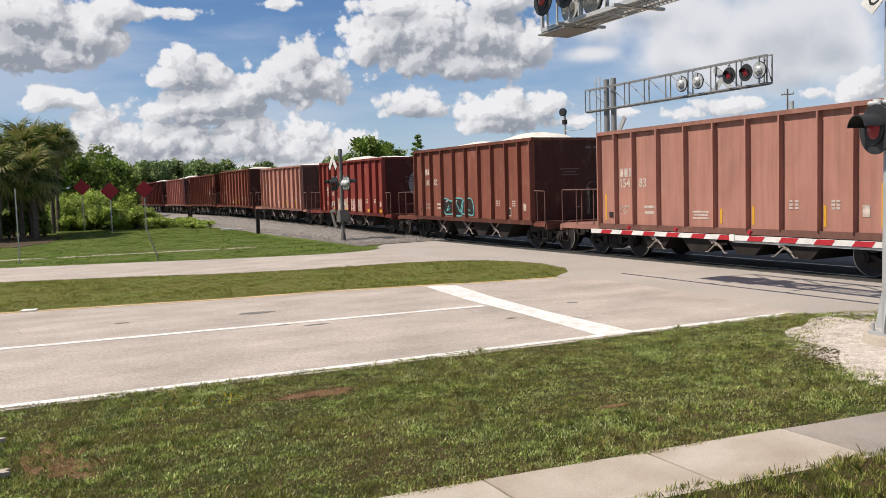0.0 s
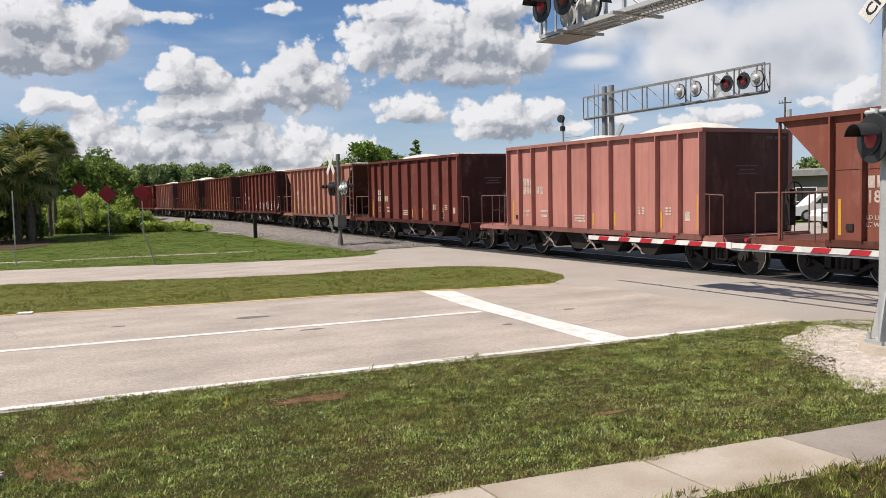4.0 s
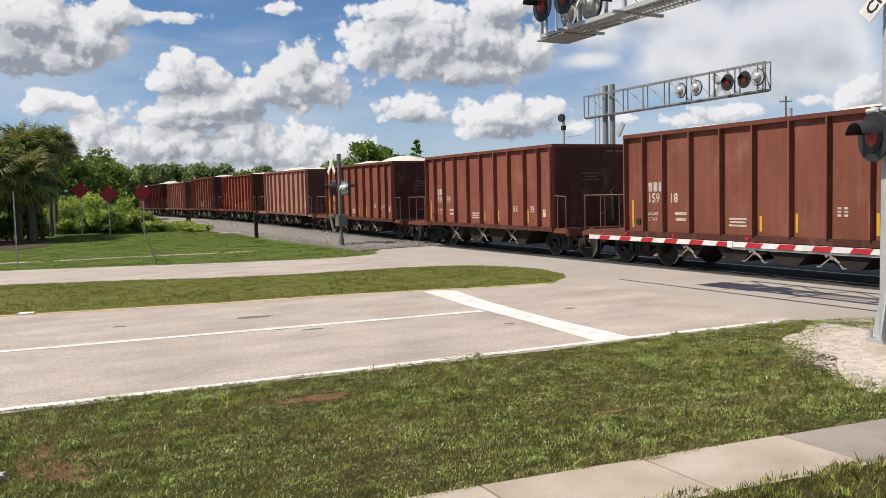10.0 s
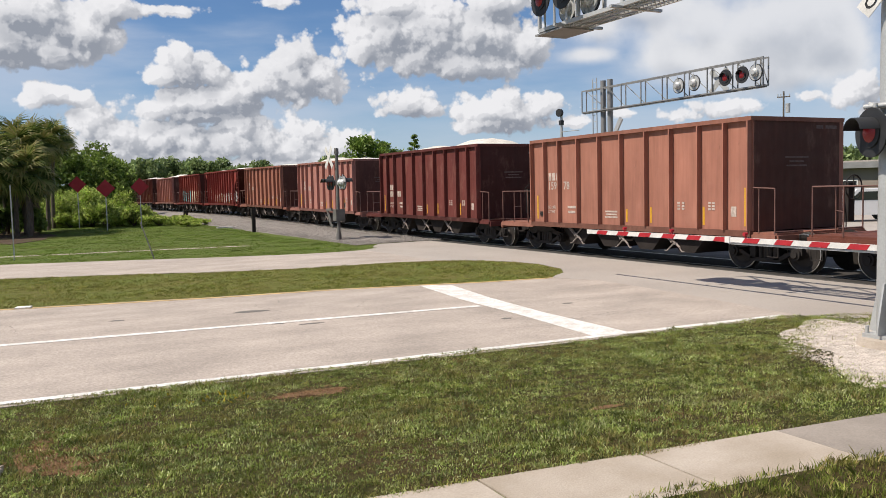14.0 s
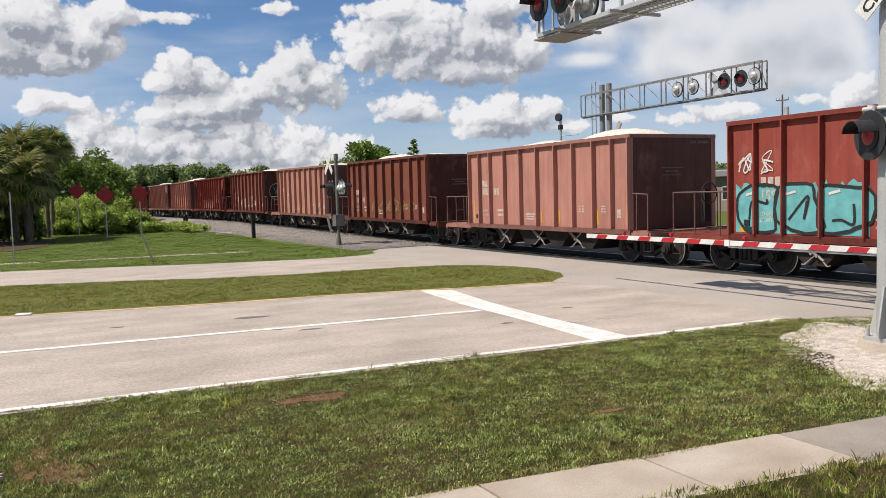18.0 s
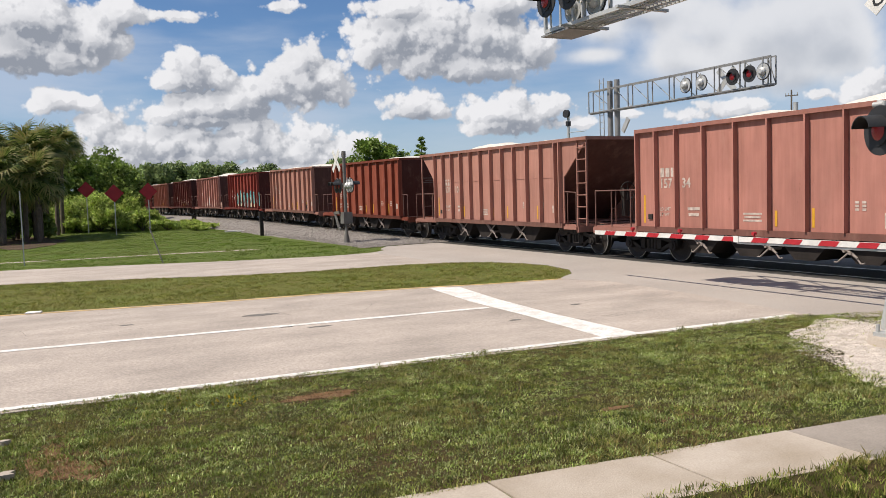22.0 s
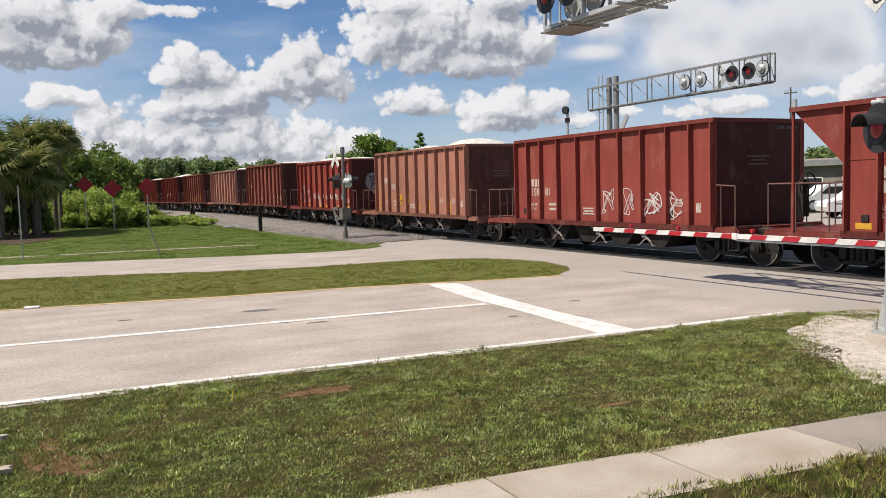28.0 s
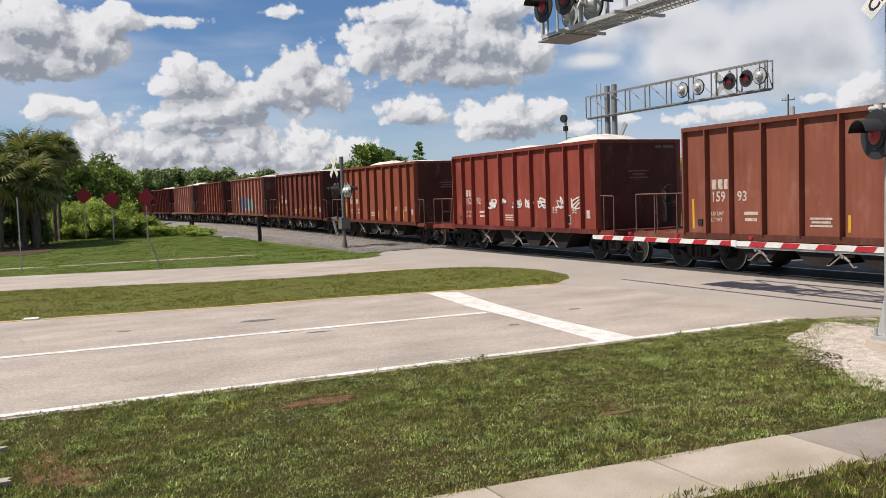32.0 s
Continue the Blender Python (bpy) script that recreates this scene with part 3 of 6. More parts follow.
def rise(s):
    """How far the line climbs above the crossing."""
    q = min(1.0, max(0.0, (s - 20.0) / 55.0))
    return 0.43 * q * q * (3 - 2 * q)


def slab(name, pts, z0, z1, material, label):
    return structure(name, Geo().prism(pts, 2, z0, z1), material, label)


R = 2500
structure("ground", Geo().add([(-R, -R, -0.04), (R, -R, -0.04), (R, R, -0.04), (-R, R, -0.04)], [(0, 1, 2, 3)]), M_SOIL, "flat turf and soil reaching to the horizon")


LAWN_TOP = -0.008


def near_edge(x):
    return 9.52 - 0.052 * x


def lane_mid(x):
    return 13.33 - 0.085 * x


def along(fn, x0, x1, n, amp=0.0, seed=0.0):
    """Points of a line over the ground, with an uneven edge."""
    return [(x, fn(x) + amp * noise.noise((x * 1.3, seed, 0.5)) + amp * 0.6 * noise.noise((x * 5.1, seed, 1.5))) for x in [x0 + (x1 - x0) * k / n for k in range(n + 1)]]


def piece(pts, x):
    for (a, b), (c, d) in zip(pts, pts[1:]):
        if a <= x <= c:
            return b + (d - b) * (x - a) / (c - a)
    return pts[0][1] if x < pts[0][0] else pts[-1][1]


YEL = [(-60, 27.0), (-0.5, 17.92), (3.6, 17.12), (5.5, 16.95), (7.7, 16.48), (9.1, 16.08), (10.9, 15.8)]
MEDFAR = [(-60, 37.0), (-0.6, 24.85), (2.1, 23.93), (4.9, 22.65), (7.3, 22.15), (9.7, 22.17), (11.0, 21.7)]
LAWN2 = [(-60, 45.0), (-0.7, 30.25), (2.6, 29.27), (6.1, 27.98), (9.0, 27.3), (10.8, 27.55), (11.8, 28.4)]
slab("road_near", along(lambda x: near_edge(x) - 0.12, -60, 10.8, 240, 0.03) + [(11.04, 10.56), (11.26, 12.2), (11.36, 13.7), (11.4, 14.6)] + along(lambda x: piece(YEL, x) + 0.06, 10.9, -60, 200, 0.04, 3.0), -0.12, 0.0, M_ROAD, "sun-bleached light grey asphalt carriageway")
slab("road_far", along(lambda x: piece(MEDFAR, x), -60, 10.9, 200, 0.05, 5.0) + along(lambda x: piece(LAWN2, x), 10.9, -60, 200, 0.06, 7.0), -0.12, 0.0, M_ROAD, "pale asphalt carriageway beyond the median")
slab("crossing_slab", [(11.4, 14.6), (11.36, 13.7), (11.26, 12.2), (11.04, 10.56), (10.8, 8.84), (11.3, 8.2), (13.2, 7.4), (15.0, 7.0), (15.0, 30.6), (12.6, 30.3), (11.9, 29.2), (11.7, 28.3), (10.904, 27.6), (10.904, 21.8), (11.9, 21.0), (12.45, 19.9), (12.6, 18.9), (12.3, 17.4), (11.8, 16.6), (10.904, 15.9)],
     -0.12, 0.0005, M_ROAD2, "worn grey concrete level crossing surface")
slab("crossing_panels", [(15.0, 7.0), (15.69, 7.0), (15.69, 31.0), (15.0, 31.0)], -0.12, 0.002, M_OILY, "oil-stained dark panel beside the near rail")
slab("crossing_centre", [(15.87, 7.0), (17.19, 7.0), (17.19, 31.0), (15.87, 31.0)], -0.12, 0.002, M_OILY, "dark asphalt panel between the rails")
slab("crossing_far_panel", [(17.37, 7.0), (20.4, 6.8), (20.4, 31.3), (17.37, 31.0)], -0.12, 0.002, M_PATCH, "dark asphalt beside the far rail")
slab("road_beyond", [(20.4, 6.8), (75, 3.0), (75, 36.0), (20.4, 31.3)], -0.12, 0.003, M_ROAD2, "grey road surface beyond the track")


def stripe(name, fn, x0, x1, wide, material, label, z=0.005, amp=0.012, n=140):
    a = along(fn, x0, x1, n, amp, 11.0)
    b = along(lambda x: fn(x) + wide, x1, x0, n, amp, 17.0)
    return structure(name, Geo().prism(a + b, 2, z - 0.003, z), material, label)


stripe("edge_line", lambda x: near_edge(x) - 0.02, -40, 10.6, 0.14, M_LINE, "worn white edge line along the verge")
stripe("lane_line", lane_mid, -40, 7.25, 0.17, M_LINE, "white painted lane line")
stripe("median_edge_line", lambda x: piece(YEL, x) - 0.16, -40, 7.6, 0.15, M_LINEY, "faded yellow edge line beside the median")
stripe("median_edge_line_end", lambda x: piece(YEL, x) - 0.12, 7.6, 10.9, 0.12, M_LINEY, "faded yellow edge line beside the median")
slab("stop_bar", [(7.05, 9.15), (7.66, 9.12), (7.74, 11.5), (7.95, 13.6), (8.33, 15.95), (7.72, 16.3), (7.38, 13.7), (7.28, 11.6)], 0.003, 0.006, M_LINE, "broad worn white stop line across the lanes")
slab("road_stud", [(-0.22, 17.72), (0.05, 17.66), (0.09, 17.9), (-0.18, 17.96)], 0.0, 0.03, M_LINE, "small white raised pavement marker")
# tarred joint and slots along the track
for x, y0, y1, wide in ((15.02, 7.0, 30.6, 0.05),):
    slab("tar_joint", [(x, y0), (x + wide, y0), (x + wide - 0.02, y1), (x - 0.02, y1)], 0.002, 0.0075, M_SEAM, "dark tarred joint in the crossing surface")
rngp = random.Random(8)
for x, y, lx, ly in ((3.57, 14.65, 0.36, 0.11), (4.05, 12.69, 0.2, 0.05), (1.36, 14.95, 0.12, 0.06), (3.62, 13.0, 0.10, 0.05), (8.7, 12.15, 0.10, 0.06), (6.9, 11.3, 0.09, 0.05)):
    pts = [(x + lx * (0.75 + 0.5 * rngp.random()) * math.cos(a), y + ly * (0.75 + 0.5 * rngp.random()) * math.sin(a) - 0.06 * lx * math.cos(a)) for a in [k * math.pi / 8 for k in range(16)]]
    slab("asphalt_patch", pts, 0.0, 0.004, M_PATCH, "dark worn patch in the asphalt")

# hairline cracks in the asphalt
g = Geo()
for k in range(18):
    x, y, a = rngp.uniform(-1, 10.5), rngp.uniform(9.7, 16.3), rngp.choice((0.0, 1.5)) + rngp.uniform(-0.5, 0.5)
    for j in range(rngp.randint(4, 10)):
        q = a + rngp.uniform(-0.7, 0.7)
        l, wd = rngp.uniform(0.08, 0.25), rngp.uniform(0.002, 0.0045)
        x2, y2 = x + l * math.cos(q), y + l * math.sin(q)
        nx, ny = -math.sin(q) * wd, math.cos(q) * wd
        g.add([(x - nx, y - ny, 0.0045), (x2 - nx, y2 - ny, 0.0045), (x2 + nx, y2 + ny, 0.0045), (x + nx, y + ny, 0.0045)], [(0, 1, 2, 3)])
        x, y = x2, y2
ob = structure("road_cracks", g, M_PATCH, "fine dark cracks in the asphalt")
ob["kind"] = "stuff"

# sidewalk in squares
walk_parent = structure("sidewalk", Geo().prism([(-9, 4.95), (14, 3.75), (14, 4.3), (-9, 5.5)], 2, -0.2, -0.01), M_SOIL, "pale concrete footpath with scored joints")
for k in range(-6, 7):
    x = 2.84 + 1.38 * k
    far, near = lambda q: 5.38 - 0.098 * q, lambda q: 4.52 - 0.098 * q
    e = 0.009
    pts = [(x + e, near(x) + 0), (x + 1.38 - e, near(x + 1.38)), (x + 1.38 - e, far(x + 1.38)), (x + e, far(x))]
    part("paving_slab", Geo().prism(pts, 2, -0.1, 0.002 + 0.003 * math.sin(k * 2.3)), M_WALKG if k >= 2 else M_WALK, walk_parent)


def blob(cx, cy, rx, ry, n=28, seed=0, rough=0.25, turn=0.0):
    out = []
    for k in range(n):
        a = 2 * math.pi * k / n
        q = 1 + rough * noise.noise((math.cos(a) * 1.7 + seed, math.sin(a) * 1.7, seed * 1.3)) * 1.6
        dx, dy = rx * q * math.cos(a), ry * q * math.sin(a)
        out.append((cx + dx * math.cos(turn) - dy * math.sin(turn), cy + dx * math.sin(turn) + dy * math.cos(turn)))
    return out


slab("dirt_patch", blob(0.02, 7.45, 0.15, 0.40, seed=2, rough=0.7), -0.05, -0.004, M_DIRT, "bare brown dirt worn through the turf")
slab("dirt_patch", blob(0.22, 7.0, 0.2, 0.2, seed=12, rough=0.7), -0.05, -0.003, M_DIRT, "bare brown dirt worn through the turf")
slab("dirt_patch", blob(2.6, 8.28, 0.34, 0.12, seed=3, rough=0.6), -0.05, -0.004, M_DIRT, "bare brown dirt worn through the turf")
slab("dirt_patch", blob(4.9, 6.2, 0.22, 0.05, seed=9), -0.05, -0.004, M_DIRT, "bare brown dirt worn through the turf")
slab("dirt_patch", blob(-0.5, 52.5, 1.9, 7.0, seed=5), -0.05, -0.015, M_DIRT_SHADE, "bare dirt under the palms, coloured dark for their shade")
slab("gravel_bed", blob(9.6, 6.55, 2.15, 1.02, 80, seed=4, rough=0.35, turn=0.75), -0.06, 0.002, M_SHELL, "white crushed shell spread round the mast base")
# loose white shells over the bed and its rim
rngs = random.Random(21)
g = Geo()
for k in range(11000):
    a, q = rngs.uniform(0, 2 * math.pi), math.sqrt(rngs.random()) * 1.12
    q *= 1 + 0.35 * noise.noise((math.cos(a) * 2, math.sin(a) * 2, 3.3))
    dx, dy = 2.2 * q * math.cos(a), 1.05 * q * math.sin(a)
    x, y = 9.55 + dx * 0.732 - dy * 0.682, 6.55 + dx * 0.682 + dy * 0.732
    if q > 0.95 and rngs.random() < 0.6:
        continue
    r = rngs.uniform(0.005, 0.015)
    t = rngs.uniform(0, 3)
    vs = [(x + r * math.cos(t + j * 1.571) * rngs.uniform(0.6, 1.2), y + r * math.sin(t + j * 1.571) * rngs.uniform(0.6, 1.2), 0.0) for j in range(4)]
    g.add(vs + [(x, y, 0.001 + r * rngs.uniform(0.4, 0.9))], [(0, 1, 4), (1, 2, 4), (2, 3, 4), (3, 0, 4)])
ob = structure("shell_gravel", g, M_SHELL, "loose white shells")
tagged(ob, category="gravel", kind="stuff")

slab("far_footpath", along(lambda x: 34.55 - 0.1 * x, -9, 8.5, 40, 0.12, 21.0) + along(lambda x: 35.15 - 0.1 * x, 8.5, -9, 40, 0.12, 23.0), -0.06, -0.037, M_WALK, "narrow pale path across the far lawn")

# ---- track: ballast, ties, rails ----


def strip(offs, s0, s1, step, material, name, label):
    """A band swept along the track; offs: (offset, height) from one side to the other."""
    g, n, rows = Geo(), len(offs), 0
    s = s0
    while s <= s1:
        for o, z in offs:
            x, y, a = track(s, o)
            bank = min(1.0, max(0.0, (4.9 - abs(o)) / 1.9))
            g.v.append((x, y, z + rise(s) * bank + (0.02 * noise.noise((s * 2, o * 3, 0)) if name == "ballast" else 0)))
        rows += 1
        s += step if s < 150 else step * 6
    fs = [(r * n + k, r * n + k + 1, (r + 1) * n + k + 1, (r + 1) * n + k) for r in range(rows - 1) for k in range(n - 1)]
    g.f, g.m = fs, [0] * len(fs)
    g.sm = [name == "ballast"] * len(fs)
    return structure(name, g, material, label)


strip([(-4.9, -0.06), (-4.3, -0.03), (-3.6, -0.01), (-2.8, 0.0), (-1.9, -0.02), (-1.0, -0.035), (0, -0.03), (1.0, -0.035), (1.9, -0.02), (3.0, 0.0), (4.9, -0.06)], 31.0, 800, 0.5, M_BALLAST, "ballast", "grey crushed stone ballast under the track")
strip([(-2.9, -0.05), (-1.9, -0.015), (0, -0.025), (1.9, -0.015), (2.9, -0.05)], -620, 7.0, 6.0, M_BALLAST, "ballast_near", "grey crushed stone ballast under the track")
HEADR = [(-0.036, -0.17), (-0.036, 0.0), (0.036, 0.0), (0.036, -0.17)]
for o, nm in ((-0.755, "rail_near"), (0.755, "rail_far")):
    strip([(o + a, b) for a, b in HEADR], -620, 800, 2.0, M_TREAD, nm, "steel running rail with polished head")
tie_mesh = Geo().box(-1.28, 1.28, -0.11, 0.11, -0.20, -0.012).mesh("tie", M_BARK)
ties = thing("track_ties", "weathered timber railway ties in ballast", "railway ties")
for k in range(170):
    x, y, a = track(31.3 + 0.55 * k)
    t = part("tie", tie_mesh, None, ties)
    t.matrix_basis = pose(x, y, rise(31.3 + 0.55 * k), 0, 0, a)
# loose ballast stones beside the crossing
rngb = random.Random(31)
g = Geo()
for k in range(6500):
    s, o = 30.6 + 42 * rngb.random() ** 1.7, rngb.uniform(-4.8, -0.9)
    x, y, a = track(s, o)
    r = rngb.uniform(0.025, 0.07)
    t = rngb.uniform(0, 3)
    z = -0.03 + rise(s) * min(1.0, (4.9 + o) / 1.9)
    vs = [(x + r * math.cos(t + j * 1.571) * rngb.uniform(0.6, 1.2), y + r * math.sin(t + j * 1.571) * rngb.uniform(0.6, 1.2), z) for j in range(4)]
    g.add(vs + [(x + r * 0.2, y, z + r * rngb.uniform(0.7, 1.2))], [(0, 1, 4), (1, 2, 4), (2, 3, 4), (3, 0, 4)])
ob = structure("ballast_stones", g, M_BALLAST, "loose grey ballast stones")
tagged(ob, category="gravel", kind="stuff")


# ---- grass ----
def inside(px, py, poly):
    """Which of the points lie in the outline."""
    r = np.zeros(len(px), bool)
    n = len(poly)
    for k in range(n):
        (x1, y1), (x2, y2) = poly[k], poly[(k + 1) % n]
        c = ((y1 > py) != (y2 > py)) & (px < (x2 - x1) * (py - y1) / (y2 - y1 + 1e-12) + x1)
        r ^= c
    return r


def grass(name, poly, count, high, wide, seed, label, material, z=-0.04, bare=(), lean=0.6, per=22, tight=0.3):
    rs = np.random.RandomState(seed)
    xs, ys = [p[0] for p in poly], [p[1] for p in poly]
    px, py = rs.uniform(min(xs), max(xs), count), rs.uniform(min(ys), max(ys), count)
    # clumps: most points are pulled towards centres, then thinned in patches
    nc = max(1, count // per)
    cx, cy, ch = rs.uniform(min(xs), max(xs), nc), rs.uniform(min(ys), max(ys), nc), rs.uniform(0.55, 1.35, nc)
    own = rs.randint(0, nc, count)
    pull = rs.rand(count) < 0.72
    spread = tight * math.sqrt((max(xs) - min(xs)) * (max(ys) - min(ys)) / nc)
    px, py = np.where(pull, cx[own] + rs.normal(0, spread, count), px), np.where(pull, cy[own] + rs.normal(0, spread, count), py)
    tall = np.where(pull, ch[own], 0.7)
    px += 0.06 * np.sin(py * 23 + px * 7)
    patch = 0.5 + 0.25 * np.sin(px * 1.9 + 1.3 * np.sin(py * 1.1)) + 0.25 * np.sin(py * 2.7 + 1.7 * np.sin(px * 0.8))
    keep = inside(px, py, poly) & (rs.rand(count) < 0.55 + 0.45 * patch)
    for bx, by, br, bq, turn, left in bare:
        ux, uy = (px - bx) * math.cos(turn) + (py - by) * math.sin(turn), (py - by) * math.cos(turn) - (px - bx) * math.sin(turn)
        keep &= ((ux / br) ** 2 + (uy / bq) ** 2 > 0.6 + 0.7 * rs.rand(count)) | (rs.rand(count) < left)
    px, py, patch, tall = px[keep], py[keep], patch[keep], tall[keep]
    n = len(px)
    h = rs.uniform(high[0], high[1], n) * (0.65 + 0.5 * patch) * tall
    w = rs.uniform(wide[0], wide[1], n)
    a, b, l = rs.uniform(0, 2 * np.pi, n), rs.uniform(0, 2 * np.pi, n), rs.uniform(0.1, lean, n) * h
    base = np.stack([px, py, np.full(n, z)], 1)
    side = np.stack([np.cos(a), np.sin(a), np.zeros(n)], 1) * (w / 2)[:, None]
    bend = np.stack([np.cos(b) * l, np.sin(b) * l, h], 1)
    mid = base + bend * [[0.35, 0.35, 0.62]]
    v = np.stack([base - side, base + side, mid + side * 0.7, base + bend, mid - side * 0.7], 1).reshape(-1, 3)
    me = bpy.data.meshes.new(name)
    me.vertices.add(len(v))
    me.vertices.foreach_set("co", v.ravel().astype(np.float32))
    i = np.arange(n)[:, None] * 5
    loops = (i + [[0, 1, 2, 3, 4]]).ravel()
    me.loops.add(len(loops))
    me.loops.foreach_set("vertex_index", loops.astype(np.int32))
    me.polygons.add(n)
    me.polygons.foreach_set("loop_start", (np.arange(n) * 5).astype(np.int32))
    me.polygons.foreach_set("loop_total", np.full(n, 5, np.int32))
    me.materials.append(material)
    me.update()
    me.validate()
    ob = new(name, me)
    return tagged(ob, label, "grass", kind="stuff")


M_THATCH = blade_mat("dead_grass", [(0.16, 0.085, 0.045), (0.26, 0.15, 0.085), (0.36, 0.23, 0.13)], (0.22, 0.12, 0.065), 0.8)
BARE = [(0.02, 7.45, 0.26, 0.55, 0, 0.5), (0.22, 7.0, 0.3, 0.3, 0, 0.5), (2.6, 8.28, 0.46, 0.22, 0, 0.10), (3.05, 8.22, 0.16, 0.10, 0, 0.3), (4.9, 6.2, 0.3, 0.08, 0, 0.4), (9.6, 6.55, 2.1, 1.0, 0.75, 0.03), (8.6, 6.6, 0.7, 0.3, 0, 0.4)]
lawn = along(lambda x: 5.34 - 0.098 * x, -3.2, 14, 120, 0.06, 2.0) + along(lambda x: near_edge(x) + 0.02 if x < 10.7 else 8.9 - 0.45 * (x - 10.7), 14, -3.2, 160, 0.09, 4.0)
slab("lawn_soil", along(lambda x: 5.36 - 0.098 * x, -9, 14, 40) + along(lambda x: near_edge(x) - 0.10 if x < 10.7 else 8.8 - 0.45 * (x - 10.7), 14, -9, 60), -0.06, LAWN_TOP, M_TURF, "turf soil between road and footpath")
lawn2 = along(lambda x: 4.61 - 0.098 * x, 14, -3.0, 140, 0.15, 2.6) + [(-3, 2.2), (14, 2.2)]
grass("lawn_grass", lawn, 330000, (0.012, 0.042), (0.003, 0.008), 1, "short patchy green turf on the verge", M_GRASS, LAWN_TOP, bare=BARE, lean=1.1)
grass("lawn_clover", lawn, 330000, (0.008, 0.032), (0.006, 0.014), 2, "low broad-leaved weeds in the turf", M_CLOVER, LAWN_TOP, bare=BARE, lean=1.4)
grass("lawn_weeds", lawn, 75000, (0.012, 0.034), (0.007, 0.013), 9, "scattered bright broad leaves in the turf", M_WEED, LAWN_TOP, bare=BARE, lean=1.2, per=110, tight=0.24)
grass("lawn_tufts", lawn, 24000, (0.03, 0.075), (0.005, 0.009), 3, "longer grass tufts in the turf", M_GRASS, LAWN_TOP, bare=BARE, lean=1.2, per=40, tight=0.10)
for cx, cy, rx, ry, n in ((2.6, 8.28, 0.5, 0.24, 4200), (3.05, 8.22, 0.2, 0.14, 700), (0.02, 7.45, 0.3, 0.6, 2600), (0.22, 7.0, 0.34, 0.34, 1500), (5.1, 5.62, 0.3, 0.1, 600)):
    grass("dead_grass", blob(cx, cy, rx, ry, 40, seed=cx + 1.7, rough=0.6), n, (0.006, 0.022), (0.003, 0.007), int(n + cx), "dry brown thatch over worn dirt", M_THATCH, LAWN_TOP + 0.004, lean=3.0)
grass("lawn_flowers", [(0.6, 8.3), (2.0, 8.3), (2.0, 9.1), (0.6, 9.1)], 70, (0.035, 0.05), (0.02, 0.03), 12, "tiny yellow wildflowers in the turf", mat("yellow_petals", (0.70, 0.52, 0.03), 0.6, var=0.2, scale=5, bump=0), LAWN_TOP, lean=1.0)
for x, y, r in ((-0.34, 8.17, 0.05), (-0.32, 7.15, 0.08)):
    q = thing("pale_stone", "pale broken piece of concrete lying in the turf", "stone", m=pose(x, y, 0))
    part("stone", Geo().prism(blob(0, 0, r, r * 0.7, 9, seed=r * 90, rough=0.5), 2, -0.02, 0.035), M_WALK, q)
slab("verge_soil", along(lambda x: 4.518 - 0.098 * x, -9, 14, 30) + [(14, -3), (-9, -3)], -0.06, 0.005, M_TURF, "turf soil beside the footpath")
grass("verge_grass", lawn2, 150000, (0.02, 0.075), (0.004, 0.010), 4, "longer grass beside the footpath", M_GRASS, 0.003, lean=1.0)
median = along(lambda x: piece(YEL, x) + 0.05, -6, 10.9, 60, 0.04, 3.0) + [(11.8, 16.7), (12.3, 17.5), (12.55, 18.9), (12.4, 19.9), (11.9, 20.95)] + along(lambda x: piece(MEDFAR, x) - 0.02, 10.9, -6, 60, 0.05, 5.0)
slab("median_soil", along(lambda x: piece(YEL, x) + 0.03, -60, 10.9, 80) + [(11.8, 16.62), (12.3, 17.42), (12.58, 18.9), (12.43, 19.9), (11.9, 20.98)] + along(lambda x: piece(MEDFAR, x) + 0.03, 10.9, -60, 80), -0.06, LAWN_TOP, M_MEDIAN, "turf soil of the median")
grass("median_grass", median, 150000, (0.015, 0.05), (0.008, 0.018), 5, "mown green grass on the median", M_GRASS2, LAWN_TOP, lean=2.0)
far_lawn = along(lambda x: piece(LAWN2, x) + 0.05, -9, 11.8, 60, 0.05, 7.0) + [(12.0, 30.2), (11.6, 33), (11.0, 40), (12.0, 52), (12.0, 72), (6, 80), (-9, 80)]
grass("far_lawn_grass", far_lawn, 230000, (0.015, 0.045), (0.016, 0.04), 6, "mown grass beyond the far carriageway", M_GRASS3, lean=2.5)

# ---- the train ----
PITCH = 12.683
HALF = 4.57
WIDE = 1.595


def wheel_mesh():
    g = Geo()
    n = 24
    prof = [(0.0, 0.10), (0.10, 0.10), (0.13, 0.05), (0.30, 0.035), (0.36, 0.06), (0.435, 0.065), (0.457, 0.062), (0.463, -0.05), (0.485, -0.06), (0.485, -0.085), (0.40, -0.085), (0.0, -0.07)]
    vs = []
    for r, h in prof:
        vs += [(-h, r * math.cos(2 * math.pi * k / n), r * math.sin(2 * math.pi * k / n)) for k in range(n)]
    for j in range(len(prof) - 1):
        fs = [(j * n + k, j * n + (k + 1) % n, (j + 1) * n + (k + 1) % n, (j + 1) * n + k) for k in range(n)]
        if j == 0:
            g.add(vs, fs, 0, False)
        else:
            g.f += fs
            g.m += [1 if j == 5 else 0] * n
            g.sm += [False] * n
    return g.mesh("wheel", M_WHEEL, M_TREAD)


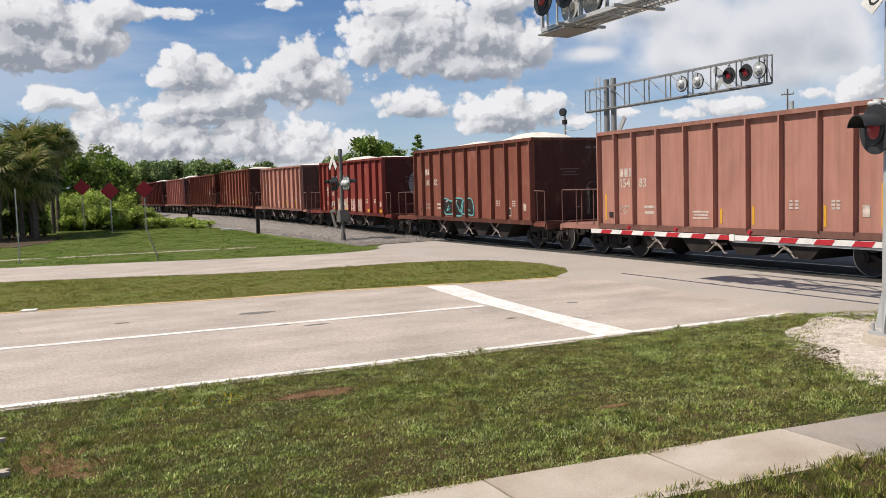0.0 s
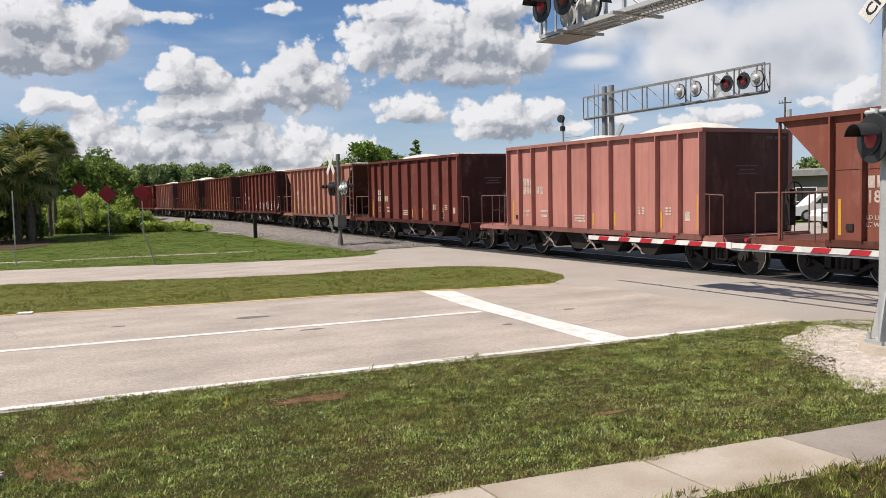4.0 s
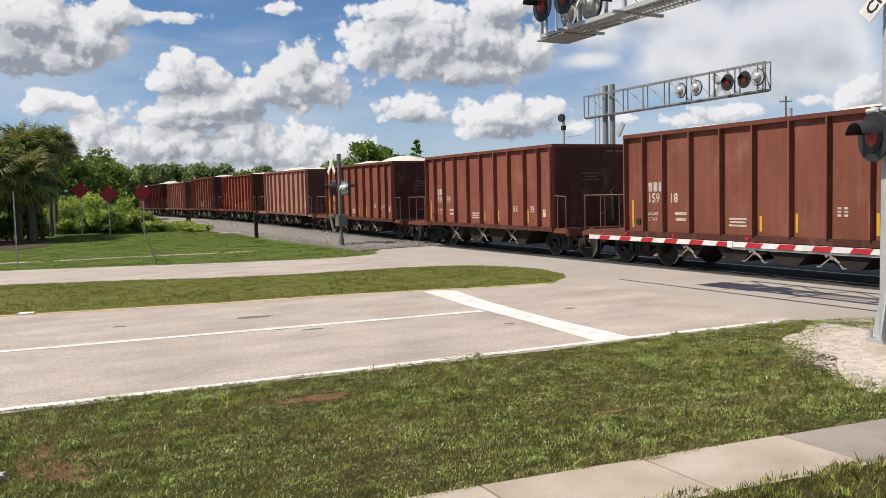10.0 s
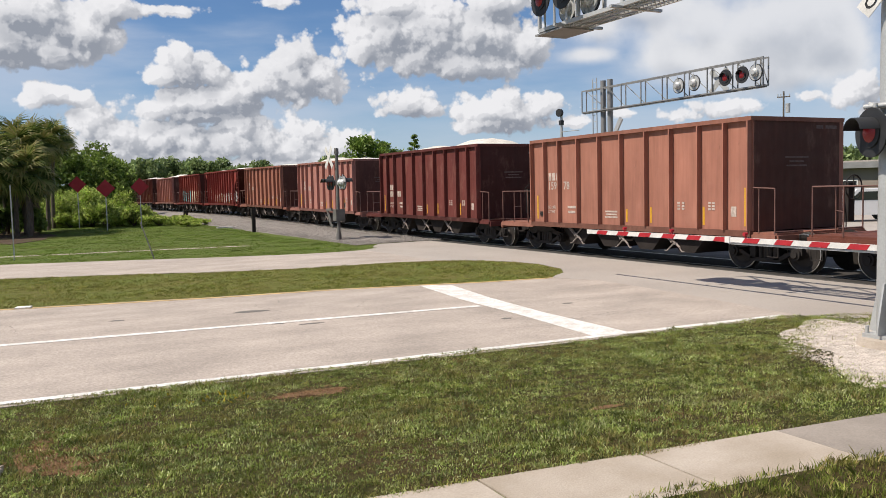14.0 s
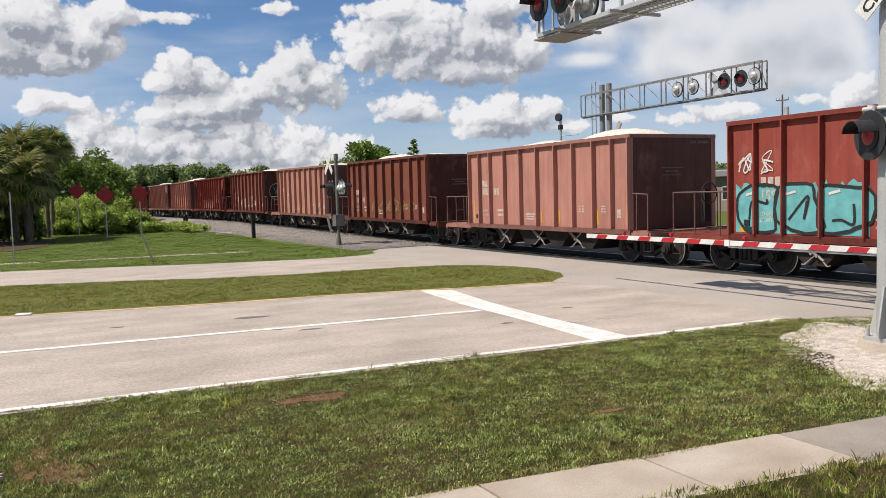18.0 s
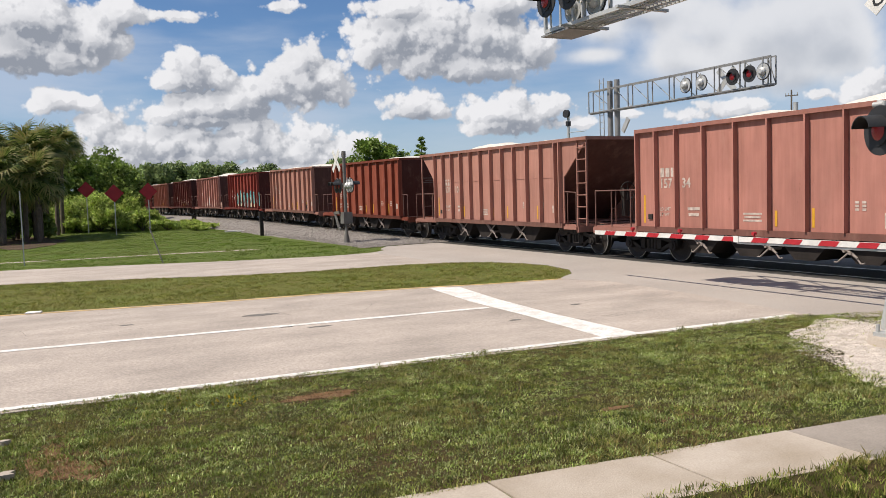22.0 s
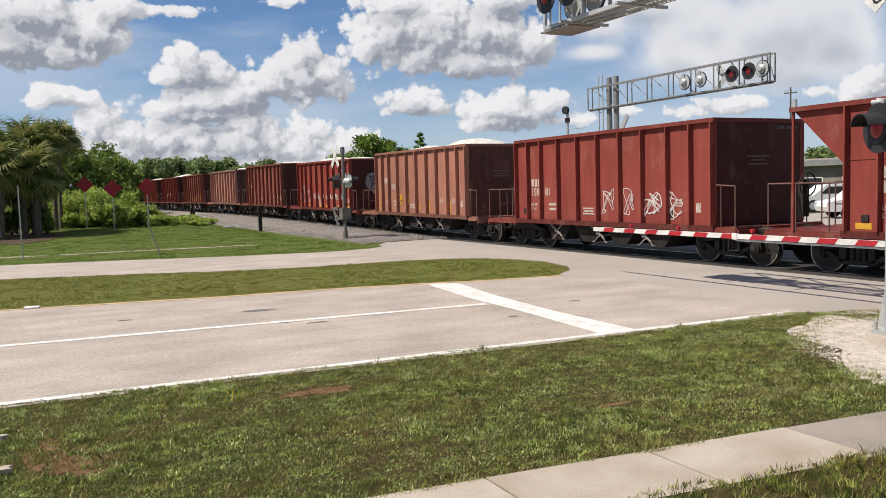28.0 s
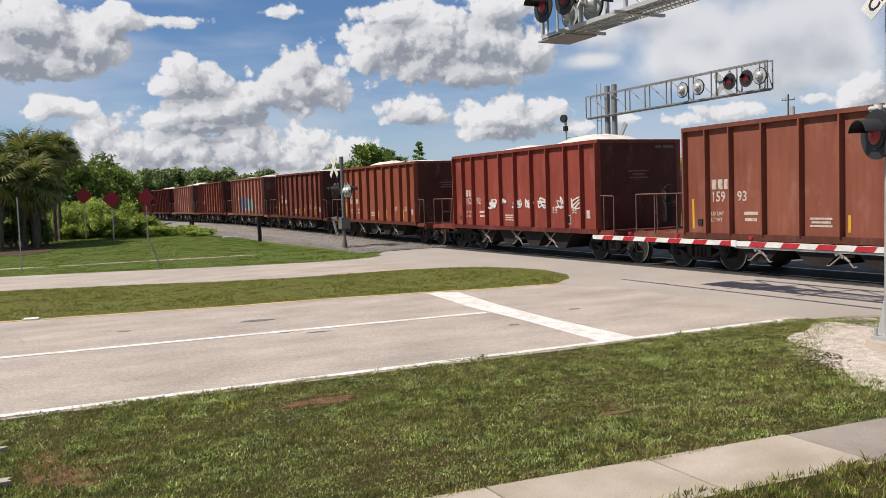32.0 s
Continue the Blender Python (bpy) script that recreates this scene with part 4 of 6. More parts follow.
def side_frame_mesh():
    g = Geo()
    top, bot = [(-1.05, 0.62), (-0.7, 0.66), (-0.38, 0.78), (0.38, 0.78), (0.7, 0.66), (1.05, 0.62)], [(1.05, 0.44), (0.72, 0.42), (0.36, 0.24), (-0.36, 0.24), (-0.72, 0.42), (-1.05, 0.44)]
    g.prism(top + [(1.05, 0.50), (0.62, 0.55), (0.34, 0.62), (-0.34, 0.62), (-0.62, 0.55), (-1.05, 0.50)], 0, -0.07, 0.07)
    g.prism([(1.05, 0.50)] + bot + [(-1.05, 0.50), (-0.68, 0.50), (-0.34, 0.33), (0.34, 0.33), (0.68, 0.50)], 0, -0.07, 0.07)
    g.box(-0.07, 0.07, -0.42, -0.26, 0.3, 0.66)
    g.box(-0.07, 0.07, 0.26, 0.42, 0.3, 0.66)
    for y in (-0.14, 0.0, 0.14):
        g.tube((0, y, 0.31), (0, y, 0.60), 0.06, 8)
    for y in (-0.889, 0.889):
        g.tube((-0.12, y, 0.457), (0.08, y, 0.457), 0.14, 10)
        g.tube((-0.16, y, 0.457), (-0.10, y, 0.457), 0.085, 8)
    return g.mesh("side_frame", M_STEEL)


def load_mesh(zt, half, seed):
    rng = random.Random(seed)
    g = Geo()
    nx, ny = 10, 36
    humps = [(rng.uniform(-0.62, -0.3) * half, rng.uniform(0.14, 0.40)), (rng.uniform(0.25, 0.6) * half, rng.uniform(0.12, 0.38))]
    vs = []
    for j in range(ny + 1):
        y = (j / ny * 2 - 1) * (half - 0.03)
        for i in range(nx + 1):
            x = (i / nx * 2 - 1) * 1.47
            e = min(1, (1 - abs(i / nx * 2 - 1)) * 2.2) * min(1, (1 - abs(j / ny * 2 - 1)) * 5)
            h = sum(a * max(0, 1 - ((y - c) / (half * 0.48)) ** 2 - (x / 1.6) ** 2) for c, a in humps)
            vs.append((x, y, zt - 0.10 + e * (h + 0.05 * noise.noise((x * 1.5, y * 1.5, seed)))))
    g.add(vs, [(j * (nx + 1) + i, j * (nx + 1) + i + 1, (j + 1) * (nx + 1) + i + 1, (j + 1) * (nx + 1) + i) for j in range(ny) for i in range(nx)], 0, True)
    return g.mesh("load", M_LOAD)


RIBS_A = [4.52, 3.77, 3.0, 2.03, 1.01, 0.02, -1.0, -1.95, -2.94, -3.78, -4.52]
RIBS_C = [4.46, 3.72, 2.96, 2.2, 1.44, 0.66, -0.12, -0.9, -1.7, -2.52, -3.36, -4.2, -4.46]


def side_wall_mesh(kind, zt):
    g = Geo()
    if kind == "C":
        g.prism([(-HALF, 0.97), (HALF, 0.97), (HALF, 2.37), (5.82, zt - 0.06), (-5.82, zt - 0.06), (-HALF, 2.43)], 0, 0, 0.04)
        g.box(-0.012, 0.0, -HALF + 0.1, HALF - 0.1, 2.43, 2.47)          # horizontal seam bead
    else:
        g.box(0, 0.04, -HALF, HALF, 0.97, zt - 0.06)
    return g.mesh("side_wall", M_PAINT)


def end_wall_mesh(kind, zt):
    g = Geo()
    if kind == "C":
        g.prism([(2.9, 0.97), (2.94, 0.97), (5.82, zt - 0.09), (5.82, zt - 0.06), (5.78, zt - 0.06)], 0, -1.455, 1.455)
    else:
        g.box(-1.455, 1.455, HALF - 0.04, HALF, 0.97, zt - 0.06)
    return g.mesh("end_wall", M_PAINT)


def top_rail_mesh(kind, zt):
    e = 5.86 if kind == "C" else HALF + 0.03
    g = Geo()
    for x in (-1, 1):
        g.box(min(x * 1.44, x * WIDE), max(x * 1.44, x * WIDE), -e, e, zt - 0.10, zt)
    for y in (-1, 1):
        g.box(-1.44, 1.44, min(y * e, y * (e - 0.12)), max(y * e, y * (e - 0.12)), zt - 0.10, zt)
    return g.mesh("top_rail", M_PAINT)


def rib_mesh(zt, z0=0.99):
    # channel section: flat face with tapered foot and head
    g = Geo()
    g.prism([(-0.145, z0), (-0.03, z0 - 0.02), (0, z0 - 0.02), (0, zt - 0.10), (-0.145, zt - 0.10)], 1, -0.02, 0.02)
    return g.mesh("rib", M_PAINT)


def railing_mesh(end):
    g = Geo()
    r = 0.019
    if end > 0:
        ys, z = [4.9, 5.75, 6.5], 1.98
        for y in ys:
            g.tube((0, y, 0.93), (0, y, z), r, 6)
        g.tube((0, HALF, z), (0, ys[-1], z), r, 6)
        g.tube((0, ys[-1], z), (0.75, ys[-1], z), r, 6)
        g.tube((0.75, ys[-1], 0.93), (0.75, ys[-1], z), r, 6)
        g.tube((0, ys[1], 1.45), (0.75, ys[-1], 1.45), r * 0.8, 6)
    else:
        g.tube((0, -5.2, 0.93), (0, -5.2, 1.95), r, 6)
        g.tube((0, -HALF - 0.02, 1.98), (0, -5.2, 1.95), r, 6)
        g.tube((0, -4.75, 0.93), (0, -4.75, 1.98), r * 0.8, 6)
        g.tube((0, -5.2, 0.97), (0.9, -5.2, 0.97), r, 6)
    return g.mesh("railing", M_RAILING)


def ladder_mesh(zt):
    g = Geo()
    for x, y in ((-1.52, -5.78), (-1.52, -5.32)):
        g.beam((x, y, 0.95), (x, y, zt - 0.1), 0.05, 0.05)
    for k in range(7):
        z = 1.15 + k * 0.36
        g.tube((-1.54, -5.78, z), (-1.54, -5.32, z), 0.018, 6)
    return g.mesh("ladder", M_PAINT)


def platform_mesh(end):
    g = Geo()
    y0, y1 = (HALF + 0.001, 6.58) if end > 0 else (-5.25, -HALF - 0.001)
    g.box(-1.5, 1.5, y0, y1, 0.90, 0.95)
    for x in (-1.5, 1.5):
        g.box(x - 0.05, x + 0.05, y0, y1, 0.80, 0.90)
    yb = y1 if end > 0 else y0
    g.box(-1.5, 1.5, yb - 0.05, yb + 0.05, 0.72, 0.90)
    for x in (-1.45, 1.45):          # stirrup step
        g.tube((x, yb, 0.75), (x, yb, 0.40), 0.013, 5, mi=1)
        g.tube((x, yb - 0.3 * (1 if end > 0 else -1), 0.80), (x, yb - 0.3 * (1 if end > 0 else -1), 0.40), 0.013, 5, mi=1)
        g.tube((x, yb, 0.40), (x, yb - 0.3 * (1 if end > 0 else -1), 0.40), 0.013, 5, mi=1)
    return g.mesh("end_platform", M_PAINT, M_STEEL)


def hopper_mesh():
    g = Geo()
    g.prism([(-0.74, 0.96), (0.74, 0.96), (0.70, 0.80), (0.26, 0.34), (-0.26, 0.34), (-0.70, 0.80)], 0, -1.38, 1.38)
    return g.mesh("hopper", M_UNDER)


def linkage_mesh():
    g = Geo()
    x = -1.42
    for (a, b), (c, d), r in (((0.42, 0.92), (-0.28, 0.46), 0.028), ((0.46, 0.88), (0.02, 0.58), 0.016), ((-0.40, 0.92), (0.02, 0.60), 0.022), ((-0.10, 0.60), (0.20, 0.36), 0.020),
                              ((-0.16, 0.56), (-0.36, 0.35), 0.020), ((0.20, 0.36), (0.28, 0.36), 0.016), ((-0.36, 0.35), (-0.44, 0.37), 0.016)):
        g.tube((x, a, b), (x - 0.01, c, d), r, 6)
    g.tube((x - 0.05, -0.12, 0.56), (x + 0.3, -0.12, 0.56), 0.035, 8)
    g.tube((x - 0.04, 0.03, 0.60), (x + 0.1, 0.03, 0.60), 0.03, 8)
    return g.mesh("door_linkage", M_LINK)


def brake_wheel_mesh():
    g = Geo()
    c = Vector((-0.45, 6.30, 1.95))
    pts = [c + Vector((0.27 * math.cos(a), 0, 0.27 * math.sin(a))) for a in [2 * math.pi * k / 16 for k in range(16)]]
    for k in range(16):
        g.tube(pts[k], pts[(k + 1) % 16], 0.016, 5, caps=False)
    for k in range(0, 16, 4):
        g.tube(c, pts[k], 0.012, 5)
    g.box(-0.55, -0.35, 6.35, 6.48, 1.2, 2.05)
    return g.mesh("brake_wheel", M_STEEL)


MESH = {}


def once(key, fn, *a):
    if key not in MESH:
        MESH[key] = fn(*a)
    return MESH[key]


def text_mesh(words, size, material):
    cu = bpy.data.curves.new("lettering", "FONT")
    cu.body, cu.size, cu.resolution_u, cu.offset = words, size, 2, 0.022 * size
    tmp = bpy.data.objects.new("lettering", cu)
    me = bpy.data.meshes.new_from_object(tmp)
    bpy.data.objects.remove(tmp)
    bpy.data.curves.remove(cu)
    me.materials.clear()
    me.materials.append(material)
    return me


# ---- stencils, reflectors and graffiti on the near side (the side is x = -1.5; y runs to the trailing end) ----
NEAR = -1.504


def plates(rects, x=NEAR, thick=0.003):
    g = Geo()
    for y, z, w, h in rects:
        g.box(x - thick, x, y - w / 2, y + w / 2, z - h / 2, z + h / 2)
    return g


def ribbon(g, pts, w, x, mi=0):
    """A flat stroke along a line of points, lifting a hair as it goes so that it can cross itself."""
    n = len(pts)
    vs = []
    for k in range(n):
        (a, b), (c, d) = pts[max(0, k - 1)], pts[min(n - 1, k + 1)]
        l = math.hypot(c - a, d - b) or 1e-6
        ny, nz = -(d - b) / l * w / 2, (c - a) / l * w / 2
        q = x - 0.0004 * k
        vs += [(q, pts[k][0] + ny, pts[k][1] + nz), (q, pts[k][0] - ny, pts[k][1] - nz)]
    g.add(vs, [(2 * k, 2 * k + 1, 2 * k + 3, 2 * k + 2) for k in range(n - 1)], mi)


def curve(rng, y, z, w, h, n=4):
    """A looping hand-drawn stroke inside a box."""
    k = [(y + w * rng.uniform(-0.5, 0.5), z + h * (rng.random() - 0.5)) for _ in range(n + 2)]
    k[0], k[-1] = (y + w * 0.45, z - h * 0.4), (y - w * 0.45, z + h * rng.uniform(-0.4, 0.4))
    out = []
    for a, b, c, d in zip([k[0]] + k, k, k[1:], k[2:] + [k[-1]]):
        for j in range(6):
            t = j / 6
            out.append(tuple(0.5 * (2 * q + (r - p_) * t + (2 * p_ - 5 * q + 4 * r - u) * t * t + (3 * q - p_ - 3 * r + u) * t ** 3) for p_, q, r, u in zip(a, b, c, d)))
    return out


def tags(seed, y0, y1, z0, z1, step, w=0.03, strokes=2):
    """Scrawled strokes side by side."""
    rng = random.Random(seed)
    g = Geo()
    y = y0
    while y > y1:
        ww = step * rng.uniform(0.7, 1.0)
        for k in range(strokes):
            ribbon(g, curve(rng, y - step / 2, (z0 + z1) / 2, ww, (z1 - z0) * rng.uniform(0.7, 1.0), rng.randint(3, 5)), w * rng.uniform(0.7, 1.3), NEAR - 0.006 - 0.004 * k)
        y -= step * rng.uniform(1.0, 1.35)
    return g


def letters(seed, y0, y1, z0, z1, step, outline=0.05):
    """Fat rounded letters: filled shapes (0) with an outline (1) and a highlight (2)."""
    rng = random.Random(seed)
    g = Geo()
    y, d = y0, 0.0
    while y > y1 + step * 0.5:
        cy, cz, n = y - step / 2, (z0 + z1) / 2, 22
        p1, p2, a1 = rng.uniform(0, 6), rng.uniform(0, 6), rng.uniform(0.10, 0.2)
        pts = []
        for k in range(n):
            a = 2 * math.pi * k / n
            q = 1 + a1 * math.sin(2 * a + p1) + 0.12 * math.sin(3 * a + p2)
            c, s = math.cos(a), math.sin(a)
            pts.append((cy + step * 0.56 * q * math.copysign(abs(c) ** 0.6, c), cz + (z1 - z0) * 0.5 * min(1.05, q) * math.copysign(abs(s) ** 0.6, s)))
        x = NEAR - 0.003 - d
        g.add([(x, *q) for q in pts], [tuple(range(n))], 0)
        ribbon(g, pts + pts[:1], outline, x - 0.006, 1)
        ribbon(g, curve(rng, cy, cz, step * 0.5, (z1 - z0) * 0.6, 2), outline * 0.8, x - 0.008, 1)
        ribbon(g, [(cy + step * 0.3, cz + (z1 - z0) * 0.3), (cy + step * 0.05, cz + (z1 - z0) * 0.36)], outline * 0.8, x - 0.010, 2)
        d += 0.004
        y -= step
    return g


def wash(seed, y0, y1, z0, z1, step):
    """Pale rolled-over patches with ragged tops."""
    rng = random.Random(seed)
    g = Geo()
    y, k = y0, 0
    while y > y1:
        w = step * rng.uniform(0.8, 1.2)
        n = 9
        top = [(y - w * j / n, z1 - (z1 - z0) * 0.22 * rng.random()) for j in range(n + 1)]
        g.add([(NEAR - 0.002 - 0.0004 * k, a, b) for a, b in [(y, z0)] + top + [(y - w, z0)]], [tuple(range(n + 3))], rng.randint(0, 1))
        y -= w * rng.uniform(0.95, 1.25)
        k += 1
    return g


G_WHITE = mat("white_spray", (0.68, 0.64, 0.62), 0.7, var=0.35, scale=6, bump=0)
G_TEAL = mat("teal_spray", (0.14, 0.42, 0.44), 0.7, var=0.3, scale=4, bump=0)
G_CREAM = mat("cream_spray", (0.66, 0.54, 0.38), 0.7, var=0.25, scale=4, bump=0)
G_BLACK = mat("black_spray", (0.02, 0.02, 0.022), 0.7, var=0.3, scale=6, bump=0)
G_GREY = mat("grey_spray", (0.33, 0.30, 0.29), 0.7, var=0.3, scale=5, bump=0)
G_BUFF = mat("faded_pale_overspray", (0.52, 0.33, 0.27), 0.75, var=0.4, scale=3, bump=0)
G_BLUE = mat("blue_spray", (0.09, 0.16, 0.36), 0.7, var=0.3, scale=5, bump=0)
G_FAINT = mat("faint_yellowish_spray", (0.30, 0.19, 0.08), 0.75, var=0.5, scale=4, bump=0)

# graffiti by car, counted from the first car wholly in view
ART = {
    1: [(letters, (1, 2.0, -0.4, 1.05, 1.72, 0.8, 0.05), (M_STEEL, G_TEAL, G_WHITE), "teal outlined graffiti letters")],
    2: [(wash, (2, 2.1, -1.4, 1.02, 1.75, 0.6), (G_BUFF, G_BUFF), "pale scrubbed graffiti patches"), (tags, (2, 1.9, -0.9, 1.1, 1.6, 0.6, 0.03), (G_WHITE,), "white scrawled graffiti"), (tags, (12, 3.0, 2.1, 1.1, 1.5, 0.4), (G_WHITE,), "white scrawled graffiti")],
    5: [(tags, (5, -3.3, -4.2, 1.75, 2.2, 0.4), (G_WHITE,), "white scrawled graffiti")],
    9: [(tags, (9, -0.2, -2.9, 1.05, 1.65, 0.6), (G_WHITE,), "white scrawled graffiti"), (tags, (19, -3.9, -4.5, 1.1, 1.75, 0.5), (G_WHITE,), "white scrawled graffiti"), (tags, (29, 4.3, 3.7, 1.4, 1.8, 0.5), (G_WHITE,), "white scrawled graffiti")],
    12: [(letters, (12, 2.1, -1.3, 1.03, 2.0, 1.1, 0.07), (G_GREY, G_BLACK, G_WHITE), "grey bubble graffiti letters with black outlines")],
    13: [(wash, (13, 1.4, 0.8, 1.6, 2.1, 0.3), (G_BLUE, G_GREY), "blue graffiti smear"), (tags, (14, -0.5, -1.1, 1.05, 1.4, 0.5), (G_WHITE,), "white scrawled graffiti")],
    19: [(tags, (19, 1.4, -1.9, 1.02, 1.72, 0.75, 0.05, 2), (G_WHITE,), "white outlined graffiti letters")],
    24: [(tags, (24, 1.3, -5.0, 1.05, 1.95, 0.75, 0.045, 3), (G_WHITE,), "white graffiti tags along the side"), (wash, (25, 2.6, -0.9, 1.05, 1.8, 0.75), (G_BUFF, G_CREAM), "pale graffiti fill"), (letters, (71, -1.0, -1.9, 1.1, 1.95, 0.85, 0.04), (G_BUFF, G_WHITE, G_WHITE), "pale outlined graffiti figure"), (letters, (72, -2.0, -2.8, 1.1, 2.05, 0.75, 0.05), (G_WHITE, G_BLACK, G_WHITE), "white bubble letters with black outlines"), (letters, (73, -3.9, -4.5, 1.1, 2.0, 0.55, 0.04), (G_BUFF, G_WHITE, G_WHITE), "pale outlined graffiti figure")],
    25: [(wash, (31, 4.4, 0.7, 1.02, 2.2, 0.9), (G_TEAL, G_TEAL), "teal graffiti background"), (letters, (26, 4.3, 0.7, 1.06, 2.1, 1.1, 0.07), (G_TEAL, G_BLACK, G_WHITE), "large teal graffiti letters"), (wash, (27, 0.6, -4.4, 1.02, 2.15, 0.9), (G_CREAM, G_CREAM), "cream graffiti fill"), (tags, (28, 4.4, 3.7, 2.3, 2.95, 0.6), (G_WHITE,), "white scrawled graffiti"), (tags, (38, -3.6, -4.3, 2.3, 2.9, 0.6), (G_WHITE,), "white scrawled graffiti")],
    27: [(tags, (27, 1.8, -2.6, 1.2, 1.95, 0.8, 0.05), (G_FAINT,), "faint yellowish graffiti"), (tags, (37, 4.3, 3.2, 1.5, 1.9, 0.5), (G_FAINT,), "faint yellowish graffiti")],
    29: [(tags, (29, 2.7, -1.9, 1.15, 2.0, 0.75, 0.035, 2), (G_WHITE,), "white line graffiti letters")],
    30: [(wash, (30, 2.6, -1.6, 1.02, 1.9, 0.75), (G_BUFF, G_BUFF), "pale rolled-over patches"), (tags, (33, -2.6, -4.3, 1.4, 1.9, 0.5), (G_BUFF,), "pale scrawled graffiti")],
    35: [(tags, (35, 2.5, -4.2, 1.15, 2.45, 0.9, 0.10, 3), (G_TEAL,), "teal graffiti swirls"), (letters, (36, 1.9, 0.3, 1.05, 2.1, 0.8, 0.06), (G_CREAM, G_BLACK, G_TEAL), "cream graffiti letters with teal shading"), (letters, (76, 0.2, -1.6, 1.05, 2.05, 0.85, 0.06), (G_GREY, G_BLACK, G_TEAL), "grey graffiti letters with teal shading"), (letters, (77, -1.7, -3.4, 1.05, 2.0, 0.85, 0.06), (G_CREAM, G_BLACK, G_TEAL), "cream graffiti letters with teal shading"), (tags, (39, 4.3, 2.9, 1.5, 2.1, 0.5), (G_WHITE,), "white scrawled graffiti"), (tags, (45, -3.4, -4.4, 1.2, 2.0, 0.5), (G_WHITE,), "white scrawled graffiti")],
    36: [(tags, (41, 0.0, -0.7, 1.05, 2.1, 0.6, 0.05, 4), (G_WHITE,), "white scrawled graffiti"), (wash, (42, 3.5, -4.3, 1.0, 1.4, 1.1), (G_BUFF, G_BUFF), "pale rolled-over patches")],
    37: [(tags, (43, 2.4, -4.2, 1.2, 1.8, 0.9, 0.04), (G_BUFF,), "pale outlined graffiti")],
    40: [(tags, (40, 0.0, -2.9, 1.1, 2.0, 0.75, 0.025, 3), (G_WHITE,), "thin white graffiti lines")],
    42: [(tags, (42, 4.3, 3.6, 1.3, 2.1, 0.6), (G_WHITE,), "white scrawled graffiti"), (tags, (52, 1.7, -3.2, 1.45, 1.8, 0.6), (G_WHITE,), "white scrawled graffiti")],
    46: [(tags, (46, 2.1, -3.6, 1.55, 2.0, 0.75, 0.05, 2), (G_WHITE,), "row of white graffiti tags")],
    49: [(wash, (49, 2.2, -1.2, 1.2, 2.2, 0.9), (G_BLUE, G_TEAL), "blue graffiti patch")],
}
def end_scrawl(seed, fill):
    """Scrawl on the leading end sheet, pale loops above a patch."""
    g = wash(seed, 0.35, -0.45, 1.02, 1.95, 0.4) if fill else tags(seed, 0.8, -0.9, 2.35, 3.1, 0.5, 0.04, 2)
    g.v = [(y, -HALF - 0.006 + (x - NEAR), z) for x, y, z in g.v]
    return g


def end_bubble(*ovals):
    """Fat oval letters on the leading end sheet: fill (0), outline (1) and an inner stroke (1)."""
    g = Geo()
    for i, (cx, cz, rx, rz) in enumerate(ovals):
        n, y = 22, -HALF - 0.006 - 0.003 * i
        pts = [(cx + rx * math.cos(2 * math.pi * k / n) * (1 + 0.12 * math.sin(4.4 * k / n + i)), cz + rz * math.sin(2 * math.pi * k / n)) for k in range(n)]
        g.add([(a, y, b) for a, b in pts], [tuple(range(n))], 0)
        h = Geo()
        ribbon(h, pts + pts[:1], 0.05, 0.0, 1)
        ribbon(h, [(cx - rx * 0.35, cz + rz * 0.6), (cx, cz - rz * 0.3), (cx + rx * 0.3, cz + rz * 0.65)], 0.06, 0.0, 1)
        g.add([(a, y - 0.005, b) for _, a, b in h.v], h.f, 1)
    return g


ART[41] = [(tags, (51, 2.0, 0.9, 1.2, 1.95, 0.5, 0.045, 3), (M_YELLOW,), "yellow scrawled graffiti")]
ART[42] += [(end_bubble, ((-0.35, 2.4, 0.38, 0.5), (0.35, 2.45, 0.42, 0.55), (0.1, 2.0, 0.6, 0.4)), (G_GREY, M_STEEL, G_GREY), "dull grey bubble letters on the end sheet")]
ART[2] += [(end_bubble, ((0.15, 2.35, 0.42, 0.62),), (G_GREY, G_BLACK, G_GREY), "grey oval with black strokes on the end sheet")]
ART[29] += [(end_bubble, ((-0.7, 2.3, 0.4, 0.55), (0.1, 2.35, 0.4, 0.6), (0.85, 2.3, 0.4, 0.5)), (M_STEEL, G_GREY, G_GREY), "faint grey outlined letters on the end sheet")]
ART[36] += [(end_scrawl, (61, False), (G_GREY,), "grey scrawl on the end sheet"), (end_scrawl, (62, True), (G_FAINT, M_STEEL), "dull yellowish patch on the end sheet")]
LOWPATCH = (2, 13, 24, 25, 39, 42)                     # yellow squares low on the side instead of bars
PLAIN = (1, 9, 19, 27, 29, 35, 36, 40, 43, 46)          # no yellow at all


LETTERED = {1: (2.80, 2.37), 4: (2.44, 1.98), 8: (2.20, 1.82), 19: (2.80, 2.38), 27: (2.20, 1.83), 30: (2.28, 1.86), 35: (2.26, 1.84), 43: (2.25, 1.82)}      # heights of mark and number


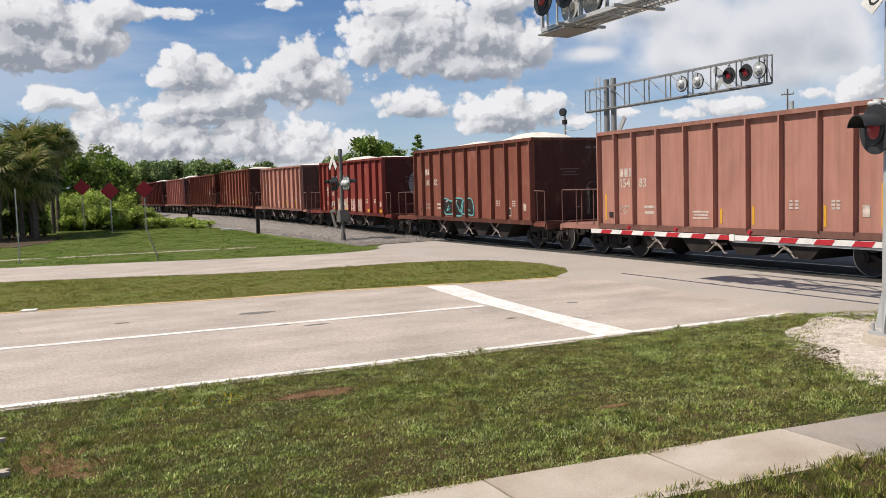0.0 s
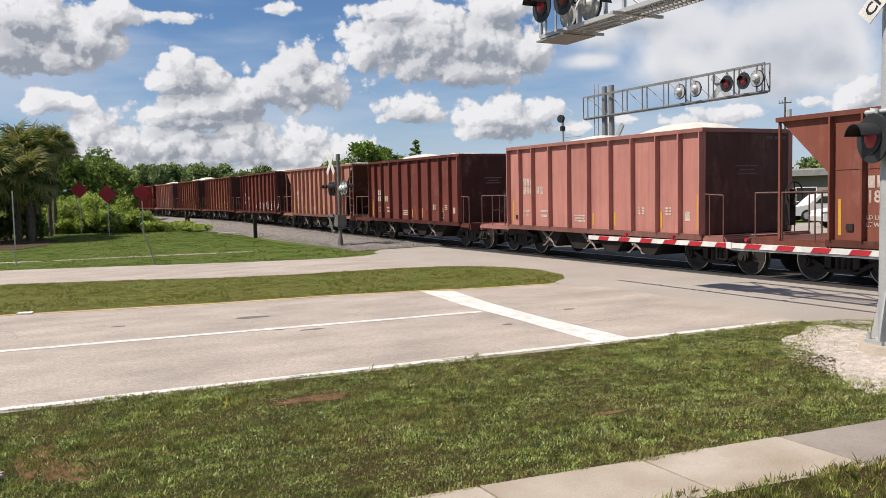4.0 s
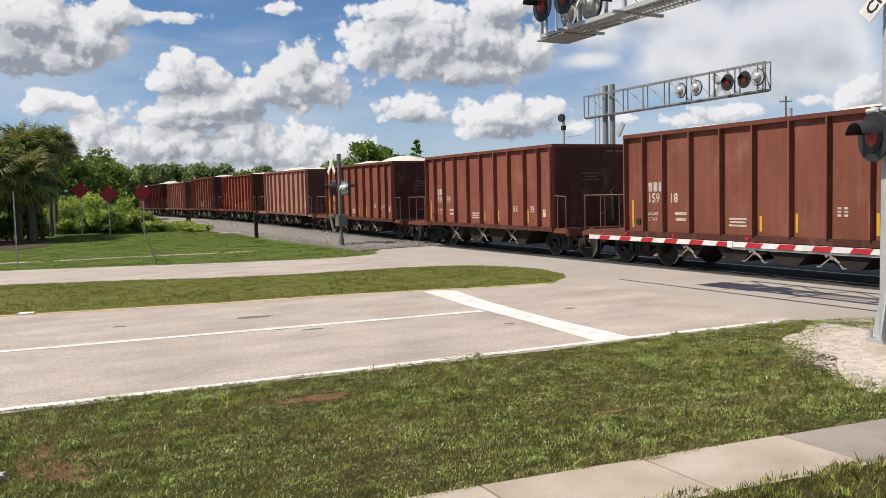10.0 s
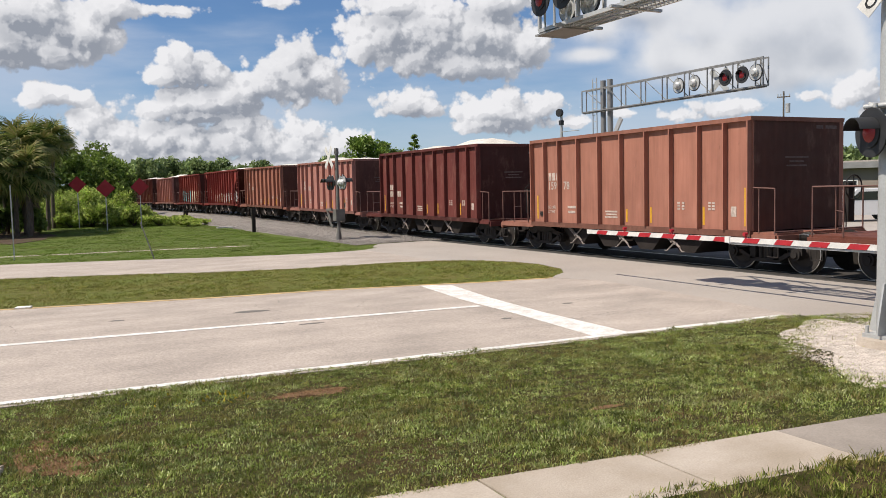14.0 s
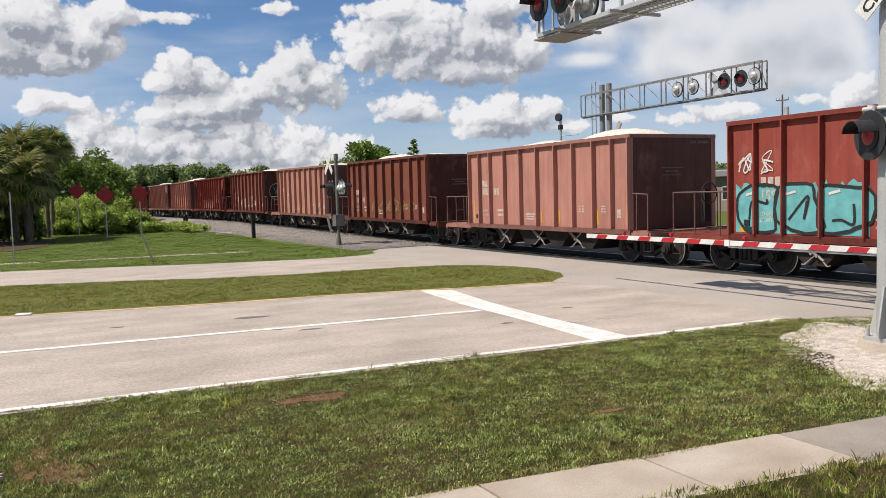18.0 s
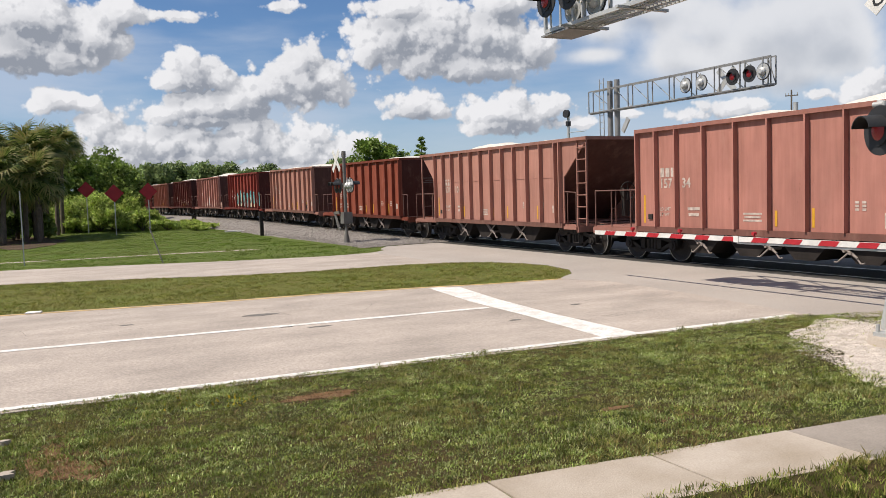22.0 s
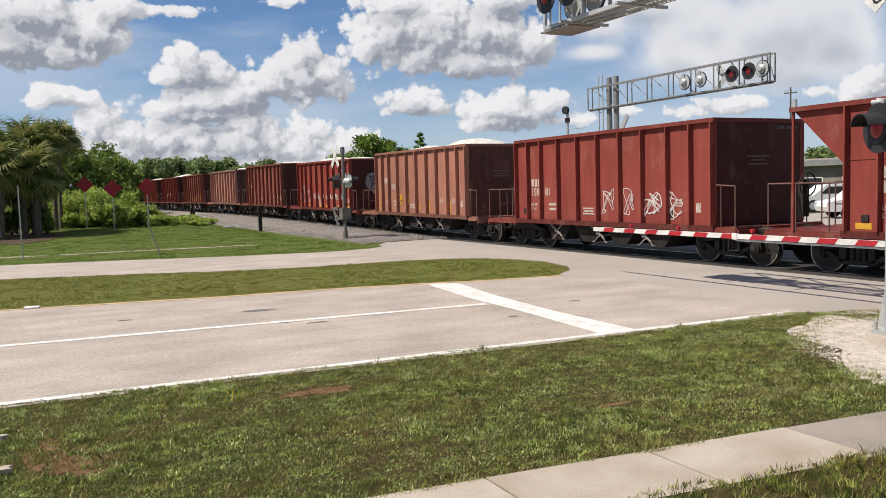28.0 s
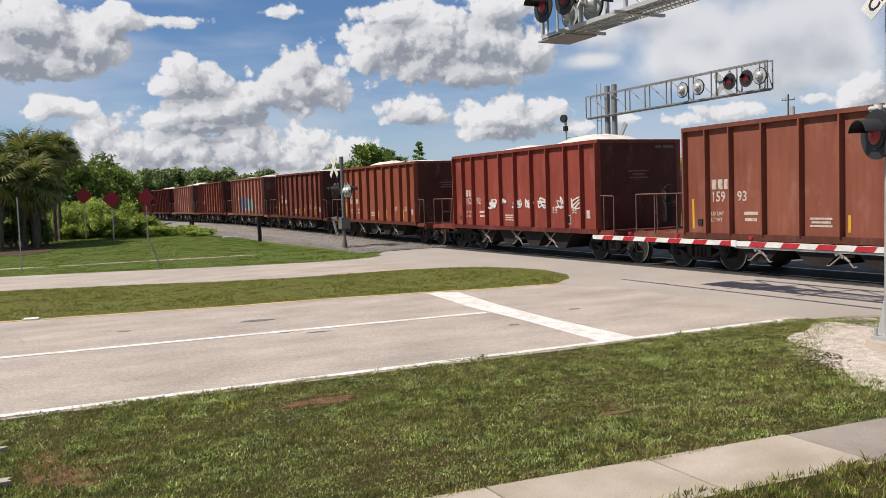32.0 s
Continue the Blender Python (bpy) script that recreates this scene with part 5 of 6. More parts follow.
def dress(car, k, kind, number, paint):
    zm, zn = LETTERED.get(k, (2.42, 2.14) if paint in "ps" else (2.17, 1.88))
    # reporting mark as three plain blocks, then the number, split by a rib
    mark = part("reporting_mark", once("mark", lambda: plates([(3.39 + d, 2.45, 0.15, 0.24) for d in (0.2, 0.0, -0.2)]).mesh("reporting_mark", M_WHITEPAINT)), None, car, "white block lettering")
    mark.matrix_basis = pose(0, 0, zm - 2.45)
    if number != "0":
        cut = 2 if number in ("18040", "18010") else 3
        for words, y in ((number[:cut], 3.69 - 0.2 * (3 - cut)), (number[cut:], 2.86)):
            me = once(("num", words), text_mesh, words, 0.34, M_WHITEPAINT)
            t = part("number", me, None, car, "white stencilled number")
            t.matrix_basis = facing(NEAR - 0.004, y, zn - 0.12, 0)
            t.scale = (0.92, 1, 1)
    else:
        part("number", once("numbar", lambda: plates([(3.39 + d, 2.17, 0.15, 0.24) for d in (0.2, 0, -0.2)] + [(2.6 + d, 2.17, 0.15, 0.24) for d in (0.2, 0)]).mesh("number", M_WHITEPAINT)), None, car, "white stencilled blocks").matrix_basis = pose(0, 0, zn - 2.17)
    for words, y, z in (("LD LMT", 3.70, 1.42), ("LT WT", 3.70, 1.27)):
        t = part("stencil", once(words, text_mesh, words, 0.125, M_WHITEPAINT), None, car, "small white stencilled lettering")
        t.matrix_basis = facing(NEAR - 0.004, y, z, 0)
    part("stencil", once("st1", lambda: plates([(2.45, 1.47, 0.42, 0.075), (2.45, 1.32, 0.36, 0.075)]).mesh("stencil", M_WHITEPAINT)), None, car, "small white stencilled lettering")
    part("stencil", once("st2", lambda: plates([(0.55, 1.36, 0.55, 0.045), (0.55, 1.28, 0.48, 0.045), (0.55, 1.20, 0.55, 0.045)]).mesh("stencil", M_WHITEPAINT)), None, car, "small white stencilled lettering")
    part("stencil", once("st3", lambda: plates([(-2.25 + a, 1.62 - 0.075 * b, 0.09, 0.05) for a in (0.08, -0.08) for b in range(3)] + [(-3.3 + a, 1.62 - 0.075 * b, 0.09, 0.05) for a in (0.06, -0.06) for b in range(3)]).mesh("stencil", M_WHITEPAINT)), None, car, "small white stencilled lettering")
    part("stencil", once("st4", lambda: plates([(-3.9 - 0.1, 1.42, 0.17, 0.24)]).mesh("stencil", M_WHITEPAINT)), None, car, "small white panel")
    part("end_stencil", once("st5", lambda: Geo().box(-0.45, 0.35, -HALF - 0.006, -HALF - 0.003, 2.66, 2.70).box(-0.3, 0.2, -HALF - 0.006, -HALF - 0.003, 2.56, 2.60).box(-0.4, 0.3, -HALF - 0.006, -HALF - 0.003, 2.46, 2.50).box(0.62, 0.86, -HALF - 0.006, -HALF - 0.003, 3.36, 3.44).box(0.94, 1.34, -HALF - 0.006, -HALF - 0.003, 3.36, 3.44).mesh("end_stencil", M_DIMSTENCIL)), None, car, "dim stencilled lines") if kind != "C" else None
    if k % 3 == 1 or k in (13, 24, 30, 34):
        part("placard", once("pl0", lambda: plates([(-2.95, 1.25, 0.34, 0.3)]).mesh("placard", M_WHITEPAINT)), None, car, "white framed black service placard")
        part("placard", once("pl1", lambda: plates([(-2.95 + a, 1.25, 0.12, 0.22) for a in (0.075, -0.075)], NEAR - 0.003).mesh("placard", M_BLACK)), None, car, "black panel of the placard")
    if k in LOWPATCH:
        for y in (4.1, 2.5, 0.6, -0.5, -2.5, -4.0):
            part("reflector", once("lowp", lambda: plates([(0, 1.09, 0.36, 0.13)]).mesh("reflector", M_YELLOW)), None, car, "yellow patch").matrix_basis = pose(0, y, 0)
    elif k not in PLAIN:
        for y, h in ((4.30, 0.75), (2.12, 0.40), (-0.13, 0.36), (-1.12, 0.42), (-3.04, 0.45), (-4.36, 0.9)):
            part("reflector", once(("bar", h), lambda: plates([(0, 1.08 + h / 2, 0.07, h)]).mesh("reflector", M_YELLOW)), None, car, "yellow reflective bar").matrix_basis = pose(0, y, 0)
    part("latch_box", once("latch", lambda: Geo().box(-1.53, -1.5, 3.98, 4.14, 1.18, 1.32).mesh("latch_box", M_STEEL)), None, car)
    for fn, a, mats, label in ART.get(k, ()):
        part("graffiti", fn(*a), mats, car, label)


# base colours of the cars' paint
PINK, BROWN, RED, DARK, ORANGE, ROSE = (0.38, 0.18, 0.142), (0.190, 0.062, 0.043), (0.228, 0.046, 0.035), (0.145, 0.040, 0.033), (0.225, 0.057, 0.034), (0.345, 0.143, 0.105)
PAINTS = {"p": (PINK, "faded pinkish-brown"), "b": (BROWN, "oxide brown"), "r": (RED, "bright oxide red"), "d": (DARK, "dark reddish-brown"), "o": (ORANGE, "orange-brown"), "s": (ROSE, "weathered rose-brown")}
# one row a car, from the leading one seen: kind, paint, number
CARS = """A b 0;A d 0;A p 15483;B b 18082;A r 15449;A p 15343;B b 18008;C b 18048;A p 0;A d 0;C p 13235;A d 15202;A b 15818;A b 15069;A p 0;C r 13171;A b 15918;A b 15999;A b 15651;A p 15424;
A o 15393;B b 18003;A s 15978;B d 0;A p 0;A s 0;C r 13116;A r 15986;A p 0;B b 18093;B p 18040;B b 18144;C r 13129;A p 15734;C p 13110;A o 15800;A p 15950;A r 15079;A p 0;A d 0;
A s 0;C r 0;A r 15881;B s 18010;A r 15997;B b 18003;A p 15453;A b 15993;A r 15292;A o 0;A d 0;A s 0;A b 0;A p 0;A d 0;A r 0;A b 0;A p 0;A d 0;A b 0;A s 0;A b 0;A d 0""".replace("\n", "").split(";")
FIRST = -2
cars = []


def hopper_car(k, kind, paint, number):
    zt = {"A": 3.62, "B": 3.73, "C": 3.63}[kind]
    rgb, word = PAINTS[paint]
    rng = random.Random(100 + k)
    j = rng.uniform(0.92, 1.08)
    rgb = tuple(c * j * rng.uniform(0.96, 1.04) for c in rgb)
    car = thing("hopper_car", f"{word} {'sloped-end hopper car' if kind == 'C' else 'ribbed steel hopper car'} heaped with pale stone", "rail car", "hopper cars of the train")
    painted = []

    def p(name, key, fn, *a, at=None, parent=car, label=""):
        ob = part(name, once(key, fn, *a), None, parent, label)
        if at is not None:
            ob.matrix_basis = at
        painted.append(ob)
        return ob
    p("side_wall", ("side", kind), side_wall_mesh, kind, zt, at=pose(-1.5, 0, 0))
    p("side_wall", ("side", kind), side_wall_mesh, kind, zt, at=pose(1.5, 0, 0, 0, 0, 180))
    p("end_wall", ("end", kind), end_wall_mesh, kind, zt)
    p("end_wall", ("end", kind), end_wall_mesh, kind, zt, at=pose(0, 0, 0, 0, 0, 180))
    p("floor", ("floor",), lambda: Geo().box(-1.455, 1.455, -HALF + 0.05, HALF - 0.05, 0.975, 1.0).mesh("floor", M_PAINT))
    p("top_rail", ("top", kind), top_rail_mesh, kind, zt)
    for y in (RIBS_C if kind == "C" else RIBS_A):
        p("rib", ("rib", kind), rib_mesh, zt, at=pose(-1.5, y, 0))
        p("rib", ("rib", kind), rib_mesh, zt, at=pose(1.5, y, 0, 0, 0, 180))
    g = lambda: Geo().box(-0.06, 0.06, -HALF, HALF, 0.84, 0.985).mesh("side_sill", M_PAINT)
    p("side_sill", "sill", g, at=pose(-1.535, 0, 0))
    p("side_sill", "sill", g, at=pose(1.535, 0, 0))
    load_half = 5.72 if kind == "C" else HALF - 0.05
    v = k % 5
    part("load", once(("load", kind, v), load_mesh, zt, load_half, v + 7), None, car, "heaped pale crushed limestone")
    p("end_platform", "pf+", platform_mesh, 1)
    p("end_platform", "pf-", platform_mesh, -1)
    for e in (1, -1):
        p("railing", ("rail", e), railing_mesh, e, at=pose(-1.5, 0, 0))
        p("railing", ("rail", e), railing_mesh, e, at=Matrix.Translation((1.5, 0, 0)) @ Matrix.Diagonal((-1, 1, 1, 1)))
    if kind == "C":
        p("ladder", "ladder", ladder_mesh, zt)
        for cx, cy in ((-1.52, 5.8), (1.52, 5.8), (1.52, -5.8)):
            p("corner_post", "cpost", lambda: Geo().beam((0, 0, 0.95), (0, 0, zt - 0.1), 0.05, 0.05).mesh("corner_post", M_PAINT), at=pose(cx, cy, 0))
    part("centre_sill", once("csill", lambda: Geo().box(-0.2, 0.2, -5.6, 6.7, 0.55, 0.88).mesh("centre_sill", M_STEEL)), None, car)
    for y in (-2.33, -0.78, 0.78, 2.33):
        part("hopper", once("hopper", hopper_mesh), None, car).matrix_basis = pose(0, y, 0)
    for y in (2.35, 0.2, -1.85):
        part("door_linkage", once("link", linkage_mesh), None, car, "dusty rust-pink door linkage").matrix_basis = pose(0, y, 0)
    for y, a in ((6.75, 0), (-5.65, 180)):
        part("coupler", once("coupler", lambda: Geo().box(-0.1, 0.1, -0.1, 0.28, 0.62, 0.84).box(-0.17, 0.02, 0.18, 0.42, 0.58, 0.88).mesh("coupler", M_STEEL)), None, car).matrix_basis = pose(0, y, 0, 0, 0, a)
    part("brake_wheel", once("bw", brake_wheel_mesh), None, car)
    for y in (-4.55, 4.55):
        truck = part("truck", once("truck", lambda: Geo().box(-1.0, 1.0, -0.2, 0.2, 0.42, 0.70).mesh("truck", M_STEEL)), None, car)
        truck.matrix_basis = pose(0, y, 0)
        for x, a in ((-1.03, 0), (1.03, 180)):
            part("side_frame", once("sf", side_frame_mesh), None, truck).matrix_basis = pose(x, 0, 0, 0, 0, a)
            for dy in (-0.889, 0.889):
                part("wheel", once("wheel", wheel_mesh), None, truck, "steel wheel with polished rim").matrix_basis = pose(x * 0.755, dy, 0.465, 0, 0, a)
        for dy in (-0.889, 0.889):
            part("axle", once("axle", lambda: Geo().tube((-0.9, 0, 0.465), (0.9, 0, 0.465), 0.08, 10).mesh("axle", M_STEEL)), None, truck).matrix_basis = pose(0, dy, 0)
    end_shade = tuple(0.17 * c + 0.30 * d for c, d in zip(rgb, (0.10, 0.032, 0.026)))      # end sheets: unfaded oxide, with their shade mixed into the colour
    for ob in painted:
        # side sills: same paint, darkened for the shadow line below the body
        ob.color = (*(end_shade if ob.name.startswith("end_wall") else tuple(0.72 * c for c in rgb) if ob.name.startswith(("top_rail", "ladder", "end_platform")) else tuple(0.42 * c for c in rgb) if ob.name.startswith("side_sill") else rgb), 1)
    dress(car, k, kind, number, paint)
    cars.append((car, k, kind, number))
    return car


for i, row in enumerate(CARS):
    kind, paint, number = row.split()
    hopper_car(i + FIRST, kind, paint, number)

# ---- crossing signals ----
def disc_mesh():
    g = Geo().tube((-0.012, 0, 0), (0.012, 0, 0), 0.31, 24)
    g.tube((-0.03, 0, 0), (-0.012, 0, 0), 0.19, 20)
    return g.mesh("background", M_BLACK)


def hood_mesh(L=0.34):
    g, n = Geo(), 20
    a = [math.pi * (0.06 + 0.88 * k / n) for k in range(n + 1)]
    out = [(x, r * math.cos(q), r * math.sin(q)) for x, r in ((-0.02, 0.195), (-L, 0.185)) for q in a]
    inn = [(x, r * math.cos(q), r * math.sin(q)) for x, r in ((-0.02, 0.183), (-L, 0.173)) for q in a]
    m = n + 1
    g.add(out, [(k, k + 1, m + k + 1, m + k) for k in range(n)], 0, True)
    g.add(inn, [(k + 1, k, m + k, m + k + 1) for k in range(n)], 0, True)
    g.add(out + inn, [(m + k, m + k + 1, 3 * m + k + 1, 3 * m + k) for k in range(n)])
    return g.mesh("hood", M_BLACK)


def lens_mesh(mt):
    g, n = Geo(), 20
    vs = [(-0.035, 0.125 * math.cos(2 * math.pi * k / n), 0.125 * math.sin(2 * math.pi * k / n)) for k in range(n)]
    vs += [(-0.055, 0.07 * math.cos(2 * math.pi * k / n), 0.07 * math.sin(2 * math.pi * k / n)) for k in range(n)] + [(-0.062, 0, 0)]
    g.add(vs, [(k, (k + 1) % n, n + (k + 1) % n, n + k) for k in range(n)] + [(n + k, n + (k + 1) % n, 2 * n) for k in range(n)], 0, True)
    return g.mesh("lens", mt)


def housing_mesh():
    g = Geo()
    g.tube((0.012, 0, 0), (0.10, 0, 0), 0.165, 20, 0.15)
    g.tube((0.10, 0, 0), (0.17, 0, 0), 0.15, 20, 0.08)
    g.tube((0.05, 0, 0.1), (0.05, 0, 0.36), 0.025, 8)
    return g.mesh("housing", M_GALV)


def flasher(parent, x, y, z, away=False, lit=False, turn=0, hood=0.34):
    """A flashing light unit: black disc, hood, red lens and grey housing behind; away turns its back on the viewer."""
    bgp = part("flasher", once("disc", disc_mesh), None, parent, "black disc with hooded red lamp" if not away else "flashing lamp seen from its pale back")
    bgp.matrix_basis = pose(x, y, z, 0, 0, 180 if away else turn)
    part("hood", once(("hood", hood), hood_mesh, hood), None, bgp)
    part("lens", once(("lens", lit), lens_mesh, M_LENS if lit else M_LENSOFF), None, bgp, "red lamp lens")
    part("housing", once("housing", housing_mesh), None, bgp)
    if away:
        part("back_plate", once("bp", lambda: Geo().tube((0.014, 0, 0), (0.03, 0, 0), 0.28, 20).mesh("back_plate", M_GALV)), None, bgp, "pale grey back of the lamp disc")
    return bgp


def crossbuck(parent, x, y, z, letters=True, half=0.61, front=None):
    for tilt, words in ((45, "CROSSING"), (-45, "RAIL  ROAD")):
        blade = part("crossbuck_blade", Geo().box(-half, half, -0.115, 0.115, -0.006, 0.006), front or M_WHITETAPE, parent, "white crossbuck blade with black lettering" if letters else "crossbuck blade seen from its grey back")
        blade.matrix_basis = facing(x - (0.014 if tilt > 0 else 0.0), y, z, tilt)
        if letters:
            me = text_mesh(words, 0.185, M_BLACK)
            w = max(v.co.x for v in me.vertices)
            k = (2 * half - 0.12) / w
            me.transform(Matrix.Diagonal((k, 1.05, 1, 1)))
            t = part("lettering", me, None, blade, "black block lettering")
            t.matrix_basis = Matrix.Translation((-half + 0.06, -0.068, 0.008))


def truss(parent, x0, x1, y0, y1, z0, z1, posts, walkway=True, t=0.05, metal=M_GALV):
    for x in (x0, x1):
        for z in (z0, z1):
            part("chord", Geo().beam((x, y0, z), (x, y1, z), t, t), metal, parent)
        for y in posts:
            part("upright", Geo().beam((x, y, z0), (x, y, z1), t * 0.8, t * 0.8), metal, parent)
    for a, b in zip(posts, posts[1:]):
        part("brace", Geo().tube((x1, a, z0), (x1, b, z1), t * 0.35, 6), metal, parent)
    for y in posts:
        part("cross_member", Geo().beam((x0, y, z0), (x1, y, z0), t, t), metal, parent)
    if walkway:
        g = Geo()
        n = int(abs(y1 - y0) / 0.10)
        for k in range(n):
            y = y0 + (y1 - y0) * (k + 0.5) / n
            g.box(x0 + 0.02, x1 - 0.02, y - 0.012, y + 0.012, z0 - 0.055, z0 - 0.02)
        for x in (x0 + 0.1, (x0 + x1) / 2, x1 - 0.1):
            g.box(x - 0.01, x + 0.01, min(y0, y1), max(y0, y1), z0 - 0.07, z0 - 0.03)
        part("grating", g, metal, parent, "open steel walkway grating")


cant = thing("cantilever_signal", "galvanised cantilever mast with truss arm and red flashers", "crossing signal")
part("foundation", Geo().tube((9.75, 6.6, -0.1), (9.75, 6.6, 0.10), 0.44, 28, 0.40), M_WALK, cant, "round concrete footing")
part("base_plate", Geo().box(9.5, 10.0, 6.35, 6.85, 0.10, 0.15), M_GALV, cant)
part("mast", Geo().tube((9.75, 6.64, 0.15), (9.75, 6.64, 7.2), 0.165, 24, 0.15), M_GALV, cant, "tall grey tubular mast")
for a in range(4):
    f = part("base_fin", once("fin", lambda: Geo().prism([(0.15, 0.15), (0.31, 0.15), (0.31, 0.24), (0.20, 0.80), (0.15, 0.80)], 1, -0.012, 0.012).mesh("base_fin", M_GALV)), None, cant)
    f.matrix_basis = pose(9.75, 6.6, 0, 0, 0, 90 * a)
for a in range(4):
    part("anchor_bolt", once("bolt", lambda: Geo().tube((0, 0, 0.15), (0, 0, 0.25), 0.025, 8).mesh("anchor_bolt", M_GALV)), None, cant).matrix_basis = pose(9.75 + 0.21 * (1 if a % 2 else -1), 6.6 + 0.21 * (1 if a // 2 else -1), 0)
truss(cant, 9.58, 10.2, 6.4, 14.2, 5.27, 6.25, [6.4, 7.7, 9.0, 10.3, 11.6, 12.9, 14.2], t=0.075)
part("end_plate", Geo().box(9.5, 10.26, 13.3, 14.26, 5.17, 5.20), M_GALVM, cant)
for y in (7.5, 9.6, 11.6, 13.3):
    part("outrigger", Geo().beam((9.3, y, 5.22), (10.45, y, 5.22), 0.07, 0.05), M_GALV, cant)
flasher(cant, 9.32, 13.78, 5.78, lit=True)
flasher(cant, 9.32, 13.05, 5.78)
flasher(cant, 9.75, 13.45, 5.62, away=True)
flasher(cant, 9.75, 12.75, 5.62, away=True)
for y in (13.78, 13.05, 13.45, 12.75):
    part("hanger", Geo().tube((9.42, y, 5.27), (9.42, y, 6.2), 0.022, 8), M_GALV, cant)
crossbuck(cant, 9.40, 12.42, 6.02)
crossbuck(cant, 9.50, 6.46, 4.62)
flasher(cant, 9.47, 6.74, 2.69, lit=True, turn=-20, hood=0.27)
part("cross_arm", Geo().tube((9.56, 6.9, 3.02), (9.56, 5.9, 3.02), 0.035, 8), M_GALV, cant)
part("bell_bracket", Geo().tube((9.56, 6.85, 3.05), (9.70, 6.62, 3.0), 0.03, 8), M_GALV, cant)
flasher(cant, 9.45, 6.05, 2.69)
part("counterweight", Geo().prism([(6.42 + 0.14 * math.cos(k * 0.524), 2.18 + 0.27 * math.sin(k * 0.524)) for k in range(12)], 0, 9.50, 9.56), M_GALV, cant, "grey rounded plate")
part("conduit", Geo().tube((9.58, 6.53, 0.2), (9.58, 6.53, 4.2), 0.025, 8), M_GALV, cant)

gate = thing("crossing_gate", "lowered red and white striped crossing gate arm", "crossing gate")
part("gate_pedestal", Geo().tube((11.85, 7.5, -0.04), (11.85, 7.5, 0.85), 0.08, 12), M_GALV, gate)
part("mechanism", Geo().box(11.68, 12.02, 7.2, 7.75, 0.82, 1.4), M_GALV, gate, "grey gate mechanism box")
arm = part("gate_arm", Geo().box(11.777, 11.806, 7.6, 15.62, 0.996, 1.091), M_WHITETAPE, gate, "white reflective gate arm")
for k in range(11):
    y = 15.26 - 0.719 * k
    part("stripe", Geo().prism([(y, 0.998), (y - 0.35, 0.998), (y - 0.42, 1.088), (y - 0.07, 1.088)], 0, 11.772, 11.778), M_REDTAPE, arm, "red reflective stripe")
for y in (14.27, 12.8, 10.88):
    part("gate_lamp", Geo().tube((11.75, y, 1.16), (11.82, y, 1.16), 0.034, 12).box(11.78, 11.80, y - 0.02, y + 0.02, 1.09, 1.14), M_REDSIGN, arm, "small red lamp on the arm")
part("arm_splice", Geo().box(11.765, 11.815, 11.24, 11.36, 0.985, 1.102), M_WHITETAPE, arm)
part("arm_brace", Geo().box(11.80, 11.84, 7.6, 11.3, 0.955, 0.985), M_GALV, arm, "thin stiffener under the arm")

far_cant = thing("cantilever_signal", "slender cantilever signal with truss arm beyond the track", "crossing signal")
truss(far_cant, 24.0, 24.26, 21.35, 32.1, 5.58, 6.58, [21.35, 21.7, 22.78, 24.07, 25.3, 26.59, 27.92, 29.23, 30.5, 32.1], t=0.05, metal=M_GALVM)
for y in (30.85, 30.35):
    part("mast", Geo().tube((24.28, y, -0.04), (24.28, y, 6.95), 0.13, 16), M_GALVM, far_cant, "grey tubular mast")
lad = part("ladder", Geo().beam((24.1, 31.4, 0), (24.1, 31.4, 7.1), 0.035, 0.035).beam((24.1, 31.1, 0), (24.1, 31.1, 7.1), 0.035, 0.035), M_GALV, far_cant, "access ladder")
for k in range(23):
    part("rung", once("rung", lambda: Geo().tube((24.1, 31.1, 0), (24.1, 31.4, 0), 0.014, 6).mesh("rung", M_GALV)), None, lad).matrix_basis = pose(0, 0, 0.3 + 0.3 * k)
part("side_panel", Geo().beam((24.1, 29.75, 4.55), (24.1, 29.35, 5.1), 0.08, 0.22), M_GALV, far_cant)
for y, aw in ((25.48, True), (24.6, True), (23.0, False), (22.19, False), (21.55, True)):
    flasher(far_cant, 23.85, y, 6.05, away=aw, lit=not aw, hood=0.16)
crossbuck(far_cant, 24.3, 23.75, 6.05, letters=False, front=M_GALV)

wayside = thing("wayside_signal", "small round signal head on a slim dark pole", "signal")
part("pole", Geo().tube((26.07, 36.7, -0.04), (26.07, 36.7, 6.1), 0.07, 10), M_GALV, wayside)
part("signal_head", Geo().tube((25.9, 36.72, 6.05), (26.05, 36.75, 6.05), 0.21, 20).box(25.97, 26.17, 36.62, 36.82, 5.4, 5.65), M_BLACK, wayside, "black round signal head")
part("bracket", Geo().tube((26.07, 36.7, 5.05), (26.1, 35.2, 5.02), 0.02, 6), M_GALV, wayside)

left_sig = thing("flashing_signal", "grey mast with crossbuck, flashers and gate mechanism", "crossing signal")
part("mast", Geo().tube((12.33, 34.13, -0.05), (12.33, 34.13, 3.95), 0.075, 14), M_GALVD, left_sig, "weathered grey mast")
part("mast_base", Geo().tube((12.33, 34.13, -0.05), (12.33, 34.13, 0.35), 0.14, 14, 0.10), M_GALVD, left_sig)
part("cap", Geo().tube((12.33, 34.13, 3.75), (12.33, 34.13, 4.0), 0.095, 12), M_GALVD, left_sig)
part("cross_arm", Geo().tube((12.33, 33.2, 2.5), (12.33, 35.1, 2.5), 0.035, 8), M_GALVD, left_sig)
for y, aw in ((34.85, False), (34.45, False), (33.85, True), (33.5, True)):
    flasher(left_sig, 12.2 if not aw else 12.4, y, 2.5, away=aw)
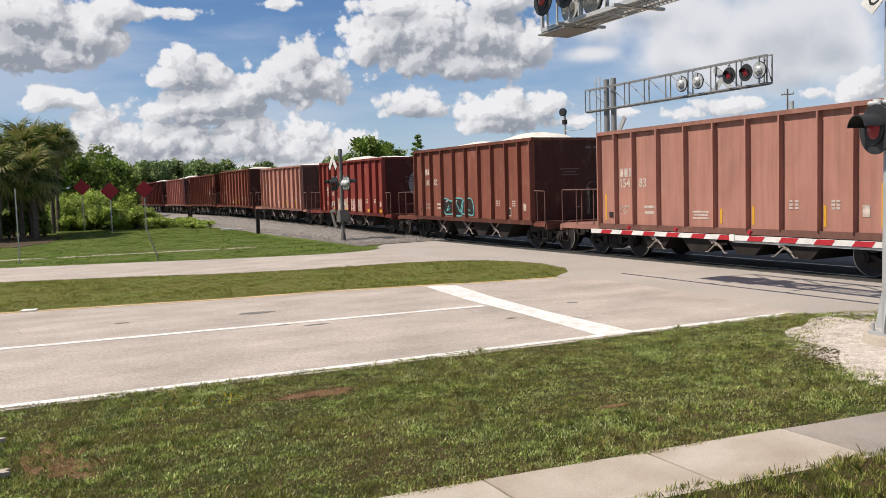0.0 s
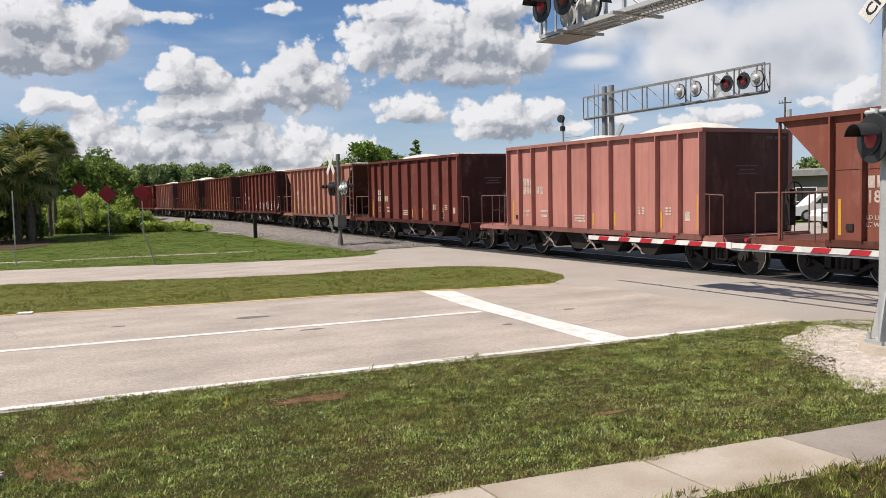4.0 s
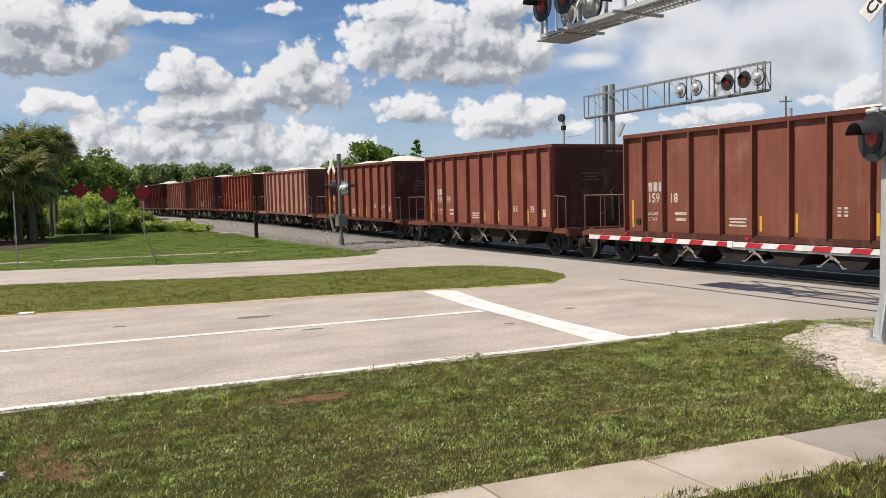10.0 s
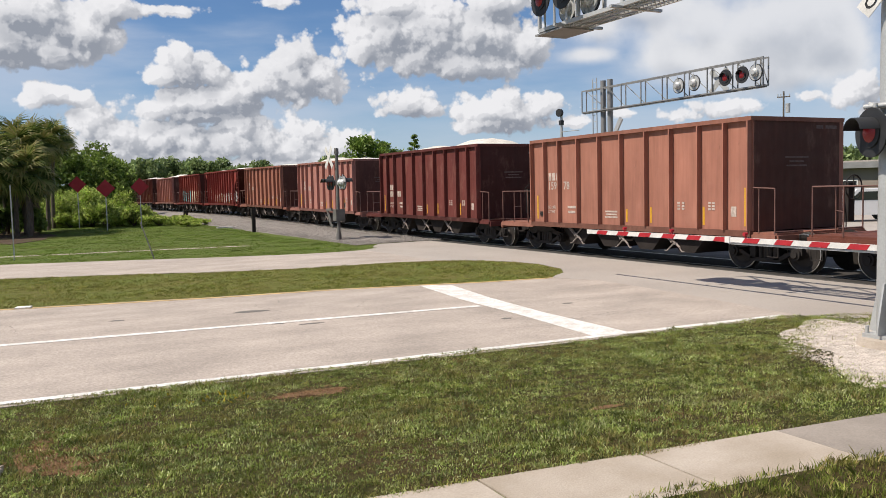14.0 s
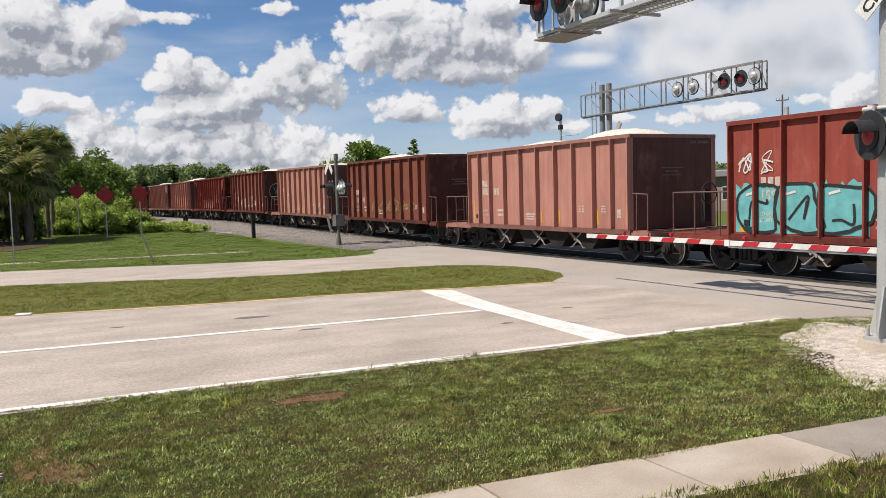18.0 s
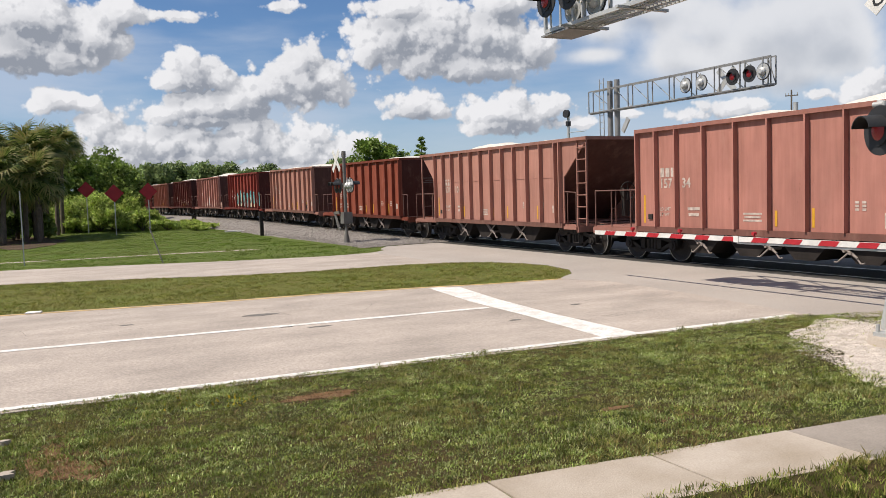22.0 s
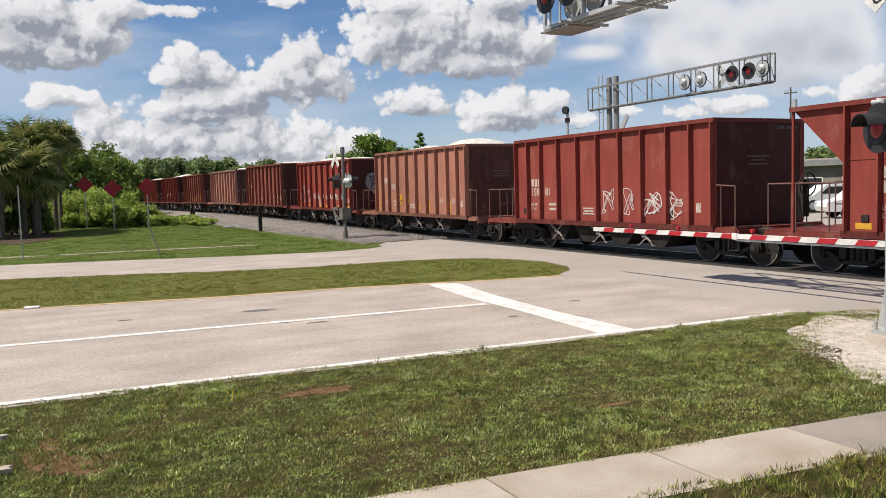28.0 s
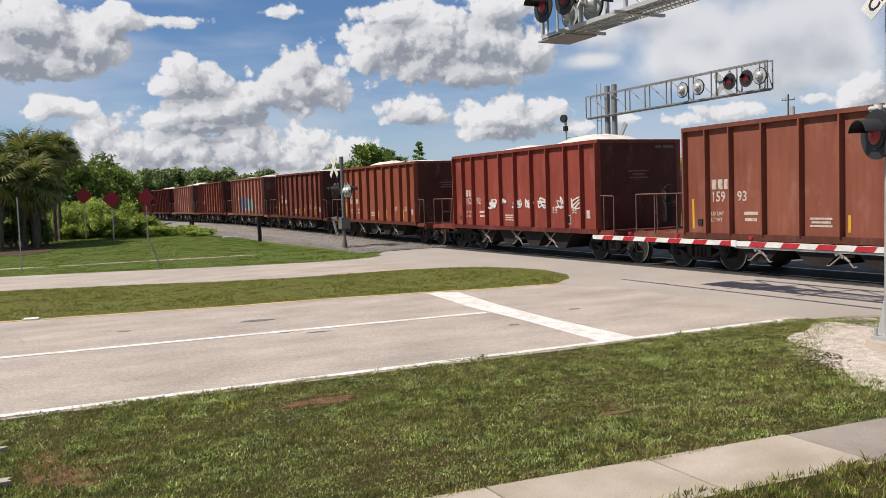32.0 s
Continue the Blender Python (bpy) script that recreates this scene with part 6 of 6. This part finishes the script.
crossbuck(left_sig, 12.15, 34.62, 3.62, letters=False, half=0.62)
part("mechanism", Geo().box(12.15, 12.55, 33.9, 34.35, 0.85, 1.35), M_GALVD, left_sig, "grey gate mechanism box")
part("counterweight", Geo().beam((12.1, 34.3, 1.35), (12.1, 35.0, 1.30), 0.06, 0.12).beam((12.1, 34.9, 1.30), (12.1, 34.45, 0.65), 0.06, 0.12).beam((12.1, 34.45, 0.65), (12.1, 34.2, 0.60), 0.06, 0.12), M_GALVD, left_sig, "pale grey counterweight bracket")

# ---- end-of-road markers and posts ----
for x, y, z in ((3.60, 63.5, 3.05), (4.85, 56.7, 2.67), (7.05, 57.7, 2.75)):
    s = thing("diamond_marker", "red diamond end-of-road marker on a thin metal post", "road sign", "red diamond markers")
    part("post", Geo().box(x - 0.03, x + 0.03, y - 0.02, y + 0.02, -0.04, z + 0.3), M_GALV, s, "thin galvanised post")
    part("plate", Geo().prism([(x - 0.58, z), (x, z - 0.58), (x + 0.58, z), (x, z + 0.58)], 1, y - 0.035, y - 0.025), M_REDSIGN, s, "red diamond plate")
s = thing("sign_post", "bare galvanised sign post in the grass", "post")
part("post", Geo().box(-0.33, -0.29, 32.445, 32.475, -0.04, 2.6), M_GALV, s)
s = thing("leaning_post", "short leaning metal post in the grass", "post")
part("post", Geo().beam((3.96, 29.5, -0.04), (3.62, 29.9, 1.22), 0.032, 0.032), M_GALVD, s)
s = thing("marker_post", "short dark square post beside the ballast", "post")
part("post", Geo().box(11.45, 11.63, 45.75, 45.93, -0.05, 1.25).box(11.42, 11.66, 45.72, 45.96, 1.0, 1.32), M_STEEL, s)
s = thing("marker_post", "small dark stub post beside the ballast", "post")
part("post", Geo().box(12.5, 12.85, 73.6, 73.9, -0.05, 0.75), M_STEEL, s)

s = thing("scrap_boards", "pale scrap boards lying beside the ballast", "boards")
part("board", Geo().box(11.0, 11.95, 52.9, 53.25, -0.03, 0.05), M_WHITETAPE, s)
part("board", Geo().box(11.6, 12.5, 52.2, 52.45, -0.03, 0.04), M_WHITETAPE, s)

# ---- beyond the track: low buildings, a parked vehicle, poles ----


def low_building(label, x, y, lx, ly, h, turn):
    b = thing("low_building", label, "building", m=pose(x, y, 0, 0, 0, turn))
    part("wall", Geo().box(-lx / 2, lx / 2, -ly / 2, ly / 2, -0.1, h - 0.45), M_WALL, b, "brown-grey rendered wall")
    part("fascia", Geo().box(-lx / 2 - 0.6, lx / 2 + 0.6, -ly / 2 - 0.6, ly / 2 + 0.6, h - 0.45, h), M_GALVM, b, "grey roof fascia")
    part("roof", Geo().box(-lx / 2 - 0.4, lx / 2 + 0.4, -ly / 2 - 0.4, ly / 2 + 0.4, h, h + 0.12), M_ROAD2, b, "flat grey roof")
    n = int(ly / 3.2)
    for k in range(n):
        yy = -ly / 2 + (k + 0.5) * ly / n
        w = part("window", Geo().box(-lx / 2 - 0.03, -lx / 2 - 0.004, yy - 0.9, yy + 0.9, 0.9, 2.1), M_WHITETAPE, b, "framed window")
        part("pane", Geo().box(-lx / 2 - 0.036, -lx / 2 - 0.031, yy - 0.82, yy + 0.82, 0.98, 2.02), M_GLASS, w)
    return b


low_building("long low brown-grey building with a grey fascia", 62, 44, 14, 40, 3.4, 8)
low_building("small brown-grey building with a flat roof", 52, 62, 10, 14, 3.6, 4)


def suv(x, y, turn, label):
    c = thing("parked_car", label, "car", m=pose(x, y, 0, 0, 0, turn))
    prof = [(-2.3, 0.35), (2.25, 0.35), (2.35, 0.6), (2.3, 0.85), (1.35, 1.0), (0.6, 1.62), (-1.9, 1.66), (-2.25, 1.1), (-2.35, 0.7)]
    g = Geo().prism(prof, 0, -0.9, 0.9)
    part("body", g, M_CAR, c, "white painted bodywork")
    for sx in (-1, 1):
        part("side_window", Geo().prism([(-1.75, 1.08), (0.95, 1.08), (0.5, 1.5), (-1.6, 1.52)], 0, sx * 0.905 - 0.004, sx * 0.905 + 0.004), M_GLASS, c, "dark side windows")
        for yy in (-1.4, 1.4):
            w = part("wheel", Geo().tube((sx * 0.72, yy, 0.36), (sx * 0.93, yy, 0.36), 0.36, 20), M_BLACK, c, "black tyre")
            part("rim", Geo().tube((sx * 0.925, yy, 0.36), (sx * 0.94, yy, 0.36), 0.22, 14), M_GALV, w)
        part("headlight", Geo().box(sx * 0.75 - 0.12, sx * 0.75 + 0.12, 2.3, 2.36, 0.66, 0.82), M_GALV, c)
    return c


suv(38.0, 27.6, 62, "white parked sport utility car beyond the track")
suv(44.0, 34.5, 60, "white parked sport utility car beyond the track")


def utility_pole(x, y, h, label):
    u = thing("utility_pole", label, "utility pole")
    part("pole", Geo().tube((x, y, -0.1), (x, y, h), 0.11, 10, 0.07), M_BARK, u)
    part("cross_arm", Geo().beam((x - 0.3, y + 0.45, h - 0.5), (x + 0.3, y - 0.45, h - 0.5), 0.07, 0.09), M_BARK, u)
    for k in (-1, 0.5, 1):
        part("insulator", Geo().tube((x - 0.27 * k, y + 0.4 * k, h - 0.44), (x - 0.27 * k, y + 0.4 * k, h - 0.25), 0.04, 8), M_GALV, u)
    part("transformer", Geo().tube((x + 0.25, y - 0.25, h - 1.9), (x + 0.25, y - 0.25, h - 1.1), 0.2, 12), M_GALV, u)
    return u


utility_pole(60.9, 51.9, 10.1, "tall timber utility pole with a cross-arm")

# ---- trees, palms and bushes ----
def leaf_mesh(name, puffs, size, material, seed, shell=0.55):
    """Many small leaves spread through a set of rounded clumps: (x, y, z, radius across, radius up, count)."""
    rs = np.random.RandomState(seed)
    P, S = [], []
    for x, y, z, r, h, n in puffs:
        d = rs.normal(size=(n, 3))
        d /= np.linalg.norm(d, axis=1)[:, None]
        q = (shell + (1 - shell) * rs.rand(n)) * (0.8 + 0.45 * np.abs(np.sin(d[:, 0] * 5 + x) * np.sin(d[:, 1] * 4 + y + d[:, 2] * 5)))
        P.append(np.array([x, y, z]) + d * q[:, None] * [r, r, h])
        S.append(rs.uniform(0.6, 1.3, n) * size)
    P, S = np.concatenate(P), np.concatenate(S)
    n = len(P)
    a = rs.normal(size=(n, 3))
    a /= np.linalg.norm(a, axis=1)[:, None]
    b = np.cross(a, rs.normal(size=(n, 3)))
    b /= np.linalg.norm(b, axis=1)[:, None]
    a, b = a * S[:, None], b * (S * 0.42)[:, None]
    v = np.stack([P - a, P + b, P + a, P - b], 1).reshape(-1, 3)
    v[:, 2] = np.maximum(v[:, 2], -0.03)
    me = bpy.data.meshes.new(name)
    me.vertices.add(4 * n)
    me.vertices.foreach_set("co", v.ravel().astype(np.float32))
    me.loops.add(4 * n)
    me.loops.foreach_set("vertex_index", np.arange(4 * n, dtype=np.int32))
    me.polygons.add(n)
    me.polygons.foreach_set("loop_start", (np.arange(n) * 4).astype(np.int32))
    me.polygons.foreach_set("loop_total", np.full(n, 4, np.int32))
    me.materials.append(material)
    me.update()
    return me


def trunk_geo(h, r, rng, limbs, spread):
    g = Geo()
    pts = [Vector((0, 0, -0.1))]
    for k in range(4):
        pts.append(Vector((rng.uniform(-0.12, 0.12) * h * 0.3, rng.uniform(-0.12, 0.12) * h * 0.3, h * (k + 1) / 4)))
    for k in range(4):
        g.tube(pts[k], pts[k + 1], r * (1 - 0.18 * k), 8, r * (1 - 0.18 * (k + 1)), caps=False)
    tips = []
    for k in range(limbs):
        p = pts[2 + k % 3]
        a = 2 * math.pi * k / limbs + rng.uniform(-0.4, 0.4)
        q = p + Vector((math.cos(a) * spread * rng.uniform(0.4, 0.8), math.sin(a) * spread * rng.uniform(0.4, 0.8), h * rng.uniform(0.15, 0.5)))
        g.tube(p, q, r * 0.4, 6, r * 0.12, caps=False)
        tips.append(q)
    return g, tips


def tree(x, y, height, spread, label, seed, material, leaf=0.16, count=5200, low=0.25):
    rng = random.Random(seed)
    t = thing("tree", label, "tree", m=pose(x, y, 0))
    g, tips = trunk_geo(height * 0.55, 0.035 * height, rng, 9, spread)
    part("trunk", g, M_BARK, t, "grey-brown trunk and limbs")
    puffs = []
    n = 15
    for k in range(n):
        a, q = rng.uniform(0, 6.28), math.sqrt(rng.random()) * spread * 0.75
        z = height * (low + (1 - low) * rng.random() ** 0.8)
        q *= 1 - 0.5 * max(0, (z / height - 0.6)) / 0.4
        r = spread * rng.uniform(0.28, 0.48)
        puffs.append((q * math.cos(a), q * math.sin(a), min(z, height - r * 0.6), r, r * 0.75, count // n))
    for p in tips:
        puffs.append((p.x, p.y, p.z, spread * 0.3, spread * 0.24, count // 26))
    part("crown", leaf_mesh("crown", puffs, leaf, material, seed), None, t, "leafy uneven crown")
    return t


def bush(x, y, r, h, label, seed, material, leaf=0.12, count=2600):
    rng = random.Random(seed)
    b = thing("bush", label, "bush", m=pose(x, y, 0))
    g = Geo()
    for k in range(7):
        a = 0.9 * k
        g.tube((0, 0, -0.05), (r * 0.6 * math.cos(a), r * 0.6 * math.sin(a), h * rng.uniform(0.5, 0.8)), 0.03, 5, 0.01, caps=False)
    part("stems", g, M_BARK, b, "thin woody stems")
    puffs = []
    for k in range(11):
        a, q = rng.uniform(0, 6.28), math.sqrt(rng.random()) * r * 0.8
        hh = h * rng.uniform(0.25, 0.75)
        puffs.append((q * math.cos(a), q * math.sin(a), hh, r * rng.uniform(0.3, 0.5), h * rng.uniform(0.22, 0.35), count // 11))
    part("foliage", leaf_mesh("foliage", puffs, leaf, material, seed, 0.4), None, b, "dense green foliage")
    return b


def frond_mesh(seed):
    """A fan leaf: a stalk and narrow pointed blades that droop at the tips."""
    rng = random.Random(seed)
    g = Geo()
    g.tube((0, 0, 0), (0.75, 0, 0.12), 0.018, 5, 0.012, caps=False)
    n = 24
    for k in range(n):
        a = radians(-128 + 256 * k / (n - 1)) + rng.uniform(-0.05, 0.05)
        L = (0.95 - 0.25 * abs(k / (n - 1) - 0.5)) * rng.uniform(0.85, 1.1)
        c, s = math.cos(a), math.sin(a)
        o = Vector((0.72, 0, 0.12))
        d, w = Vector((c, s, 0.1)), Vector((-s, c, 0)) * 0.035
        mid = o + d * L * 0.6
        tip = o + d * L + Vector((0, 0, -0.16 - 0.28 * rng.random()))
        g.add([o - w * 0.4, o + w * 0.4, mid + w, tip, mid - w], [(0, 1, 2, 3, 4)])
    return g.mesh("frond", M_FROND)


def palm(x, y, h, seed, fronds=26, size=1.0):
    rng = random.Random(seed)
    p = thing("palm", "fan palm with shaggy trunk and drooping fronds", "palm tree", "clump of fan palms", pose(x, y, 0))
    lean = Vector((rng.uniform(-0.5, 0.5), rng.uniform(-0.5, 0.5), h))
    g = Geo()
    prev = Vector((0, 0, -0.1))
    for k in range(6):
        q = Vector((lean.x * ((k + 1) / 6) ** 2, lean.y * ((k + 1) / 6) ** 2, h * (k + 1) / 6))
        g.tube(prev, q, 0.12 + 0.03 * (k % 2), 8, 0.12 + 0.03 * ((k + 1) % 2), caps=False)
        prev = q
    part("trunk", g, M_BARK, p, "shaggy brown trunk")
    for k in range(fronds):
        a = 137.5 * k + rng.uniform(-15, 15)
        up = 65 - 135 * (k / fronds) ** 0.8 + rng.uniform(-8, 8)
        f = part("frond", once(("frond", k % 4), frond_mesh, k % 4), None, p)
        s = size * rng.uniform(0.85, 1.2)
        f.matrix_basis = Matrix.Translation(prev) @ pose(0, 0, 0, rng.uniform(-30, 30), -up, a) @ Matrix.Diagonal((s, s, s, 1))
    return p


rngv = random.Random(77)
for x, y, h in ((-2.6, 53, 5.2), (-1.4, 51.5, 4.6), (-0.3, 54, 5.5), (0.4, 52.5, 4.2), (0.5, 56, 5.9), (-2.0, 56, 6.0), (-0.8, 57.5, 5.2), (-4.0, 54, 5.8), (1.6, 62.0, 6.6), (1.0, 60.5, 5.6), (2.0, 65.0, 6.9), (-0.2, 61, 6.6), (-3.2, 51.5, 3.4), (0.2, 56.0, 3.6), (0.6, 58.8, 3.7), (-1.6, 55.2, 3.4)):
    palm(x, y, h - 0.5, int(abs(x) * 100 + y), fronds=24, size=1.1)
for x, y, h, s, n in ((4.9, 78, 6.9, 2.7, 1), (6.2, 82, 6.4, 2.6, 2), (8.2, 88, 6.0, 2.6, 3), (2.6, 77, 7.4, 2.8, 4), (-1.5, 74, 7.4, 2.8, 5), (9.6, 99, 6.0, 2.8, 6), (-4.5, 72, 7.6, 3.0, 15), (7.2, 93, 6.0, 2.6, 16), (0.6, 76, 7.2, 2.8, 17)):
    tree(x, y, h, s, "broad-leaved green tree at the edge of the lawn", 40 + n, M_LEAVES, leaf=0.17, count=5200, low=0.08)
for x, y, r, h, n in ((1.9, 70.0, 1.7, 2.8, 11), (3.0, 66.5, 1.5, 2.2, 12), (5.4, 63.0, 1.3, 1.7, 13), (7.2, 63.0, 1.2, 1.5, 14), (3.6, 68.5, 2.0, 2.9, 1), (5.6, 68.5, 2.1, 2.9, 2), (7.4, 69.5, 1.9, 1.9, 3), (2.4, 67.0, 1.6, 2.3, 4), (8.7, 71, 1.4, 1.0, 5), (4.6, 66.2, 1.6, 1.9, 6), (6.6, 66.2, 1.6, 1.7, 7), (8.3, 66.5, 1.3, 0.8, 8), (3.1, 65.0, 1.2, 1.3, 9), (4.4, 71, 2.0, 3.1, 10)):
    bush(x, y, r, h, "bright green sunlit bush behind the lawn", 60 + n, M_BUSH, leaf=0.11, count=5200)
for x, y, r, h, n in ((8.8, 62, 1.4, 0.75, 1), (10.0, 64.5, 1.3, 0.55, 2), (11.0, 60.5, 1.1, 0.45, 3), (9.3, 66.5, 1.2, 0.6, 4), (11.2, 66, 1.0, 0.4, 5), (10.3, 58.5, 0.8, 0.35, 6), (11.8, 70, 1.0, 0.5, 7)):
    bush(x, y, r, h, "low leafy weeds beside the ballast", 80 + n, M_BUSH, leaf=0.10, count=2400)
# scrub in the shade of the palms
for k in range(7):
    bush(-4.2 + 0.8 * k, 56.5 + rngv.uniform(-1, 3), 1.0, 1.6, "dark undergrowth below the palms", 100 + k, M_LEAVES, leaf=0.16, count=1500)
# behind the train
tree(33.6, 83.5, 7.9, 3.2, "green broad-leaved tree beyond the track", 7, M_LEAVES, leaf=0.22, count=5200, low=0.2)
tree(38.0, 87.0, 7.6, 2.2, "green broad-leaved tree beyond the track", 8, M_LEAVES, leaf=0.22, count=3200, low=0.3)
conifer = thing("tree", "slim dark conifer with layered boughs beyond the track", "tree", m=pose(46.9, 99.5, 0))
part("trunk", Geo().tube((0, 0, -0.1), (0, 0, 9.6), 0.2, 8, 0.03), M_BARK, conifer)
part("crown", leaf_mesh("crown", [(2.6 * (1 - j / 11) * math.cos(j * 2.4 + i * 2.1) * 0.7, 2.6 * (1 - j / 11) * math.sin(j * 2.4 + i * 2.1) * 0.7, 2.0 + 0.72 * j + 0.22 * math.sin(i * 2.7 + j * 1.9), 0.25 + 1.0 * (1 - j / 11), 0.22, 130) for j in range(11) for i in range(3)], 0.16, M_LEAVES, 9, 0.2), None, conifer, "layered dark boughs")
for k in range(11):
    a = radians(5.5 + 0.92 * k + rngv.uniform(-0.3, 0.3))
    d = 190 + rngv.uniform(-25, 45)
    h = (8.5, 11.0, 12.5, 12.8, 10.0, 11.5, 13.0, 12.0, 9.5, 10.5, 11.5, 9.5, 7.5)[k]
    tree(d * math.sin(a), d * math.cos(a), h * 0.88 * d / 205, 4.4, "distant dark green tree", 120 + k, M_FAR, leaf=0.45, count=3600, low=0.05)
for k in range(16):
    a = radians(20 + 2.6 * k + rngv.uniform(-0.5, 0.5))
    d = 120 + rngv.uniform(-10, 25)
    tree(d * math.sin(a), d * math.cos(a), rngv.uniform(5.2, 7.0), 4.4, "distant dark green tree", 150 + k, M_FAR, leaf=0.45, count=2600, low=0.05)
for k in range(9):
    tree(-9 - 5 * k + rngv.uniform(-1, 1), 72 + rngv.uniform(-3, 5), rngv.uniform(6, 7.5), 3.2, "broad-leaved green tree at the edge of the lawn", 180 + k, M_LEAVES, leaf=0.25, count=2200, low=0.05)

# ---- what moves ----
# where the middle of car 0 is on the line, second by second
HEAD = [(0, 14.886), (1, -2.829), (2, -20.604), (3, -38.405), (6, -92.139), (7, -110.009), (8, -127.972), (9, -146.033), (10,
        -163.94), (11, -181.911), (12, -199.931), (13, -217.785), (14, -235.433), (17, -289.367), (18, -307.337), (19, -325.619), (20,
        -343.326), (21, -361.69), (22, -379.809), (23, -397.753), (24, -415.719), (25, -433.766), (28, -487.722), (29, -505.766), (30,
        -523.705), (31, -541.362), (32, -559.303)]


def motions():
    for car, k, kind, number in cars:
        rows = []
        for t, head in HEAD:
            m = head + PITCH * k
            x, y, a = track(m)
            climb = math.degrees(math.atan2(rise(m + 4.55) - rise(m - 4.55), 9.1))
            rows.append((t, pose(x, y, (rise(m + 4.55) + rise(m - 4.55)) / 2, climb, 0, a)))
        walk(car, rows)


motions()
